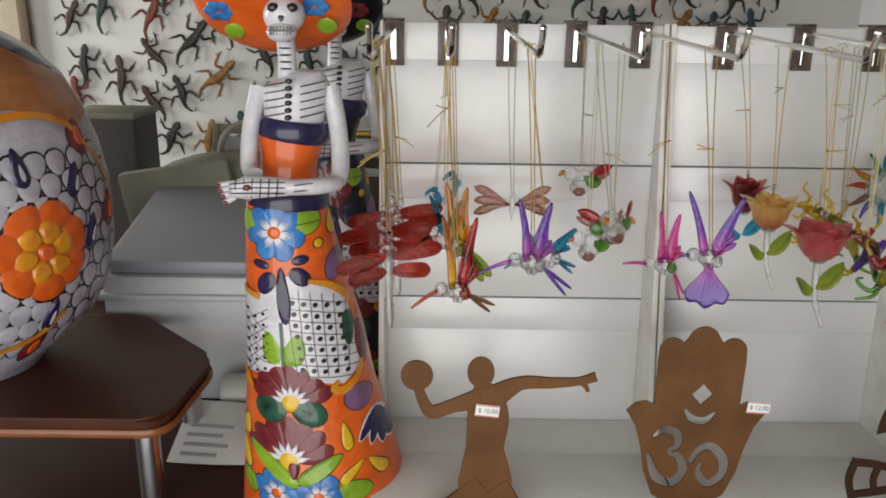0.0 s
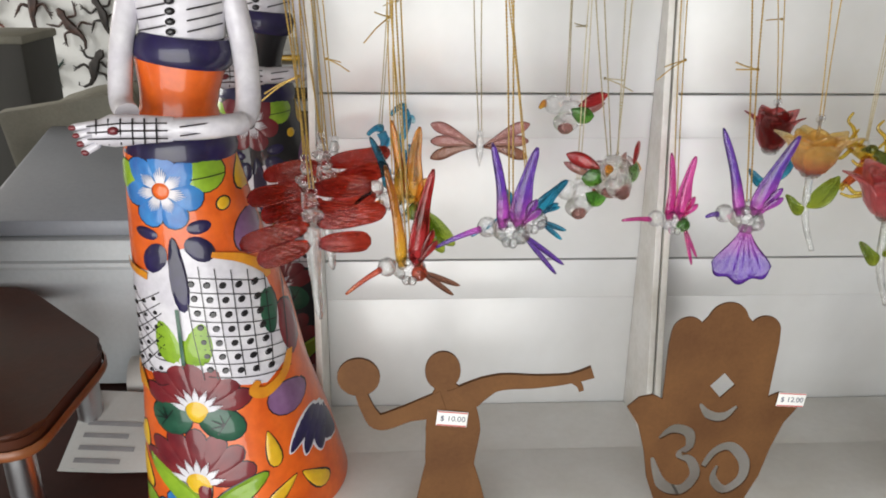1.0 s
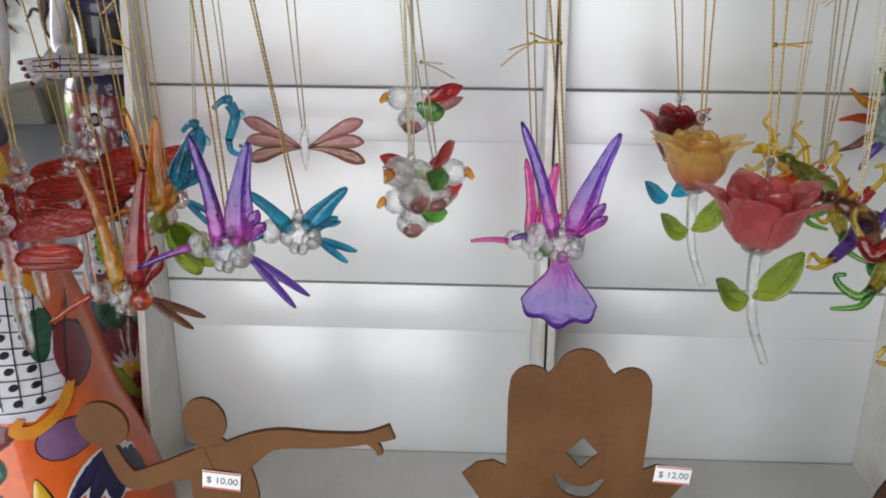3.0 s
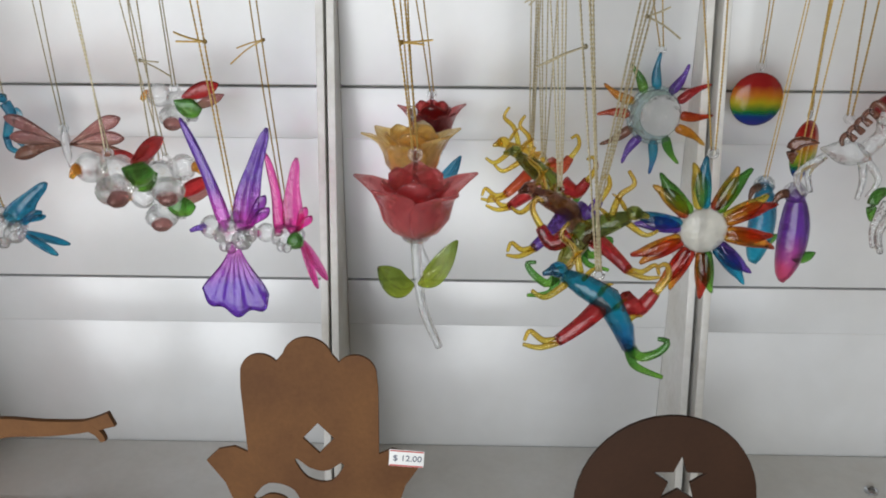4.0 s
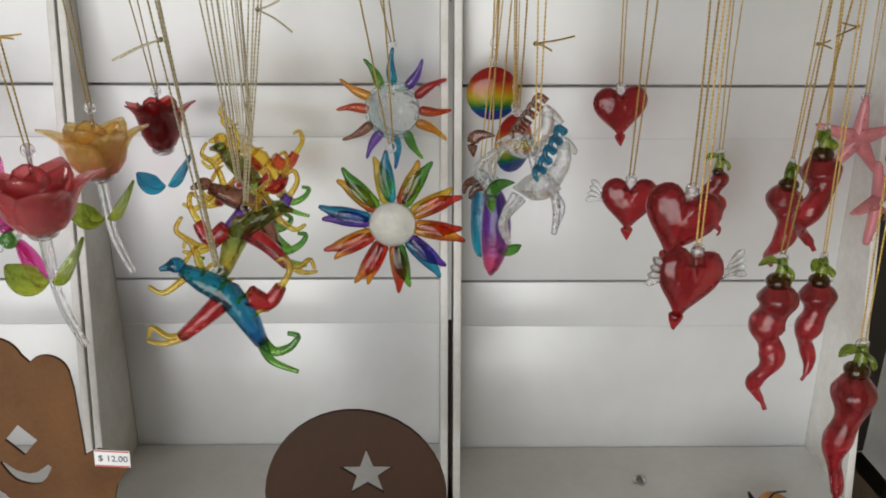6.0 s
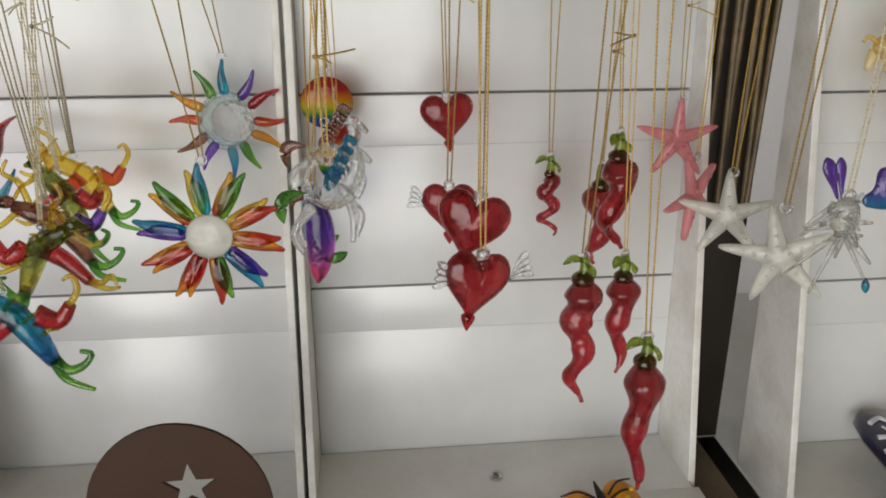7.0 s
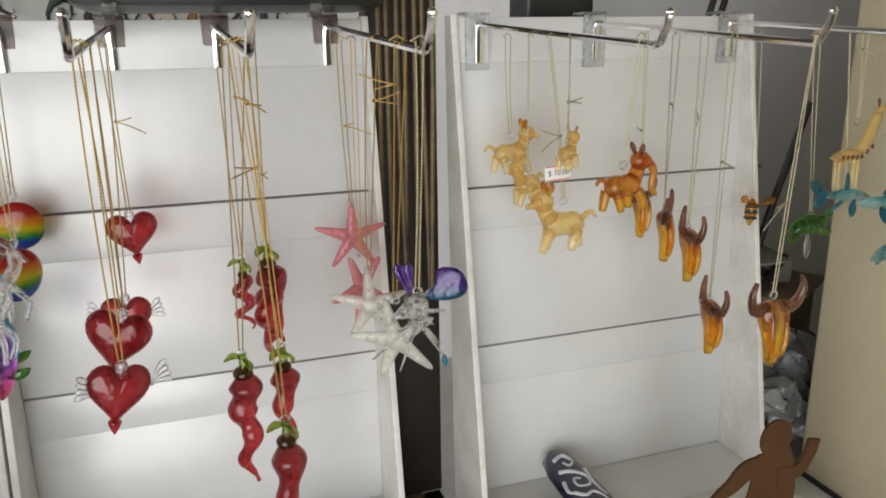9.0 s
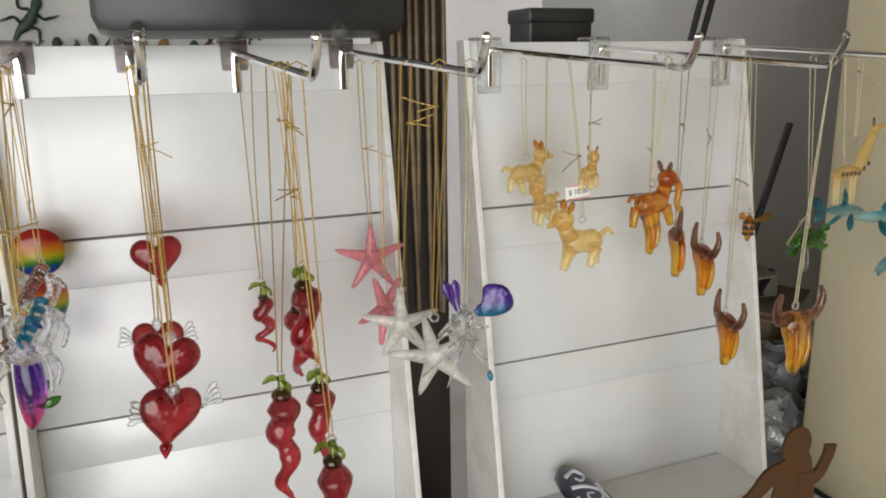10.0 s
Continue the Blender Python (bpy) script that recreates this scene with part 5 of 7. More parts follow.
# a player who throws a ball, about its own foot
sheet_sign("player_silhouette", "brown cut-steel silhouette throwing a ball, standing in the box", (0.047, 0.656, FLOOR + 0.007), [
    [stroke([(0.000, -0.0065), (0.000, 0.040), (-0.001, 0.075), (0.001, 0.105), (-0.001, 0.124), (-0.005, 0.142)], [0.050, 0.052, 0.036, 0.040, 0.036, 0.015])],
    [oval(-0.007, 0.155, 0.0125, 0.0155)],
    [oval(-0.067, 0.151, 0.0150, 0.0150)],
    [stroke([(-0.006, 0.128), (-0.032, 0.120), (-0.052, 0.113), (-0.060, 0.122), (-0.066, 0.139)], [0.022, 0.013, 0.013, 0.010, 0.008])],
    [stroke([(0.004, 0.128), (0.030, 0.144), (0.060, 0.145), (0.085, 0.147), (0.101, 0.152)], [0.026, 0.013, 0.010, 0.007, 0.009])],
    [stroke([(0.086, 0.147), (0.092, 0.142), (0.094, 0.137)], [0.005, 0.004, 0.003])],
    [stroke([(0.000, 0.030), (-0.030, 0.009), (-0.056, -0.001)], [0.034, 0.024, 0.010])],
    [stroke([(0.008, 0.030), (0.022, 0.012), (0.030, -0.0065)], [0.034, 0.026, 0.016])],
], RUST, 0.0, ("torso", "head", "ball", "arm", "arm", "thumb", "leg", "leg"))
price_label((0.047, 0.6535, FLOOR + 0.123), "$ 10.00", 6)

half = [(0.0155 * math.sin(radians(12 * k)), 0.1675 + 0.0155 * math.cos(radians(12 * k))) for k in range(7)]
half += [(0.0290 + 0.0125 * math.sin(radians(a)), 0.1595 + 0.0125 * math.cos(radians(a))) for a in range(-52, 91, 13)]
half += [(0.0422, 0.150), (0.0415, 0.105), (0.050, 0.109), (0.060, 0.107), (0.0685, 0.099), (0.058, 0.083), (0.051, 0.060), (0.046, 0.035), (0.036, 0.010), (0.020, 0.0), (0, -0.001)]
half = [(x * 1.02, z) for x, z in half]
hand_loop = [(x + 0.003, z) for x, z in half + [(-x, z) for x, z in half[-2:0:-1]]]
hand = sheet_sign("hand_sign", "brown cut-steel hand sign pierced with a curling symbol", (0.2555, 0.690, FLOOR), [[
    hand_loop,
    [(0.007, 0.127), (0.0175, 0.116), (0.007, 0.105), (-0.0035, 0.116)],
    stroke([(-0.009, 0.101), (0.000, 0.091), (0.012, 0.089), (0.022, 0.098)], [0.002, 0.008, 0.009, 0.003]),
    stroke([(-0.038, 0.071), (-0.027, 0.079), (-0.014, 0.075), (-0.012, 0.063), (-0.020, 0.056), (-0.009, 0.050), (-0.004, 0.036), (-0.014, 0.023), (-0.031, 0.029), (-0.042, 0.054)], [0.003, 0.009, 0.009, 0.008, 0.006, 0.008, 0.010, 0.011, 0.010, 0.003]),
    stroke([(0.002, 0.044), (0.010, 0.058), (0.023, 0.062), (0.036, 0.048), (0.036, 0.032), (0.023, 0.022), (0.012, 0.033), (0.014, 0.045)], [0.006, 0.008, 0.009, 0.010, 0.010, 0.009, 0.007, 0.003]),
]], RUST)
hand.scale = (1, 1, 1.075)
price_label((0.3190, 0.687, FLOOR + 0.112), "$ 12.00", 4)
price_label((0.978, 0.7137, 1.328), "$ 10.00", -4)

dome = [(0.0545 * math.cos(radians(a)), 0.092 + 0.062 * math.sin(radians(a))) for a in range(-42, 186, 8)]
helmet = thing("helmet_sign", (0.4770, 0.656, FLOOR + 0.013), "dark cut-steel helmet sign pierced with a star", "metal sign", "cut steel signs")
part("shell", cut_plate(B(), [dome + [(-0.047, 0.092), (-0.039, 0.084), (-0.033, 0.070), (-0.030, 0.050), (-0.022, 0.034), (-0.004, 0.030), (0.012, 0.032), (0.026, 0.042)], star_shape(0.007, 0.110, 0.0178)], 0.0024, 0.0003), RUST_DARK, helmet)
for k, (path, w) in enumerate((([(-0.010, 0.045), (-0.050, 0.056), (-0.072, 0.058)], 0.007), ([(-0.008, 0.034), (-0.045, 0.026), (-0.070, 0.022)], 0.007), ([(-0.070, 0.062), (-0.074, 0.040), (-0.068, 0.018)], 0.006), ([(-0.046, 0.057), (-0.050, 0.040), (-0.046, 0.024)], 0.005))):
    part("face_bar", cut_plate(B(), [stroke(path, w)], 0.0028 + 0.0003 * k, 0.0003), RUST_DARK, helmet)
part("foot", cut_plate(B(), [stroke([(0.0, 0.036), (0.0, 0.015), (0.0, -0.0125)], [0.05, 0.04, 0.05])], 0.0042, 0.0003), RUST_DARK, helmet)

runner = sheet_sign("runner_silhouette", "brown cut-steel silhouette with one arm out, beyond the boxes", (1.090, 0.575, DESK + 0.012), [
    [stroke([(0.000, 0.070), (-0.002, 0.120), (0.004, 0.165), (0.002, 0.203)], [0.070, 0.052, 0.046, 0.030])],
    [oval(0.003, 0.214, 0.0145, 0.0165)],
    [stroke([(-0.004, 0.190), (-0.022, 0.190), (-0.034, 0.180), (-0.046, 0.172)], [0.022, 0.018, 0.014, 0.009])],
    [stroke([(-0.043, 0.174), (-0.051, 0.168)], [0.012, 0.008])],
    [stroke([(0.008, 0.178), (0.028, 0.180), (0.038, 0.194), (0.041, 0.206)], [0.018, 0.011, 0.010, 0.011])],
    [stroke([(-0.004, 0.100), (-0.030, 0.120), (-0.056, 0.140), (-0.078, 0.152)], [0.056, 0.030, 0.013, 0.017])],
    [stroke([(0.010, 0.080), (0.016, 0.040), (0.012, 0.001)], [0.050, 0.030, 0.034])],
], RUST_SHADED, 0.0, ("torso", "head", "arm", "fist", "arm", "leg", "leg"))
runner.scale = (0.95, 1, 0.92)

# ---- painted clay pieces on the box floors ----
fish = thing("painted_board", (1.042, 0.735, FLOOR + 0.018), "navy glazed long clay piece painted with white scrolls", "ornament")
bm = sweep(B(), [(0, 0.085, 0), (0, 0.076, 0), (0, 0.055, 0), (0, 0.0, 0), (0, -0.06, 0), (0, -0.075, 0)], [0.008, 0.017, 0.022, 0.024, 0.024, 0.014], [0.004, 0.007, 0.009, 0.010, 0.009, 0.005], (1, 0, 0), 16)
part("body", bm, NAVY, fish)
for path in ([(-0.010, 0.066), (0.002, 0.070), (0.008, 0.060), (0.001, 0.054), (-0.003, 0.060)], [(-0.014, 0.050), (-0.002, 0.046), (0.010, 0.036), (0.006, 0.024), (-0.006, 0.026), (-0.005, 0.036), (0.002, 0.034)], [(0.014, 0.046), (0.012, 0.024), (0.016, 0.008)], [(-0.014, 0.020), (-0.006, 0.012), (0.004, 0.014), (0.012, 0.002), (0.004, -0.008), (-0.006, -0.004)], [(-0.016, 0.036), (-0.018, 0.024), (-0.012, 0.018)]):
    bm = B()
    pts = [(x, y, 0.0098 - 9 * x * x - 0.0006) for x, y in path]
    curl(bm, pts, 0.0024, 0.0011, 6, 18)
    part("scroll", bm, C_WHITE, fish, "raised white painted scroll")
for k in range(5):
    a = 2 * math.pi * k / 5
    part("petal", leaf(B(), (0.003 * math.cos(a), -0.028 + 0.003 * math.sin(a), 0.0088), (0.014 * math.cos(a), -0.028 + 0.014 * math.sin(a), 0.0085), 0.0048, 0.0009, (-math.sin(a), math.cos(a), 0)), C_WHITE, fish)
fish.rotation_euler = (radians(10), 0, radians(5))

plate = thing("painted_butterfly", (0.776, 0.735, FLOOR + 0.004), "yellow clay butterfly painted with black veins", "ornament")
for s in (-1, 1):
    part("wing", puffed(B(), [(s * (0.018 + 0.017 * math.cos(t)), 0.012 + 0.021 * math.sin(t)) for t in (2 * math.pi * i / 20 for i in range(20))], 0.006), C_AMBER, plate)
    for k in range(4):
        part("vein", curl(B(), [(s * 0.006, -0.0058, 0.008 + 0.004 * k), (s * 0.018, -0.0068, 0.004 + 0.008 * k), (s * 0.032, -0.003, 0.002 + 0.009 * k)], 0.0012, 0.0008, 5, 8), C_BLACK, plate)
    for k in range(3):
        part("spot", ball(B(), (s * (0.014 + 0.007 * k), -0.0058, 0.008 + 0.006 * k), (0.0028, 0.0012, 0.0022), 8), C_YELLOW, plate)
part("body", leaf(B(), (0, -0.004, 0.034), (0, -0.004, -0.008), 0.004, 0.004), C_BLACK, plate)
plate.rotation_euler = (radians(-62), 0, radians(15))


# ---- the painted clay figure ----
class Painter:
    """Lays glazed shapes onto a curved wall; wall(x, z, off) gives the place of a point of it."""

    def __init__(self, bm, wall, slots):
        self.bm, self.wall, self.slots = bm, wall, slots

    def patch(self, loop, slot, off=0.0008, rings=3):
        fine = []
        for (x0, z0), (x1, z1) in zip(loop, loop[1:] + loop[:1]):
            k = max(1, int(math.hypot(x1 - x0, z1 - z0) / 0.004))
            fine += [(x0 + (x1 - x0) * i / k, z0 + (z1 - z0) * i / k) for i in range(k)]
        loop = fine
        cx, cz = sum(p[0] for p in loop) / len(loop), sum(p[1] for p in loop) / len(loop)
        rings = max(rings, int(max(math.hypot(x - cx, z - cz) for x, z in loop) / 0.005))
        rows = [[self.bm.verts.new(self.wall(cx + (x - cx) * k / rings, cz + (z - cz) * k / rings, off if k < rings else off * 0.3)) for x, z in loop] for k in range(1, rings + 1)]
        mid = self.bm.verts.new(self.wall(cx, cz, off))
        n = len(loop)
        faces = [self.bm.faces.new((mid, rows[0][j], rows[0][(j + 1) % n])) for j in range(n)]
        for a, b in zip(rows, rows[1:]):
            faces += [self.bm.faces.new((a[j], b[j], b[(j + 1) % n], a[(j + 1) % n])) for j in range(n)]
        for f in faces:
            f.material_index = self.slots[slot]

    def petal(self, cx, cz, rx, rz, turn, slot, edge="black", off=0.0010, point=0.0, line=0.0009):
        def loop(gx, gz):
            out = []
            for i in range(16):
                t = 2 * math.pi * i / 16
                x, z = gx * math.cos(t), gz * math.sin(t)
                x *= 1 - point * (z / gz)
                c, s = math.cos(radians(turn)), math.sin(radians(turn))
                out.append((cx + x * c - z * s, cz + x * s + z * c))
            return out
        if edge:
            self.patch(loop(rx + line, rz + line), edge, off * 0.55)
        self.patch(loop(rx, rz), slot, off)

    def line(self, path, width, slot="black", off=0.0012):
        loop = stroke(path, width)
        n = len(loop) // 2
        left, right = loop[:n], loop[n:][::-1]
        a = [self.bm.verts.new(self.wall(x, z, off)) for x, z in left]
        b = [self.bm.verts.new(self.wall(x, z, off)) for x, z in right]
        for j in range(n - 1):
            self.bm.faces.new((a[j], b[j], b[j + 1], a[j + 1])).material_index = self.slots[slot]

    def flower(self, cx, cz, r, n, slot, inner="white", heart="orange", turn=0, squash=1.0, arc=360):
        for k in range(n):
            a = turn + arc * (k + 0.5) / n
            d = (math.cos(radians(a)), math.sin(radians(a)) * squash)
            self.petal(cx + d[0] * r * 0.62, cz + d[1] * r * 0.62, r * (0.36 if arc == 360 else 0.215) * 6.5 / n, r * 0.44, a - 90, slot, off=0.0010 + 0.00004 * k, point=-0.25)
            for j in range(-3, 4):
                b = radians(a + j * arc / n / 8.5)
                l0, l1 = 0.22, (0.62 if arc == 360 else 0.50) - 0.05 * abs(j)
                self.line([(cx + math.cos(b) * r * l0, cz + math.sin(b) * r * l0 * squash), (cx + math.cos(b) * r * l1, cz + math.sin(b) * r * l1 * squash)], [r * (0.055 if arc == 360 else 0.034), r * 0.010], inner, 0.0021)
        self.petal(cx, cz, r * 0.24, r * 0.24 * squash, 0, heart, off=0.0022)


FIG_Y = 0.755
SKIRT = ((0.935, -0.120, 0.093), (0.985, -0.1237, 0.0855), (1.026, -0.127, 0.079), (1.085, -0.1335, 0.0675), (1.144, -0.137, 0.060), (1.203, -0.145, 0.051), (1.274, -0.152, 0.040), (1.290, -0.152, 0.036))


def skirt_at(z):
    zs = [s[0] for s in SKIRT]
    return float(np.interp(z, zs, [s[1] for s in SKIRT])), float(np.interp(z, zs, [s[2] for s in SKIRT]))


def skirt_wall(x, z, off=0.0):
    cx, r = skirt_at(z)
    s = max(-0.995, min(0.995, (x - cx) / r))
    return V((cx + (r + off) * s, FIG_Y - (r + off) * math.sqrt(1 - s * s), z))


def fx(px, py):
    return -0.209 + (px - 410) * 0.000573, 0.985 + (870 - py) * 0.00059


def figure():
    names = ("orange", "white", "navy", "blue", "green", "maroon", "yellow", "black", "dkgreen", "amber", "violet")
    mats = (C_ORANGE, C_WHITE, C_NAVY, C_BLUE, C_GREEN, C_MAROON, C_YELLOW, C_BLACK, C_DKGREEN, C_AMBER, C_VIOLET)
    slots = {k: i for i, k in enumerate(names)}
    bm = B()
    paint_from = 0

    def colour(slot):
        bm.faces.ensure_lookup_table()
        nonlocal paint_from
        for i in range(paint_from, len(bm.faces)):
            bm.faces[i].material_index = slots[slot]
        paint_from = len(bm.faces)

    rows = []
    for k in range(25):
        z = 0.935 + 0.355 * k / 24
        cx, r = skirt_at(z)
        rows.append([bm.verts.new((cx + r * math.cos(a), FIG_Y + r * math.sin(a), z)) for a in (2 * math.pi * j / 56 for j in range(56))])
    for a, b in zip(rows, rows[1:]):
        for j in range(56):
            bm.faces.new((a[j], a[(j + 1) % 56], b[(j + 1) % 56], b[j]))
    bm.faces.new(rows[0][::-1])
    colour("orange")
    # belts, bodice, chest, neck
    cx = -0.150
    sweep(bm, [(cx, FIG_Y, 1.270), (cx, FIG_Y, 1.276), (cx, FIG_Y, 1.288), (cx, FIG_Y, 1.297)], [0.040, 0.0415, 0.038, 0.032], None, (1, 0, 0), 32)
    colour("navy")
    sweep(bm, [(cx, FIG_Y, 1.295), (cx + 0.001, FIG_Y, 1.308), (cx + 0.002, FIG_Y, 1.322), (cx + 0.004, FIG_Y, 1.348)], [0.031, 0.0275, 0.0285, 0.033], [0.030, 0.026, 0.026, 0.028], (1, 0, 0), 32)
    colour("orange")
    sweep(bm, [(cx + 0.004, FIG_Y, 1.344), (cx + 0.005, FIG_Y, 1.349), (cx + 0.007, FIG_Y, 1.360), (cx + 0.008, FIG_Y, 1.367)], [0.033, 0.036, 0.035, 0.031], [0.029, 0.031, 0.030, 0.027], (1, 0, 0), 32)
    colour("navy")
    sweep(bm, [(cx + 0.006, FIG_Y, 1.364), (cx + 0.006, FIG_Y, 1.385), (cx + 0.006, FIG_Y, 1.405), (cx + 0.005, FIG_Y, 1.414), (cx + 0.002, FIG_Y, 1.419)], [0.029, 0.031, 0.034, 0.028, 0.010], [0.024, 0.026, 0.024, 0.018, 0.010], (1, 0, 0), 28)
    sweep(bm, [(cx - 0.001, FIG_Y, 1.412), (cx - 0.002, FIG_Y - 0.004, 1.440), (cx - 0.004, FIG_Y - 0.010, 1.466)], [0.0095, 0.0085, 0.009], None, (1, 0, 0), 14)
    # head, kept plain
    ball(bm, (cx - 0.004, FIG_Y - 0.014, 1.482), (0.0195, 0.021, 0.021), 20)
    ball(bm, (cx - 0.005, FIG_Y - 0.026, 1.464), (0.014, 0.013, 0.011), 16)
    # arms and glove
    curl(bm, [(cx - 0.028, FIG_Y - 0.002, 1.404), (cx - 0.034, FIG_Y - 0.012, 1.36), (cx - 0.034, FIG_Y - 0.026, 1.320), (cx - 0.026, FIG_Y - 0.045, 1.312)], 0.0086, 0.0080, 12)
    curl(bm, [(cx + 0.040, FIG_Y, 1.404), (cx + 0.050, FIG_Y - 0.010, 1.35), (cx + 0.052, FIG_Y - 0.034, 1.306), (cx + 0.036, FIG_Y - 0.054, 1.302), (cx + 0.004, FIG_Y - 0.060, 1.302)], 0.0090, 0.0088, 12, 22)
    sweep(bm, [(cx + 0.006, FIG_Y - 0.060, 1.302), (cx - 0.012, FIG_Y - 0.062, 1.303), (cx - 0.032, FIG_Y - 0.064, 1.303), (cx - 0.044, FIG_Y - 0.066, 1.301)], [0.0095, 0.011, 0.0125, 0.008], [0.008, 0.008, 0.007, 0.005], (0, 0, 1), 14)
    for k in range(4):
        leaf(bm, (cx - 0.040, FIG_Y - 0.066, 1.309 - 0.005 * k), (cx - 0.058 + 0.002 * k, FIG_Y - 0.067, 1.306 - 0.0062 * k), 0.0028, 0.0028, (0, 0, 1), (0, 0, 0), ROD)
    colour("white")
    # face marks, ribs, glove lines
    for ex in (-0.0085, 0.0085):
        ball(bm, (cx - 0.004 + ex, FIG_Y - 0.0315, 1.489), (0.0055, 0.003, 0.005), 10)
    leaf(bm, (cx - 0.005, FIG_Y - 0.0352, 1.481), (cx - 0.005, FIG_Y - 0.0365, 1.474), 0.0028, 0.001, (1, 0, 0), (0, 0, 0), TAPER)
    block(bm, (cx - 0.0165, FIG_Y - 0.0400, 1.4645), (cx + 0.0065, FIG_Y - 0.030, 1.4662))
    for k in range(7):
        block(bm, (cx - 0.0145 + 0.003 * k, FIG_Y - 0.0396, 1.4605), (cx - 0.0139 + 0.003 * k, FIG_Y - 0.030, 1.470))
    for k in range(5):
        z = 1.372 + 0.0085 * k
        for s, x0, x1 in ((-1, -0.026, -0.006), (1, 0.008, 0.030)):
            pts = [(cx + 0.005 + x0 + (x1 - x0) * i / 5, FIG_Y - 0.0268 * math.sqrt(max(0.05, 1 - ((x0 + (x1 - x0) * i / 5) / 0.033) ** 2)), z + 0.001 * i) for i in range(6)]
            sweep(bm, pts, [0.0007] * 6, None, (0, 0, 1), 5)
    for k in range(6):
        ball(bm, (cx + 0.002, FIG_Y - 0.0265, 1.372 + 0.008 * k), (0.0035, 0.0015, 0.003), 8)
        ball(bm, (cx - 0.002 - 0.0003 * k, FIG_Y - 0.0095 - 0.0012 * k, 1.424 + 0.0075 * k), (0.0062, 0.0030, 0.0012), 8)
    for k in range(6):
        x = cx - 0.004 - 0.0075 * k
        sweep(bm, [(x, FIG_Y - 0.0675, 1.293), (x + 0.001, FIG_Y - 0.0708, 1.303), (x + 0.001, FIG_Y - 0.0685, 1.313)], [0.0006] * 3, None, (1, 0, 0), 5)
    for k in range(3):
        sweep(bm, [(cx + 0.004, FIG_Y - 0.0700, 1.297 + 0.006 * k), (cx - 0.024, FIG_Y - 0.0718, 1.298 + 0.006 * k), (cx - 0.046, FIG_Y - 0.0712, 1.298 + 0.005 * k)], [0.0006] * 3, None, (0, 0, 1), 5)
    for dz in (0.004, -0.003):
        sweep(bm, [(cx + 0.012, FIG_Y - 0.0712, 1.302 + dz), (cx + 0.044, FIG_Y - 0.056, 1.303 + dz)], [0.0006] * 2, None, (0, 0, 1), 5)
    colour("black")
    for k in range(4):
        ball(bm, (cx - 0.0555 + 0.002 * k, FIG_Y - 0.0685, 1.3065 - 0.0060 * k), (0.0028, 0.0022, 0.0022), 8)
    ball(bm, (cx - 0.030, FIG_Y - 0.0705, 1.304), (0.0040, 0.0022, 0.0034), 10)
    for sx, sz in ((-0.0345, 1.345), (-0.0335, 1.360), (-0.0345, 1.330)):
        ball(bm, (cx + sx, FIG_Y - 0.026 + (sz - 1.33) * 0.5, sz), (0.0036, 0.002, 0.003), 8)
    colour("maroon")
    # tilted hat
    hat = bmesh.new()
    lathe(hat, [(0.0005, 0.0), (0.030, -0.002), (0.058, 0.003), (0.072, 0.011), (0.076, 0.015), (0.073, 0.017), (0.034, 0.006), (0.028, 0.034), (0.018, 0.042), (0.0005, 0.044)], (0, 0, 0), 48)
    hat.transform(Matrix.Translation((cx - 0.019, FIG_Y + 0.004, 1.483)) @ Matrix.Rotation(radians(-46), 4, "X") @ Matrix.Rotation(radians(5), 4, "Y"))
    join(bm, hat)
    colour("orange")
    hat = bmesh.new()
    for hx, hz in ((-0.048, 0.002), (0.042, -0.014)):
        for k in range(6):
            a = 2 * math.pi * k / 6
            ball(hat, (hx + 0.0085 * math.cos(a), hz + 0.0085 * math.sin(a), 0.0004), (0.0066, 0.0066, 0.0026), 10)
    hat.transform(Matrix.Translation((cx - 0.019, FIG_Y + 0.004, 1.483)) @ Matrix.Rotation(radians(-46), 4, "X") @ Matrix.Rotation(radians(5), 4, "Y"))
    join(bm, hat)
    colour("blue")
    hat = bmesh.new()
    for hx, hz in ((-0.036, 0.030), (0.054, 0.012)):
        ball(hat, (hx, hz, -0.0008), (0.010, 0.012, 0.0022), 12)
    hat.transform(Matrix.Translation((cx - 0.019, FIG_Y + 0.004, 1.483)) @ Matrix.Rotation(radians(-46), 4, "X") @ Matrix.Rotation(radians(5), 4, "Y"))
    join(bm, hat)
    colour("green")
    for v in bm.verts:
        if v.co.z > 1.2975:
            k = v.co.z - 1.2975
            v.co.z = 1.2975 + k * 0.85
            v.co.x += 0.05 * k
    # painted skirt
    p = Painter(bm, skirt_wall, slots)
    u = 0.000573
    # white netted panels with dots
    p.patch([fx(*q) for q in ((428, 524), (470, 520), (500, 498), (506, 560), (502, 640), (470, 660), (432, 670), (424, 600))], "white", 0.0009)
    p.patch([fx(*q) for q in ((498, 492), (520, 486), (560, 500), (606, 528), (622, 580), (634, 620), (640, 655), (606, 680), (570, 672), (540, 660), (505, 640), (498, 550))], "white", 0.0009)
    for k in range(7):
        p.line([fx(512 + 19 * k, 505 + 5 * k), fx(518 + 19 * k, 590 + 6 * k), fx(528 + 17 * k, 660)], 0.0007, "black", 0.0016)
    for k in range(8):
        p.line([fx(505 + 4 * k, 522 + 19 * k), fx(560 + 3 * k, 530 + 19 * k), fx(608 + 4 * k, 546 + 18 * k)], 0.0007, "black", 0.0016)
    for i in range(6):
        for j in range(7):
            x, z = 521 + 19 * i + 2.5 * j, 532 + 19 * j + 3 * i
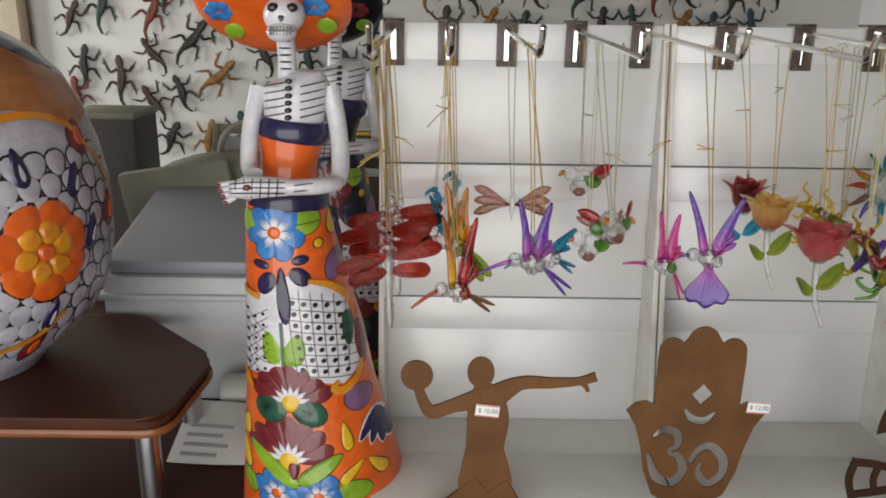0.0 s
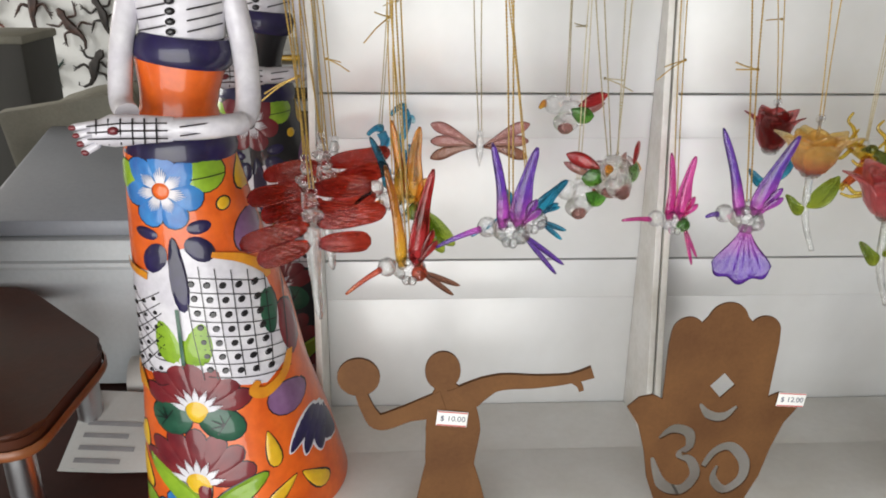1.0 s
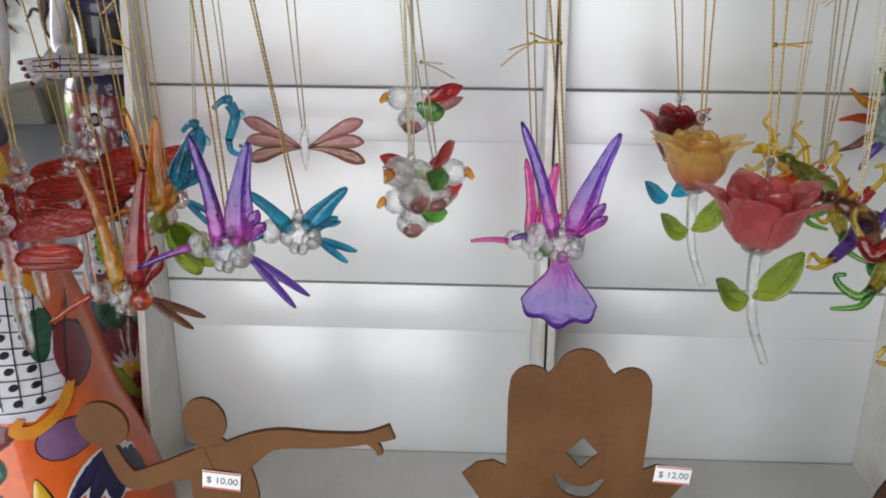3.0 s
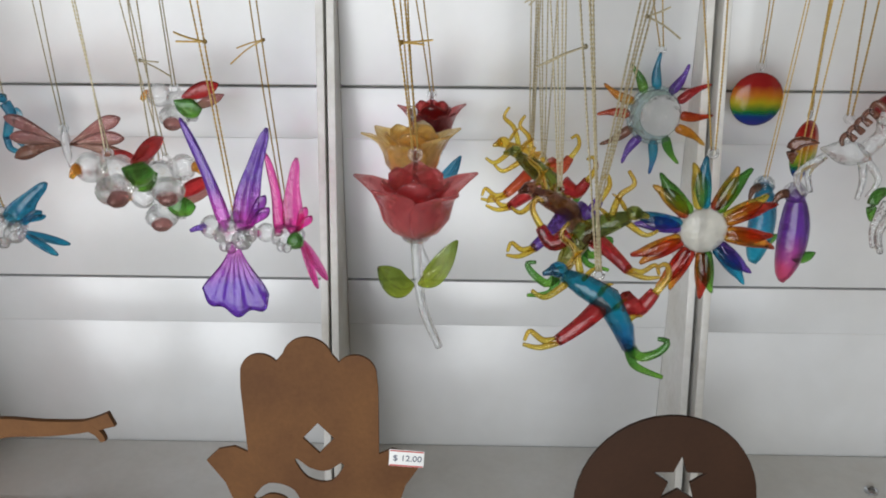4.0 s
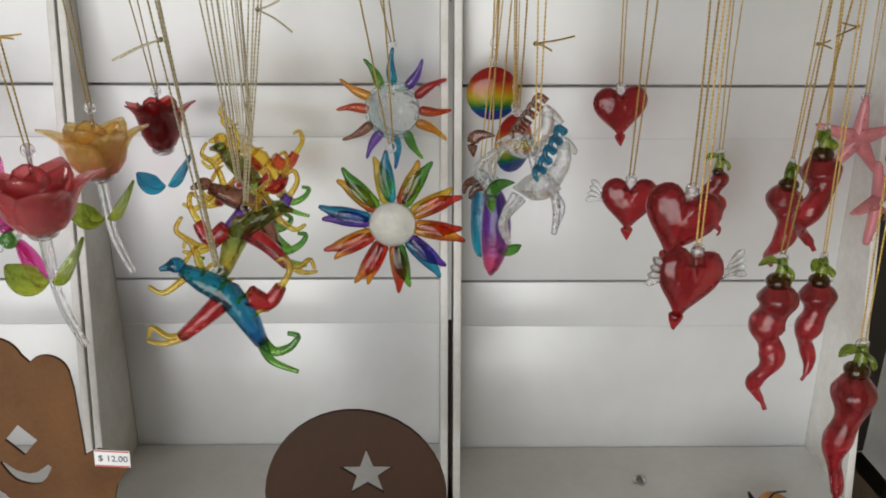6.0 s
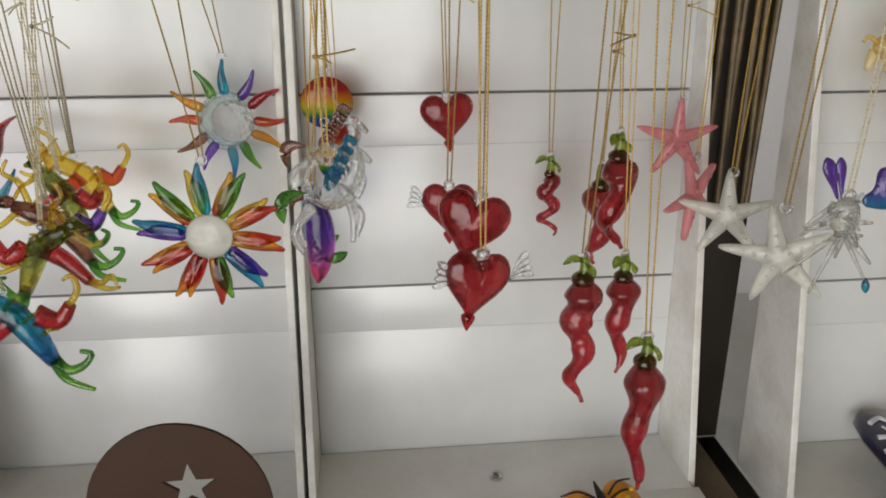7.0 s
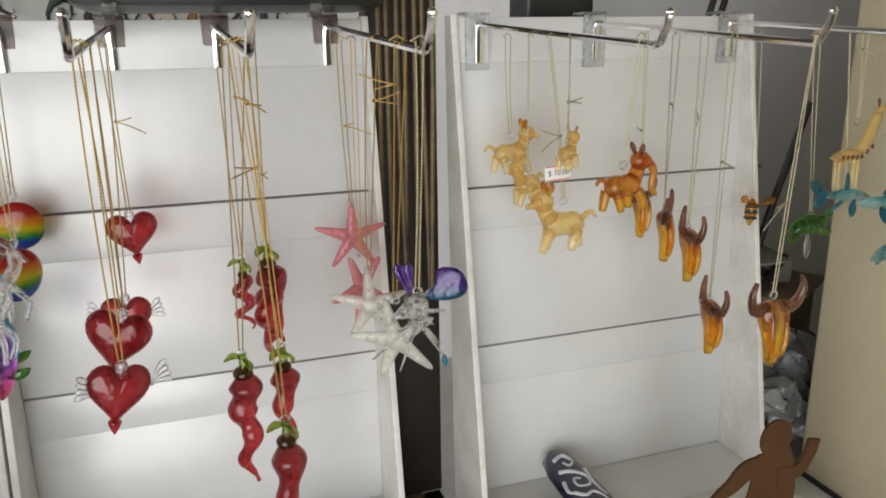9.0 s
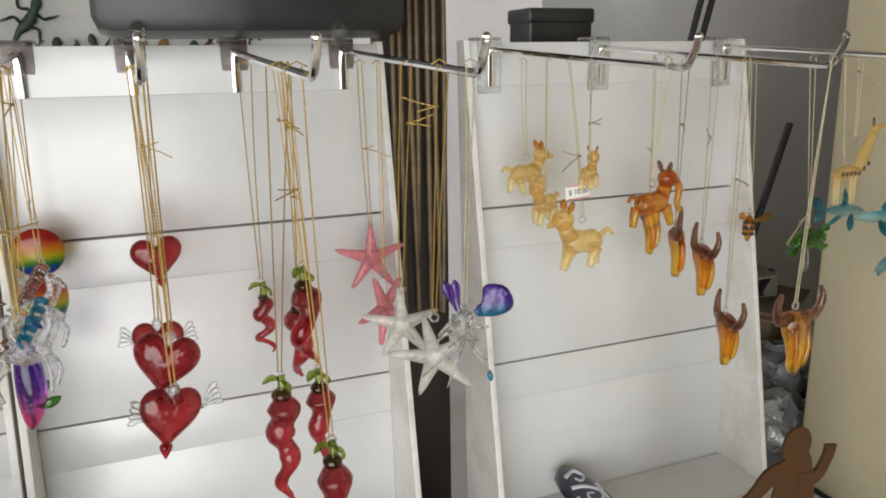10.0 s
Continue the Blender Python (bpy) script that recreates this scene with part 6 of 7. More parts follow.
            if 505 + 3 * j < x < 604 + 4 * j and z < 672:
                p.petal(*fx(x, z), 0.0029, 0.0028, 20, "black", None, 0.0018)
    for k in range(6):
        p.line([fx(434, 548 + 20 * k), fx(460, 575 + 20 * k), fx(480, 590 + 16 * k)], 0.0006, "black", 0.0016)
        p.line([fx(434, 580 + 18 * k), fx(458, 560 + 16 * k), fx(480, 545 + 14 * k)], 0.0006, "black", 0.0016)
    for i in range(3):
        for j in range(6):
            p.petal(*fx(440 + 15 * i, 556 + 19 * j + 8 * (i % 2)), 0.0018, 0.0019, 0, "black", None, 0.0018)
    # amber borders and scroll
    p.line([fx(434, 519), fx(448, 524), fx(466, 527)], 0.0060, "amber", 0.0018)
    p.line([fx(548, 497), fx(580, 508), fx(606, 530), fx(612, 545)], [0.004, 0.006, 0.006, 0.003], "amber", 0.0019)
    p.line([fx(634, 650), fx(626, 676), fx(604, 690), fx(588, 684), fx(594, 672)], [0.004, 0.007, 0.009, 0.008, 0.004], "amber", 0.0019)
    p.line([fx(432, 668), fx(438, 684), fx(440, 694)], 0.009, "amber", 0.0018)
    # navy drops under the blue flower
    p.petal(*fx(506, 522), 0.0068, 0.0290, 4, "navy", None, 0.0023, 0.25)
    p.petal(*fx(478, 502), 0.0085, 0.0125, -28, "navy", None, 0.0020)
    p.petal(*fx(535, 490), 0.0085, 0.0120, 50, "navy", None, 0.0020)
    p.petal(*fx(470, 471), 0.0085, 0.0045, -8, "navy", None, 0.0018)
    p.petal(*fx(536, 462), 0.0085, 0.0050, 8, "navy", None, 0.0018)
    # leaves
    p.petal(*fx(548, 400), 0.0125, 0.0125, 10, "green", off=0.0010)
    p.line([fx(530, 404), fx(568, 402)], 0.0007, "black", 0.0018)
    p.petal(*fx(448, 403), 0.0085, 0.0110, 0, "green", off=0.0010)
    p.flower(*fx(495, 416), 0.0275, 7, "blue", "white", "orange", 10)
    p.petal(*fx(482, 612), 0.0105, 0.0195, 12, "green", off=0.0016, point=0.35)
    p.petal(*fx(524, 612), 0.0120, 0.0195, -12, "green", off=0.0016, point=0.35)
    p.line([fx(501, 565), fx(502, 600), fx(503, 640)], 0.0028, "dkgreen", 0.0024)
    p.petal(*fx(566, 438), 0.0042, 0.0046, 0, "yellow", off=0.0012)
    # maroon half flowers
    for fpx, fpy, r in ((514, 704, 0.0400), (508, 806, 0.0430)):
        p.flower(*fx(fpx, fpy), r, 7, "maroon", "white", "yellow", 2, 0.98, 176)
    p.petal(*fx(478, 718), 0.0165, 0.0140, 20, "dkgreen", off=0.0022)
    p.petal(*fx(545, 722), 0.0185, 0.0125, -25, "dkgreen", off=0.0022)
    for gx, gy in ((474, 718), (548, 722)):
        for k in range(5):
            a = radians(60 + 45 * k)
            q = fx(gx, gy)
            p.line([q, (q[0] + 0.0105 * math.cos(a), q[1] + 0.009 * math.sin(a))], [0.0010, 0.0004], "black", 0.0030)
    p.petal(*fx(480, 820), 0.0085, 0.0310, 52, "green", off=0.0030, point=0.2)
    p.petal(*fx(562, 822), 0.0085, 0.0260, -58, "green", off=0.0030, point=0.2)
    p.petal(*fx(515, 822), 0.0052, 0.0110, 180, "maroon", off=0.0034, point=0.4)
    for fpx in (484, 558):
        p.flower(*fx(fpx, 868), 0.0235, 6, "blue", "white", "orange", 20)
    p.petal(*fx(432, 868), 0.0085, 0.0110, 20, "green", off=0.0012)
    p.petal(*fx(622, 868), 0.0180, 0.0105, -10, "green", off=0.0012)
    # yellow drops
    for q, r, t in (((608, 770), 0.0150, 12), ((618, 834), 0.0150, -50), ((664, 838), 0.0150, 42), ((428, 768), 0.0120, -12), ((425, 822), 0.0150, 8), ((588, 408), 0.0130, 10)):
        p.petal(*fx(*q), 0.0048, r, t, "yellow", off=0.0012, point=0.55)
    # blue-black fan and violet blooms at the side
    for k in range(4):
        p.petal(*fx(648 + 12 * k, 766 + 9 * k), 0.0058, 0.0150, -38 + 22 * k, "navy", "white", 0.0014, -0.35, 0.0014)
    p.petal(*fx(630, 712), 0.0150, 0.0120, -30, "violet", off=0.0012)
    p.petal(*fx(592, 478), 0.0085, 0.0150, -10, "violet", off=0.0010)
    p.petal(*fx(612, 588), 0.0065, 0.0210, 8, "dkgreen", off=0.0012)
    p.petal(*fx(634, 622), 0.0060, 0.0230, 10, "maroon", off=0.0013)
    me = mesh_of("clay_figure", bm, mats)
    ob = new("clay_figure", me)
    return tagged(ob, "glazed clay skeleton lady in an orange flowered skirt", "figurine", "clay figures")


first = figure()
first.matrix_world = Matrix.Translation((-0.134, FIG_Y + 0.004, 0)) @ Matrix.Rotation(radians(6), 4, "Z") @ Matrix.Translation((0.13, -FIG_Y, 0))
# a second, darker figure of the same mould stands behind it
second = new("clay_figure", first.data.copy())
tagged(second, "glazed clay skeleton lady with a black hat and dark skirt", "figurine", "clay figures")
second.data.materials[0] = C_BLACK
second.data.materials[3] = C_MAROON
second.matrix_world = Matrix.Translation((0.010, 0.235, 0.0)) @ Matrix.Translation((-0.12, FIG_Y, 0)) @ Matrix.Rotation(radians(14), 4, "Z") @ Matrix.Translation((0.12, -FIG_Y, 0))

# ---- the stool and the painted jar on it ----
stool = thing("small_stool", (-0.47, 0.80, DESK), "low mahogany stool with a rounded top and steel legs", "stool")
bm = B()
loop = []
corners = [(0.200, -0.122), (0.208, 0.026), (0.075, 0.158), (-0.075, 0.158), (-0.208, 0.026), (-0.200, -0.122)]
for k, q in enumerate(corners):
    before, here, after = V(corners[k - 1]), V(q), V(corners[(k + 1) % 6])
    a, b = here.lerp(before, 0.028 / (before - here).length), here.lerp(after, 0.028 / (after - here).length)
    loop += [tuple(a.lerp(here, f).lerp(here.lerp(b, f), f)) for f in (0, 0.2, 0.4, 0.6, 0.8, 1)]
for z0, z1 in ((0.112, 0.135),):
    low, top = [[bm.verts.new((x * k, y * k, z)) for x, y in loop] for z, k in ((z0, 0.985), (z1, 1.0))]
    for j in range(len(loop)):
        bm.faces.new((low[j], low[(j + 1) % len(loop)], top[(j + 1) % len(loop)], top[j]))
    bm.faces.new(low[::-1])
    bm.faces.new(top)
bmesh.ops.bevel(bm, geom=[e for e in bm.edges if abs(e.verts[0].co.z - 0.135) < 1e-4 and abs(e.verts[1].co.z - 0.135) < 1e-4], offset=0.004, segments=3, affect="EDGES")
part("seat", bm, MAHOGANY, stool)
bm = B()
pts = [(x * 1.002, y * 1.003, 0.118) for x, y in loop]
sweep(bm, pts + pts[:1], [0.0045] * (len(pts) + 1), [0.002] * (len(pts) + 1), (0, 0, 1), 6)
part("edge_band", bm, OAKEDGE, stool, "worn orange-brown edge band")
for lx in (-0.16, 0.16):
    for ly in (-0.07, 0.07):
        part("leg", sweep(B(), [(lx, ly, 0), (lx, ly, 0.06), (lx, ly, 0.112)], [0.0125] * 3, None, (1, 0, 0), 16), STEEL, stool, "round steel leg")

JAR = (-0.530, 0.800)
JAR_P = ((1.071, 0.052), (1.085, 0.060), (1.110, 0.083), (1.135, 0.100), (1.165, 0.1115), (1.200, 0.1165), (1.236, 0.118), (1.270, 0.117), (1.307, 0.112), (1.344, 0.103), (1.374, 0.091), (1.398, 0.074), (1.416, 0.052), (1.426, 0.034), (1.430, 0.020))
JAR_P = tuple((1.070 + (z - 1.070) * 1.06, r * 1.40) for z, r in JAR_P)
AIM = math.atan2(-JAR[1], -JAR[0])


def jar_wall(u, z, off=0.0):
    r = float(np.interp(z, [q[0] for q in JAR_P], [q[1] for q in JAR_P])) + off
    a = AIM + u / 0.165
    return V((r * math.cos(a), r * math.sin(a), z - 1.07))


def jx(px, py):
    return 0.165 * math.asin(max(-0.99, min(0.99, (px + 67) / 285))), 1.258 + (385 - py) * 0.00063


jar = thing("painted_jar", (JAR[0], JAR[1], 1.07), "round glazed clay jar painted with flowers and scales", "jar")
part("body", lathe(B(), [(r, z - 1.07) for z, r in JAR_P], (0, 0, 0), 64), C_LILAC, jar)
names = ("orange", "white", "navy", "amber", "black", "maroon", "terra", "lilac")
bm = B()
p = Painter(bm, jar_wall, {k: i for i, k in enumerate(names)})
for row in range(10):
    for k in range(-6, 9):
        px, py = 0 + 36 * k + 18 * (row % 2), 300 + 33 * row
        if -150 < px < 215 and not (py < 260 + max(0, px - 60) * 0.3):
            p.petal(*jx(px, py), 0.0118, 0.0125, 180, "lilac", "black", 0.0008 + 0.00006 * (10 - row), 0.25, 0.0021)
p.patch([jx(*q) for q in ((-60, 112), (60, 105), (150, 130), (205, 180), (208, 240), (170, 252), (120, 232), (60, 215), (-40, 220))], "terra", 0.0022)
p.line([jx(-30, 234), jx(30, 226), jx(95, 226), jx(150, 248), jx(170, 288), jx(190, 330), jx(195, 390)], [0.006, 0.008, 0.007, 0.007, 0.006, 0.005, 0.004], "amber", 0.0030)
for q, t in (((45, 300), 8), ((130, 330), -25), ((75, 545), -12), ((-30, 300), -5), ((148, 420), -20)):
    p.petal(*jx(*q), 0.0085, 0.0200, t, "navy", None, 0.0030, 0.4)
    p.petal(*jx(q[0] + 2, q[1] + 6), 0.0030, 0.0110, t, "lilac", None, 0.0036, 0.4)
for q in ((160, 265), (12, 195), (190, 400), (60, 605)):
    p.petal(*jx(*q), 0.0150, 0.0215, -20, "maroon", "black", 0.0028, 0.2)
    p.petal(*jx(*q), 0.0085, 0.0130, -20, "orange", "white", 0.0036, 0.2, 0.0014)
cx, cz = jx(64, 432)
for k in range(7):
    a = 360 * (k + 0.3) / 7
    p.petal(cx + 0.036 * math.cos(radians(a)), cz + 0.036 * math.sin(radians(a)), 0.0195, 0.0165, a - 90, "orange", "black", 0.0030 + 0.0001 * k, -0.2, 0.0020)
for k in range(6):
    a = 360 * (k + 0.2) / 6
    p.petal(cx + 0.0205 * math.cos(radians(a)), cz + 0.0205 * math.sin(radians(a)), 0.0120, 0.0135, a - 90, "amber", "black", 0.0044 + 0.0001 * k, -0.2, 0.0020)
p.petal(cx, cz, 0.0092, 0.0092, 0, "orange", "black", 0.0058)
p.line([jx(-20, 595), jx(40, 585), jx(80, 560), jx(100, 545)], [0.006, 0.008, 0.007, 0.004], "amber", 0.0030)
p.patch([jx(*q) for q in ((10, 72), (100, 78), (176, 120), (196, 165), (165, 152), (90, 112), (10, 100))], "navy", 0.0026)
tagged(part("painted_decoration", bm, (C_ORANGE, C_WHITE, C_NAVY, C_AMBER, C_BLACK, C_MAROON, C_TERRA, C_LILAC), jar), "hand-painted flowers, scales and scrolls", kind="stuff")

# ---- stored things behind the figure ----
crate = thing("plastic_crate", (-0.31, 1.08, DESK), "pale blue-grey plastic crate with a slanted lid", "crate")
part("body", block(B(), (-0.145, -0.11, 0), (0.15, 0.12, 0.185), 0.012), GREYLID, crate)
part("rib", block(B(), (-0.150, -0.117, 0.150), (0.155, 0.127, 0.160), 0.004), GREYLID, crate)
bm = block(B(), (-0.14, -0.105, 0.185), (0.15, 0.12, 0.205), 0.006)
for v in bm.verts:
    if v.co.y > 0:
        v.co.z += 0.075 - 0.12 * max(0.0, v.co.x) - 0.3 * max(0.0, -0.06 - v.co.x)
part("lid", bm, GREYBIN, crate, "dull blue slanted lid")
cover = thing("canvas_bag", (-0.34, 1.28, DESK), "slumped grey-green canvas bag behind the crate", "bag")
bm = puffed(B(), [(0.17 * math.cos(t) * (1 + 0.12 * math.sin(3 * t)), 0.165 + 0.155 * math.sin(t) * (1 + 0.10 * math.cos(2 * t))) for t in (2 * math.pi * i / 28 for i in range(28))], 0.07)
part("body", bm, KHAKI, cover)
part("flap", block(B(), (-0.13, -0.085, 0.19), (0.05, -0.06, 0.30), 0.008, Matrix.Rotation(radians(-9), 4, "Y")), KHAKI, cover)
part("handle", ring(B(), (0.02, 0, 0.30), 0.05, 0.006, 1, 20, 0.5), KHAKI, cover)
stand = thing("back_bench", (-0.4, 1.47, 0), "plain dark bench standing behind the table", "bench")
part("bench_top", block(B(), (-0.5, -0.23, DESK - 0.03), (0.9, 0.25, DESK - 0.001), 0.003), TABLE, stand)
for lx in (-0.46, 0.86):
    part("leg", block(B(), (lx - 0.025, -0.2, 0), (lx + 0.025, 0.2, DESK - 0.03), 0.003), TABLE, stand)
panel = thing("picture_frame", (-0.36, 1.36, DESK + 0.0), "grey framed board leaning behind the bag", "frame")
m = Matrix.Rotation(radians(-5), 4, "X") @ Matrix.Rotation(radians(5), 4, "Y")
part("sheet", block(B(), (-0.07, 0.0, 0.02), (0.07, 0.006, 0.31), 0.001, m), GREYLID, panel)
for lo, hi in (((-0.08, -0.004, 0), (-0.068, 0.012, 0.33)), ((0.068, -0.004, 0), (0.08, 0.012, 0.33)), ((-0.068, -0.004, 0.315), (0.068, 0.012, 0.33)), ((-0.068, -0.004, 0.0), (0.068, 0.012, 0.02))):
    part("frame_bar", block(B(), lo, hi, 0.002, m), KHAKI, panel)
speaker = thing("dark_case", (-0.62, 1.45, DESK), "tall dark grey case standing by the wall", "case")
part("body", block(B(), (-0.06, -0.06, 0), (0.065, 0.06, 0.345), 0.008), surface("dark_grey_case", (0.07, 0.068, 0.06), 0.6, vary=0.2), speaker)
part("rim", block(B(), (-0.063, -0.063, 0.338), (0.068, 0.063, 0.351), 0.004), KHAKI, speaker)
papers = thing("paper_pad", (-0.275, 0.845, DESK), "curled printed paper pad lying on the dark table", "papers")
for k, (x0, x1, t, tilt) in enumerate(((-0.05, 0.08, 0.0, 24), (-0.045, 0.085, 0.006, 24))):
    part("sheet", block(B(), (x0, -0.03, 0.012 + t), (x1, 0.06, 0.0135 + t), 0.0004, Matrix.Rotation(radians(tilt), 4, "X") @ Matrix.Rotation(radians(-4), 4, "Z")), PAPER, papers)
bm = B()
for k in range(4):
    block(bm, (-0.035, -0.024 + 0.014 * k, 0.0198), (-0.035 + 0.045 + 0.01 * (k % 2), -0.019 + 0.014 * k, 0.0202), 0, Matrix.Rotation(radians(24), 4, "X") @ Matrix.Rotation(radians(-4), 4, "Z"))
part("print", bm, INK, papers, "rows of grey print")
roll = thing("paper_roll", (-0.235, 0.93, DESK + 0.030), "rolled white paper lying behind the figure", "paper roll")
part("roll", sweep(B(), [(-0.05, 0, 0), (0.0, 0.004, 0.002), (0.07, 0.006, 0.0)], [0.030, 0.030, 0.029], None, (0, 0, 1), 18), PAPER, roll)
part("loose_end", block(B(), (-0.05, -0.06, -0.029), (0.07, 0.0, -0.0275), 0.0004), PAPER, roll)
carton = thing("brown_carton", (-0.105, 1.25, DESK), "brown cardboard carton standing behind the figure", "carton")
part("body", block(B(), (-0.075, -0.08, 0), (0.07, 0.08, 0.28), 0.003), CARD, carton)
part("flap", block(B(), (-0.075, -0.082, 0.20), (0.07, -0.0805, 0.28), 0.0005, Matrix.Rotation(radians(4), 4, "X")), CARD, carton)
for k, (z, m, x) in enumerate(((0.281, PAPER, 0.0), (0.297, CARD_DARK, -0.01), (0.311, PAPER, 0.006), (0.327, GREYLID, -0.004), (0.345, C_YELLOW, 0.004), (0.352, PAPER, 0.0))):
    solid("magazine", block(B(), (-0.07 + x, -0.07, 0), (0.065 + x, 0.08, 0.006 if k > 3 else 0.0135), 0.002), m, "flat bundle of printed magazines stacked on the carton", "magazine", "stacked magazines", at=(-0.105, 1.25, DESK + z))

# ---- wall geckos ----
GECKO = [surface("painted_tin_" + n, c, 0.4, 0.3, vary=0.4, scale=60, fine=300, second=s) for n, c, s in (
    ("brown", (0.10, 0.045, 0.03), (0.03, 0.02, 0.018)), ("green", (0.03, 0.08, 0.045), (0.015, 0.03, 0.03)), ("red", (0.28, 0.06, 0.035), (0.12, 0.03, 0.02)), ("teal", (0.03, 0.09, 0.11), (0.02, 0.035, 0.05)), ("dark", (0.045, 0.035, 0.03), (0.02, 0.018, 0.016)), ("ochre", (0.42, 0.22, 0.05), (0.2, 0.09, 0.03)))]


def gecko(at, size, turn, mat, label):
    bm = B()
    s = size
    spine = [(0, 0, 0.62), (0.0, 0, 0.50), (0.02, 0, 0.36), (0.03, 0, 0.18), (0.0, 0, 0.0), (-0.03, 0, -0.14), (-0.02, 0, -0.30), (0.06, 0, -0.44), (0.15, 0, -0.46), (0.17, 0, -0.38)]
    sweep(bm, [V(q) * s for q in spine], [s * w for w in (0.035, 0.085, 0.06, 0.095, 0.085, 0.05, 0.036, 0.026, 0.018, 0.010)], [s * w for w in (0.03, 0.05, 0.045, 0.06, 0.055, 0.04, 0.03, 0.022, 0.015, 0.01)], (1, 0, 0), 8)
    for sx, z, dz in ((-1, 0.34, 0.16), (1, 0.34, 0.10), (-1, 0.03, -0.12), (1, 0.03, -0.15)):
        foot = V((sx * 0.27, 0, z + dz * 0.6))
        curl(bm, [V((sx * 0.05, 0, z)) * s, V((sx * 0.19, 0, z - dz * 0.4)) * s, foot * s], 0.034 * s, 0.024 * s, 6, 6)
        for k in (-1, 0, 1):
            sweep(bm, [foot * s, (foot + V((sx * 0.06 + 0.02 * k, 0, 0.06 * k + dz * 0.4))) * s], [0.016 * s, 0.010 * s], None, (0, 1, 0), 5)
    ob = new("wall_gecko", mesh_of("wall_gecko", bm, mat))
    ob.location = at
    ob.rotation_euler = (0, radians(turn), 0)
    return tagged(ob, label, "gecko ornament", "tin geckos on the wall")


WALL_Y = 2.485
rnd = random.Random(11)
makers = []
for k, (m, col) in enumerate(zip(GECKO, ("brown", "green", "red", "teal", "black", "ochre"))):
    makers.append(gecko((-1.02, WALL_Y, 1.23), 0.155, 10 * k, m, "%s painted tin gecko hung on the white wall" % col))
spots = [(-1.02, 1.24), (-1.06, 1.47), (-0.91, 1.45), (-0.84, 1.53), (-0.80, 1.37), (-0.73, 1.26)]
for ob, (x, z) in zip(makers, spots):
    ob.location = (x, WALL_Y, z)
for col in range(19):
    for row in range(6):
        x = -1.16 + 0.118 * col + 0.04 * (row % 2) + rnd.uniform(-0.022, 0.022)
        z = 1.66 - 0.118 * row + rnd.uniform(-0.022, 0.022)
        if min((x - a) ** 2 + (z - b) ** 2 for a, b in spots) < 0.009 or rnd.random() < 0.08 or (x > -0.45 and z < 1.25):
            continue
        ob = copy_thing(makers[rnd.choice((0, 0, 1, 1, 2, 3, 4, 4, 5))], Matrix.Translation((x, WALL_Y, z)) @ Matrix.Rotation(radians(rnd.uniform(-40, 40)), 4, "Y") @ Matrix.Diagonal((rnd.choice((-1, 1)) * rnd.uniform(0.85, 1.1), 1, rnd.uniform(0.7, 0.95), 1)))
poster = thing("animal_picture", (-1.42, 2.47, 1.0), "cream wall panel with small brown painted animals", "panel")
part("sheet", block(B(), (-0.32, 0, 0), (0.13, 0.025, 0.9), 0.004), surface("cream_board", (0.62, 0.55, 0.42), 0.6, vary=0.15), poster)
part("edge_strip", block(B(), (0.115, -0.012, 0), (0.145, -0.001, 0.9), 0.002), CARD, poster)
for x, z in ((0.02, 0.52), (-0.1, 0.5), (0.03, 0.36)):
    part("painted_animal", puffed(B(), [(x + 0.055 * math.cos(t), z + 0.03 * math.sin(t) + 0.012 * math.sin(3 * t)) for t in (2 * math.pi * i / 18 for i in range(18))], 0.006), CARD, poster)

# ---- what stands between and beyond the boxes ----
post = thing("dark_post", (0.899, 0.885, DESK), "dark wooden post in the gap between two boxes", "post")
part("post", block(B(), (-0.032, 0, 0), (0.036, 0.03, 0.80), 0.003), DARKSTICK, post)
part("base_block", block(B(), (-0.03, -0.10, 0), (0.034, 0.0, 0.012), 0.002), CARD, post)
for k in range(7):
    x = 0.874 + 0.0085 * k
    c = thing("cane", (x, 0.868 + 0.004 * (k % 2), DESK + 0.25), "thin brown cane leaning in the gap", "cane", "bundle of canes")
    part("stick", sweep(B(), [(0.004 * (k % 3 - 1), 0, 0), (0, 0, 0.2), (0, 0.001, 0.45)], [0.0024, 0.0027, 0.0024], None, (1, 0, 0), 8), BAMBOO, c)
player = thing("black_speaker", (0.745, 0.835, TOP + 0.004), "black rounded speaker lying along the box rim", "speaker")
part("body", block(B(), (-0.118, -0.035, 0.0), (0.122, 0.06, 0.10), 0.014), BLACK, player)
for k in range(5):
    part("grille_bar", block(B(), (-0.030, -0.0375, 0.034 + 0.005 * k), (0.02 + 0.004 * k, -0.0355, 0.036 + 0.005 * k)), GREYBIN, player)
for x in (-0.088, 0.062):
    part("foot", ball(B(), (x, -0.036, 0.002), (0.006, 0.006, 0.009), 10), G_CLEAR, player, "clear plastic foot")
box = thing("dark_box", (1.085, 0.93, TOP - 0.01), "small dark grey box behind the box rim", "box")
part("body", block(B(), (-0.035, 0, 0), (0.042, 0.05, 0.045), 0.003), BLACK, box)
part("lid", block(B(), (-0.037, -0.002, 0.030), (0.044, 0.052, 0.046), 0.003), BLACK, box)
part("stand", block(B(), (-0.03, 0.005, -0.505), (0.03, 0.045, 0.0), 0.002), SHELF, box)

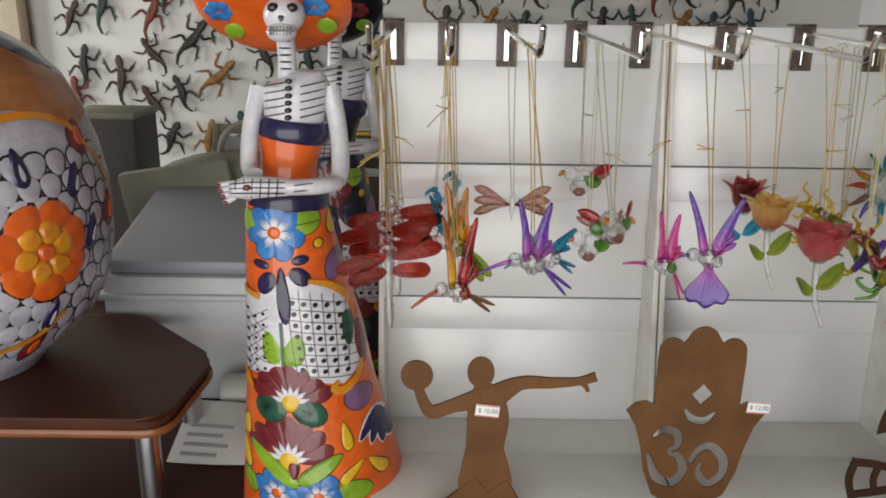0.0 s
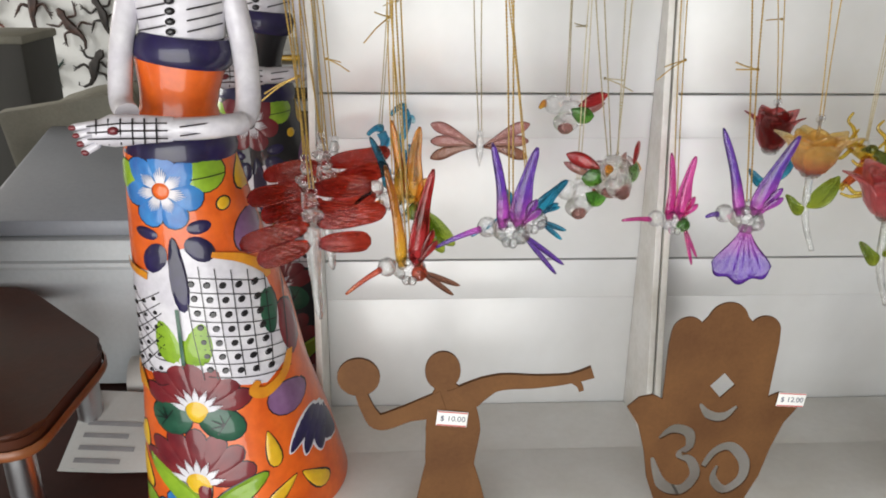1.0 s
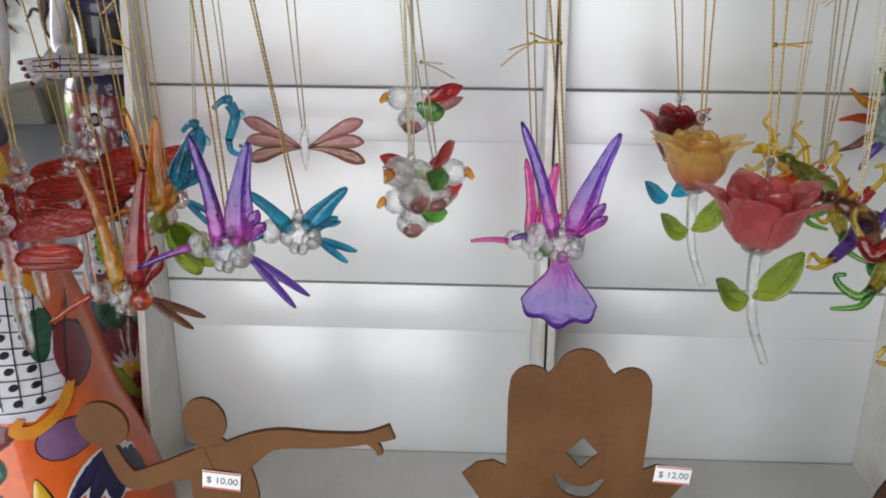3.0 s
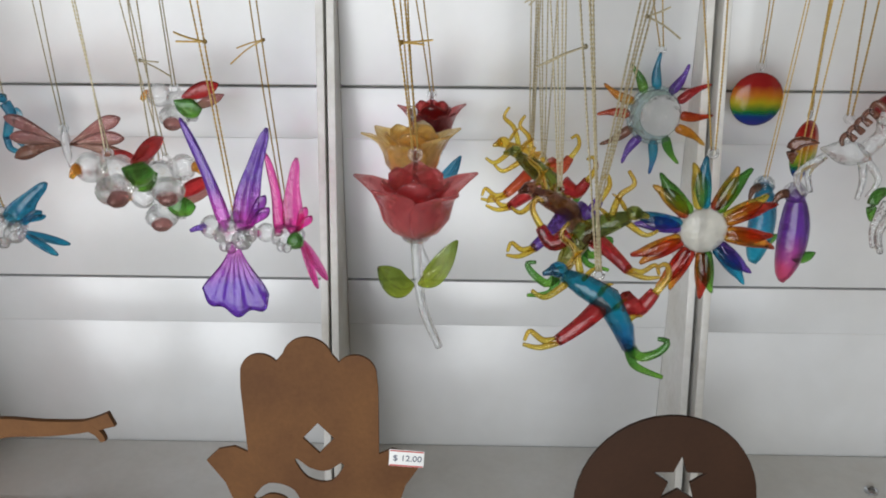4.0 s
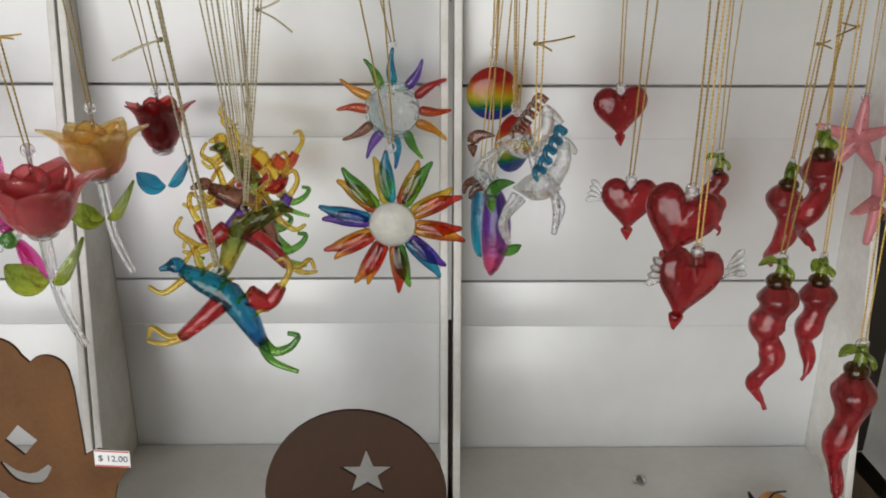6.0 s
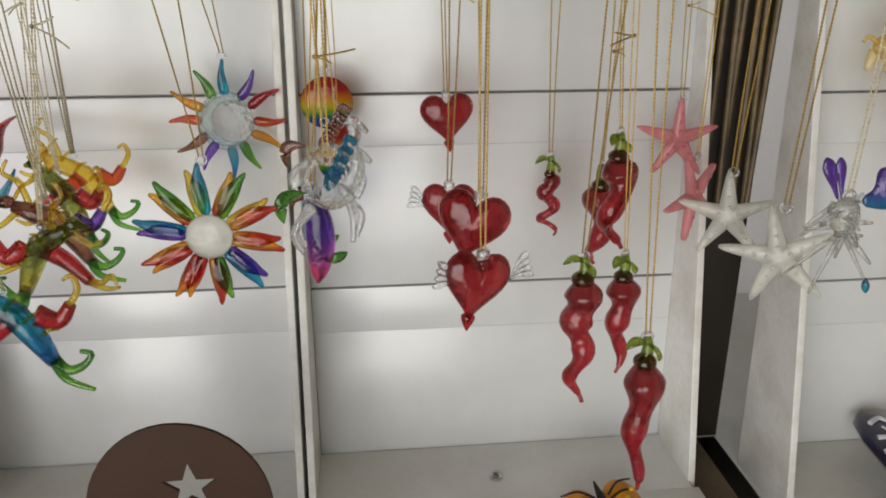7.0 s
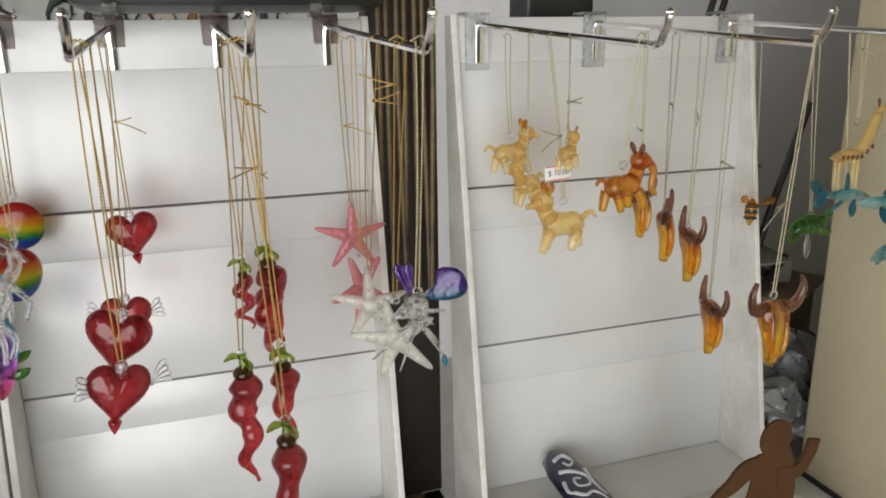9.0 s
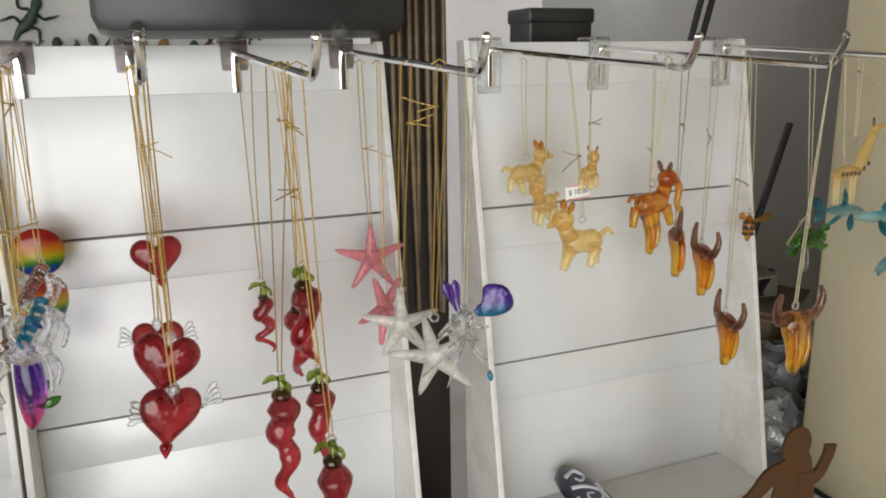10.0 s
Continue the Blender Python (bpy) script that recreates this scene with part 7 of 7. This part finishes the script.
cabinet = thing("cream_cabinet", (1.62, 0.47, 0), "cream painted metal cabinet standing beside the shelf", "cabinet")
part("body", block(B(), (-0.29, -0.40, 0), (0.3, 0.31, 2.0), 0.006), BEIGE, cabinet)
part("seam_strip", block(B(), (-0.294, -0.40, DESK + 0.006), (-0.2905, 0.31, DESK + 0.017)), BLACK, cabinet, "dark seam along the shelf")
for k, (x, y, z, sx, sy, sz, t, m) in enumerate(((1.33, 1.05, 0.0, 0.13, 0.12, 0.09, 10, CARD), (1.36, 1.08, 0.092, 0.12, 0.11, 0.10, -14, KHAKI), (1.33, 1.12, 0.194, 0.11, 0.10, 0.10, 24, KHAKI), (1.42, 0.98, 0.0, 0.07, 0.06, 0.16, 30, CARD))):
    c = thing("old_carton", (x, y, DESK + 0.014 + z), "squashed brown carton piled beside the cabinet", "carton", "piled cartons")
    part("body", block(B(), (-sx, -sy, 0), (sx, sy, sz), 0.004), m, c)
    part("flap", block(B(), (-sx, -sy * 1.3, sz - 0.002), (sx * 0.9, -sy * 0.4, sz + 0.001), 0.0005, Matrix.Rotation(radians(-5), 4, "Y")), m, c)
    c.rotation_euler = (0, 0, radians(t))
rnd = random.Random(3)
wrap = thing("cellophane_heap", (1.335, 0.86, DESK + 0.013), "crumpled cellophane and brown paper heaped beside the shelf", "wrapping")
for k in range(7):
    bm = ball(B(), (rnd.uniform(-0.05, 0.06), rnd.uniform(-0.05, 0.06), 0.02 + 0.014 * k), (0.048, 0.042, 0.022), 26)
    for v in bm.verts:
        q = v.co * 70 + V((9 * k, 0, 0))
        v.co += 0.022 * V((noise.noise(q), noise.noise(q + V((5, 0, 0))), noise.noise(q + V((0, 7, 0)))))
        v.co.z = max(0.0, v.co.z)
    part("crumple", bm, (FOIL, CARD_DARK, FOIL, KHAKI)[k % 4], wrap)
for pts in ([(1.52, 1.15, 1.75), (1.43, 1.12, 1.50), (1.36, 1.10, 1.30), (1.30, 1.12, 1.16)], [(1.54, 1.15, 1.75), (1.45, 1.12, 1.50), (1.375, 1.10, 1.30), (1.33, 1.12, 1.16)], [(1.50, 1.0, 1.34), (1.45, 0.99, 1.22), (1.40, 0.98, 1.10), (1.36, 1.0, 1.04)], [(1.30, 0.93, 1.10), (1.35, 0.93, 1.14), (1.42, 0.95, 1.12), (1.47, 0.98, 1.06)], [(1.29, 0.92, 1.06), (1.36, 0.92, 1.10), (1.43, 0.94, 1.15)]):
    solid("cable", curl(B(), pts, 0.005, 0.005, 8, 20), CABLE, "black cable hanging loose by the grey wall", "cable", "loose cables")
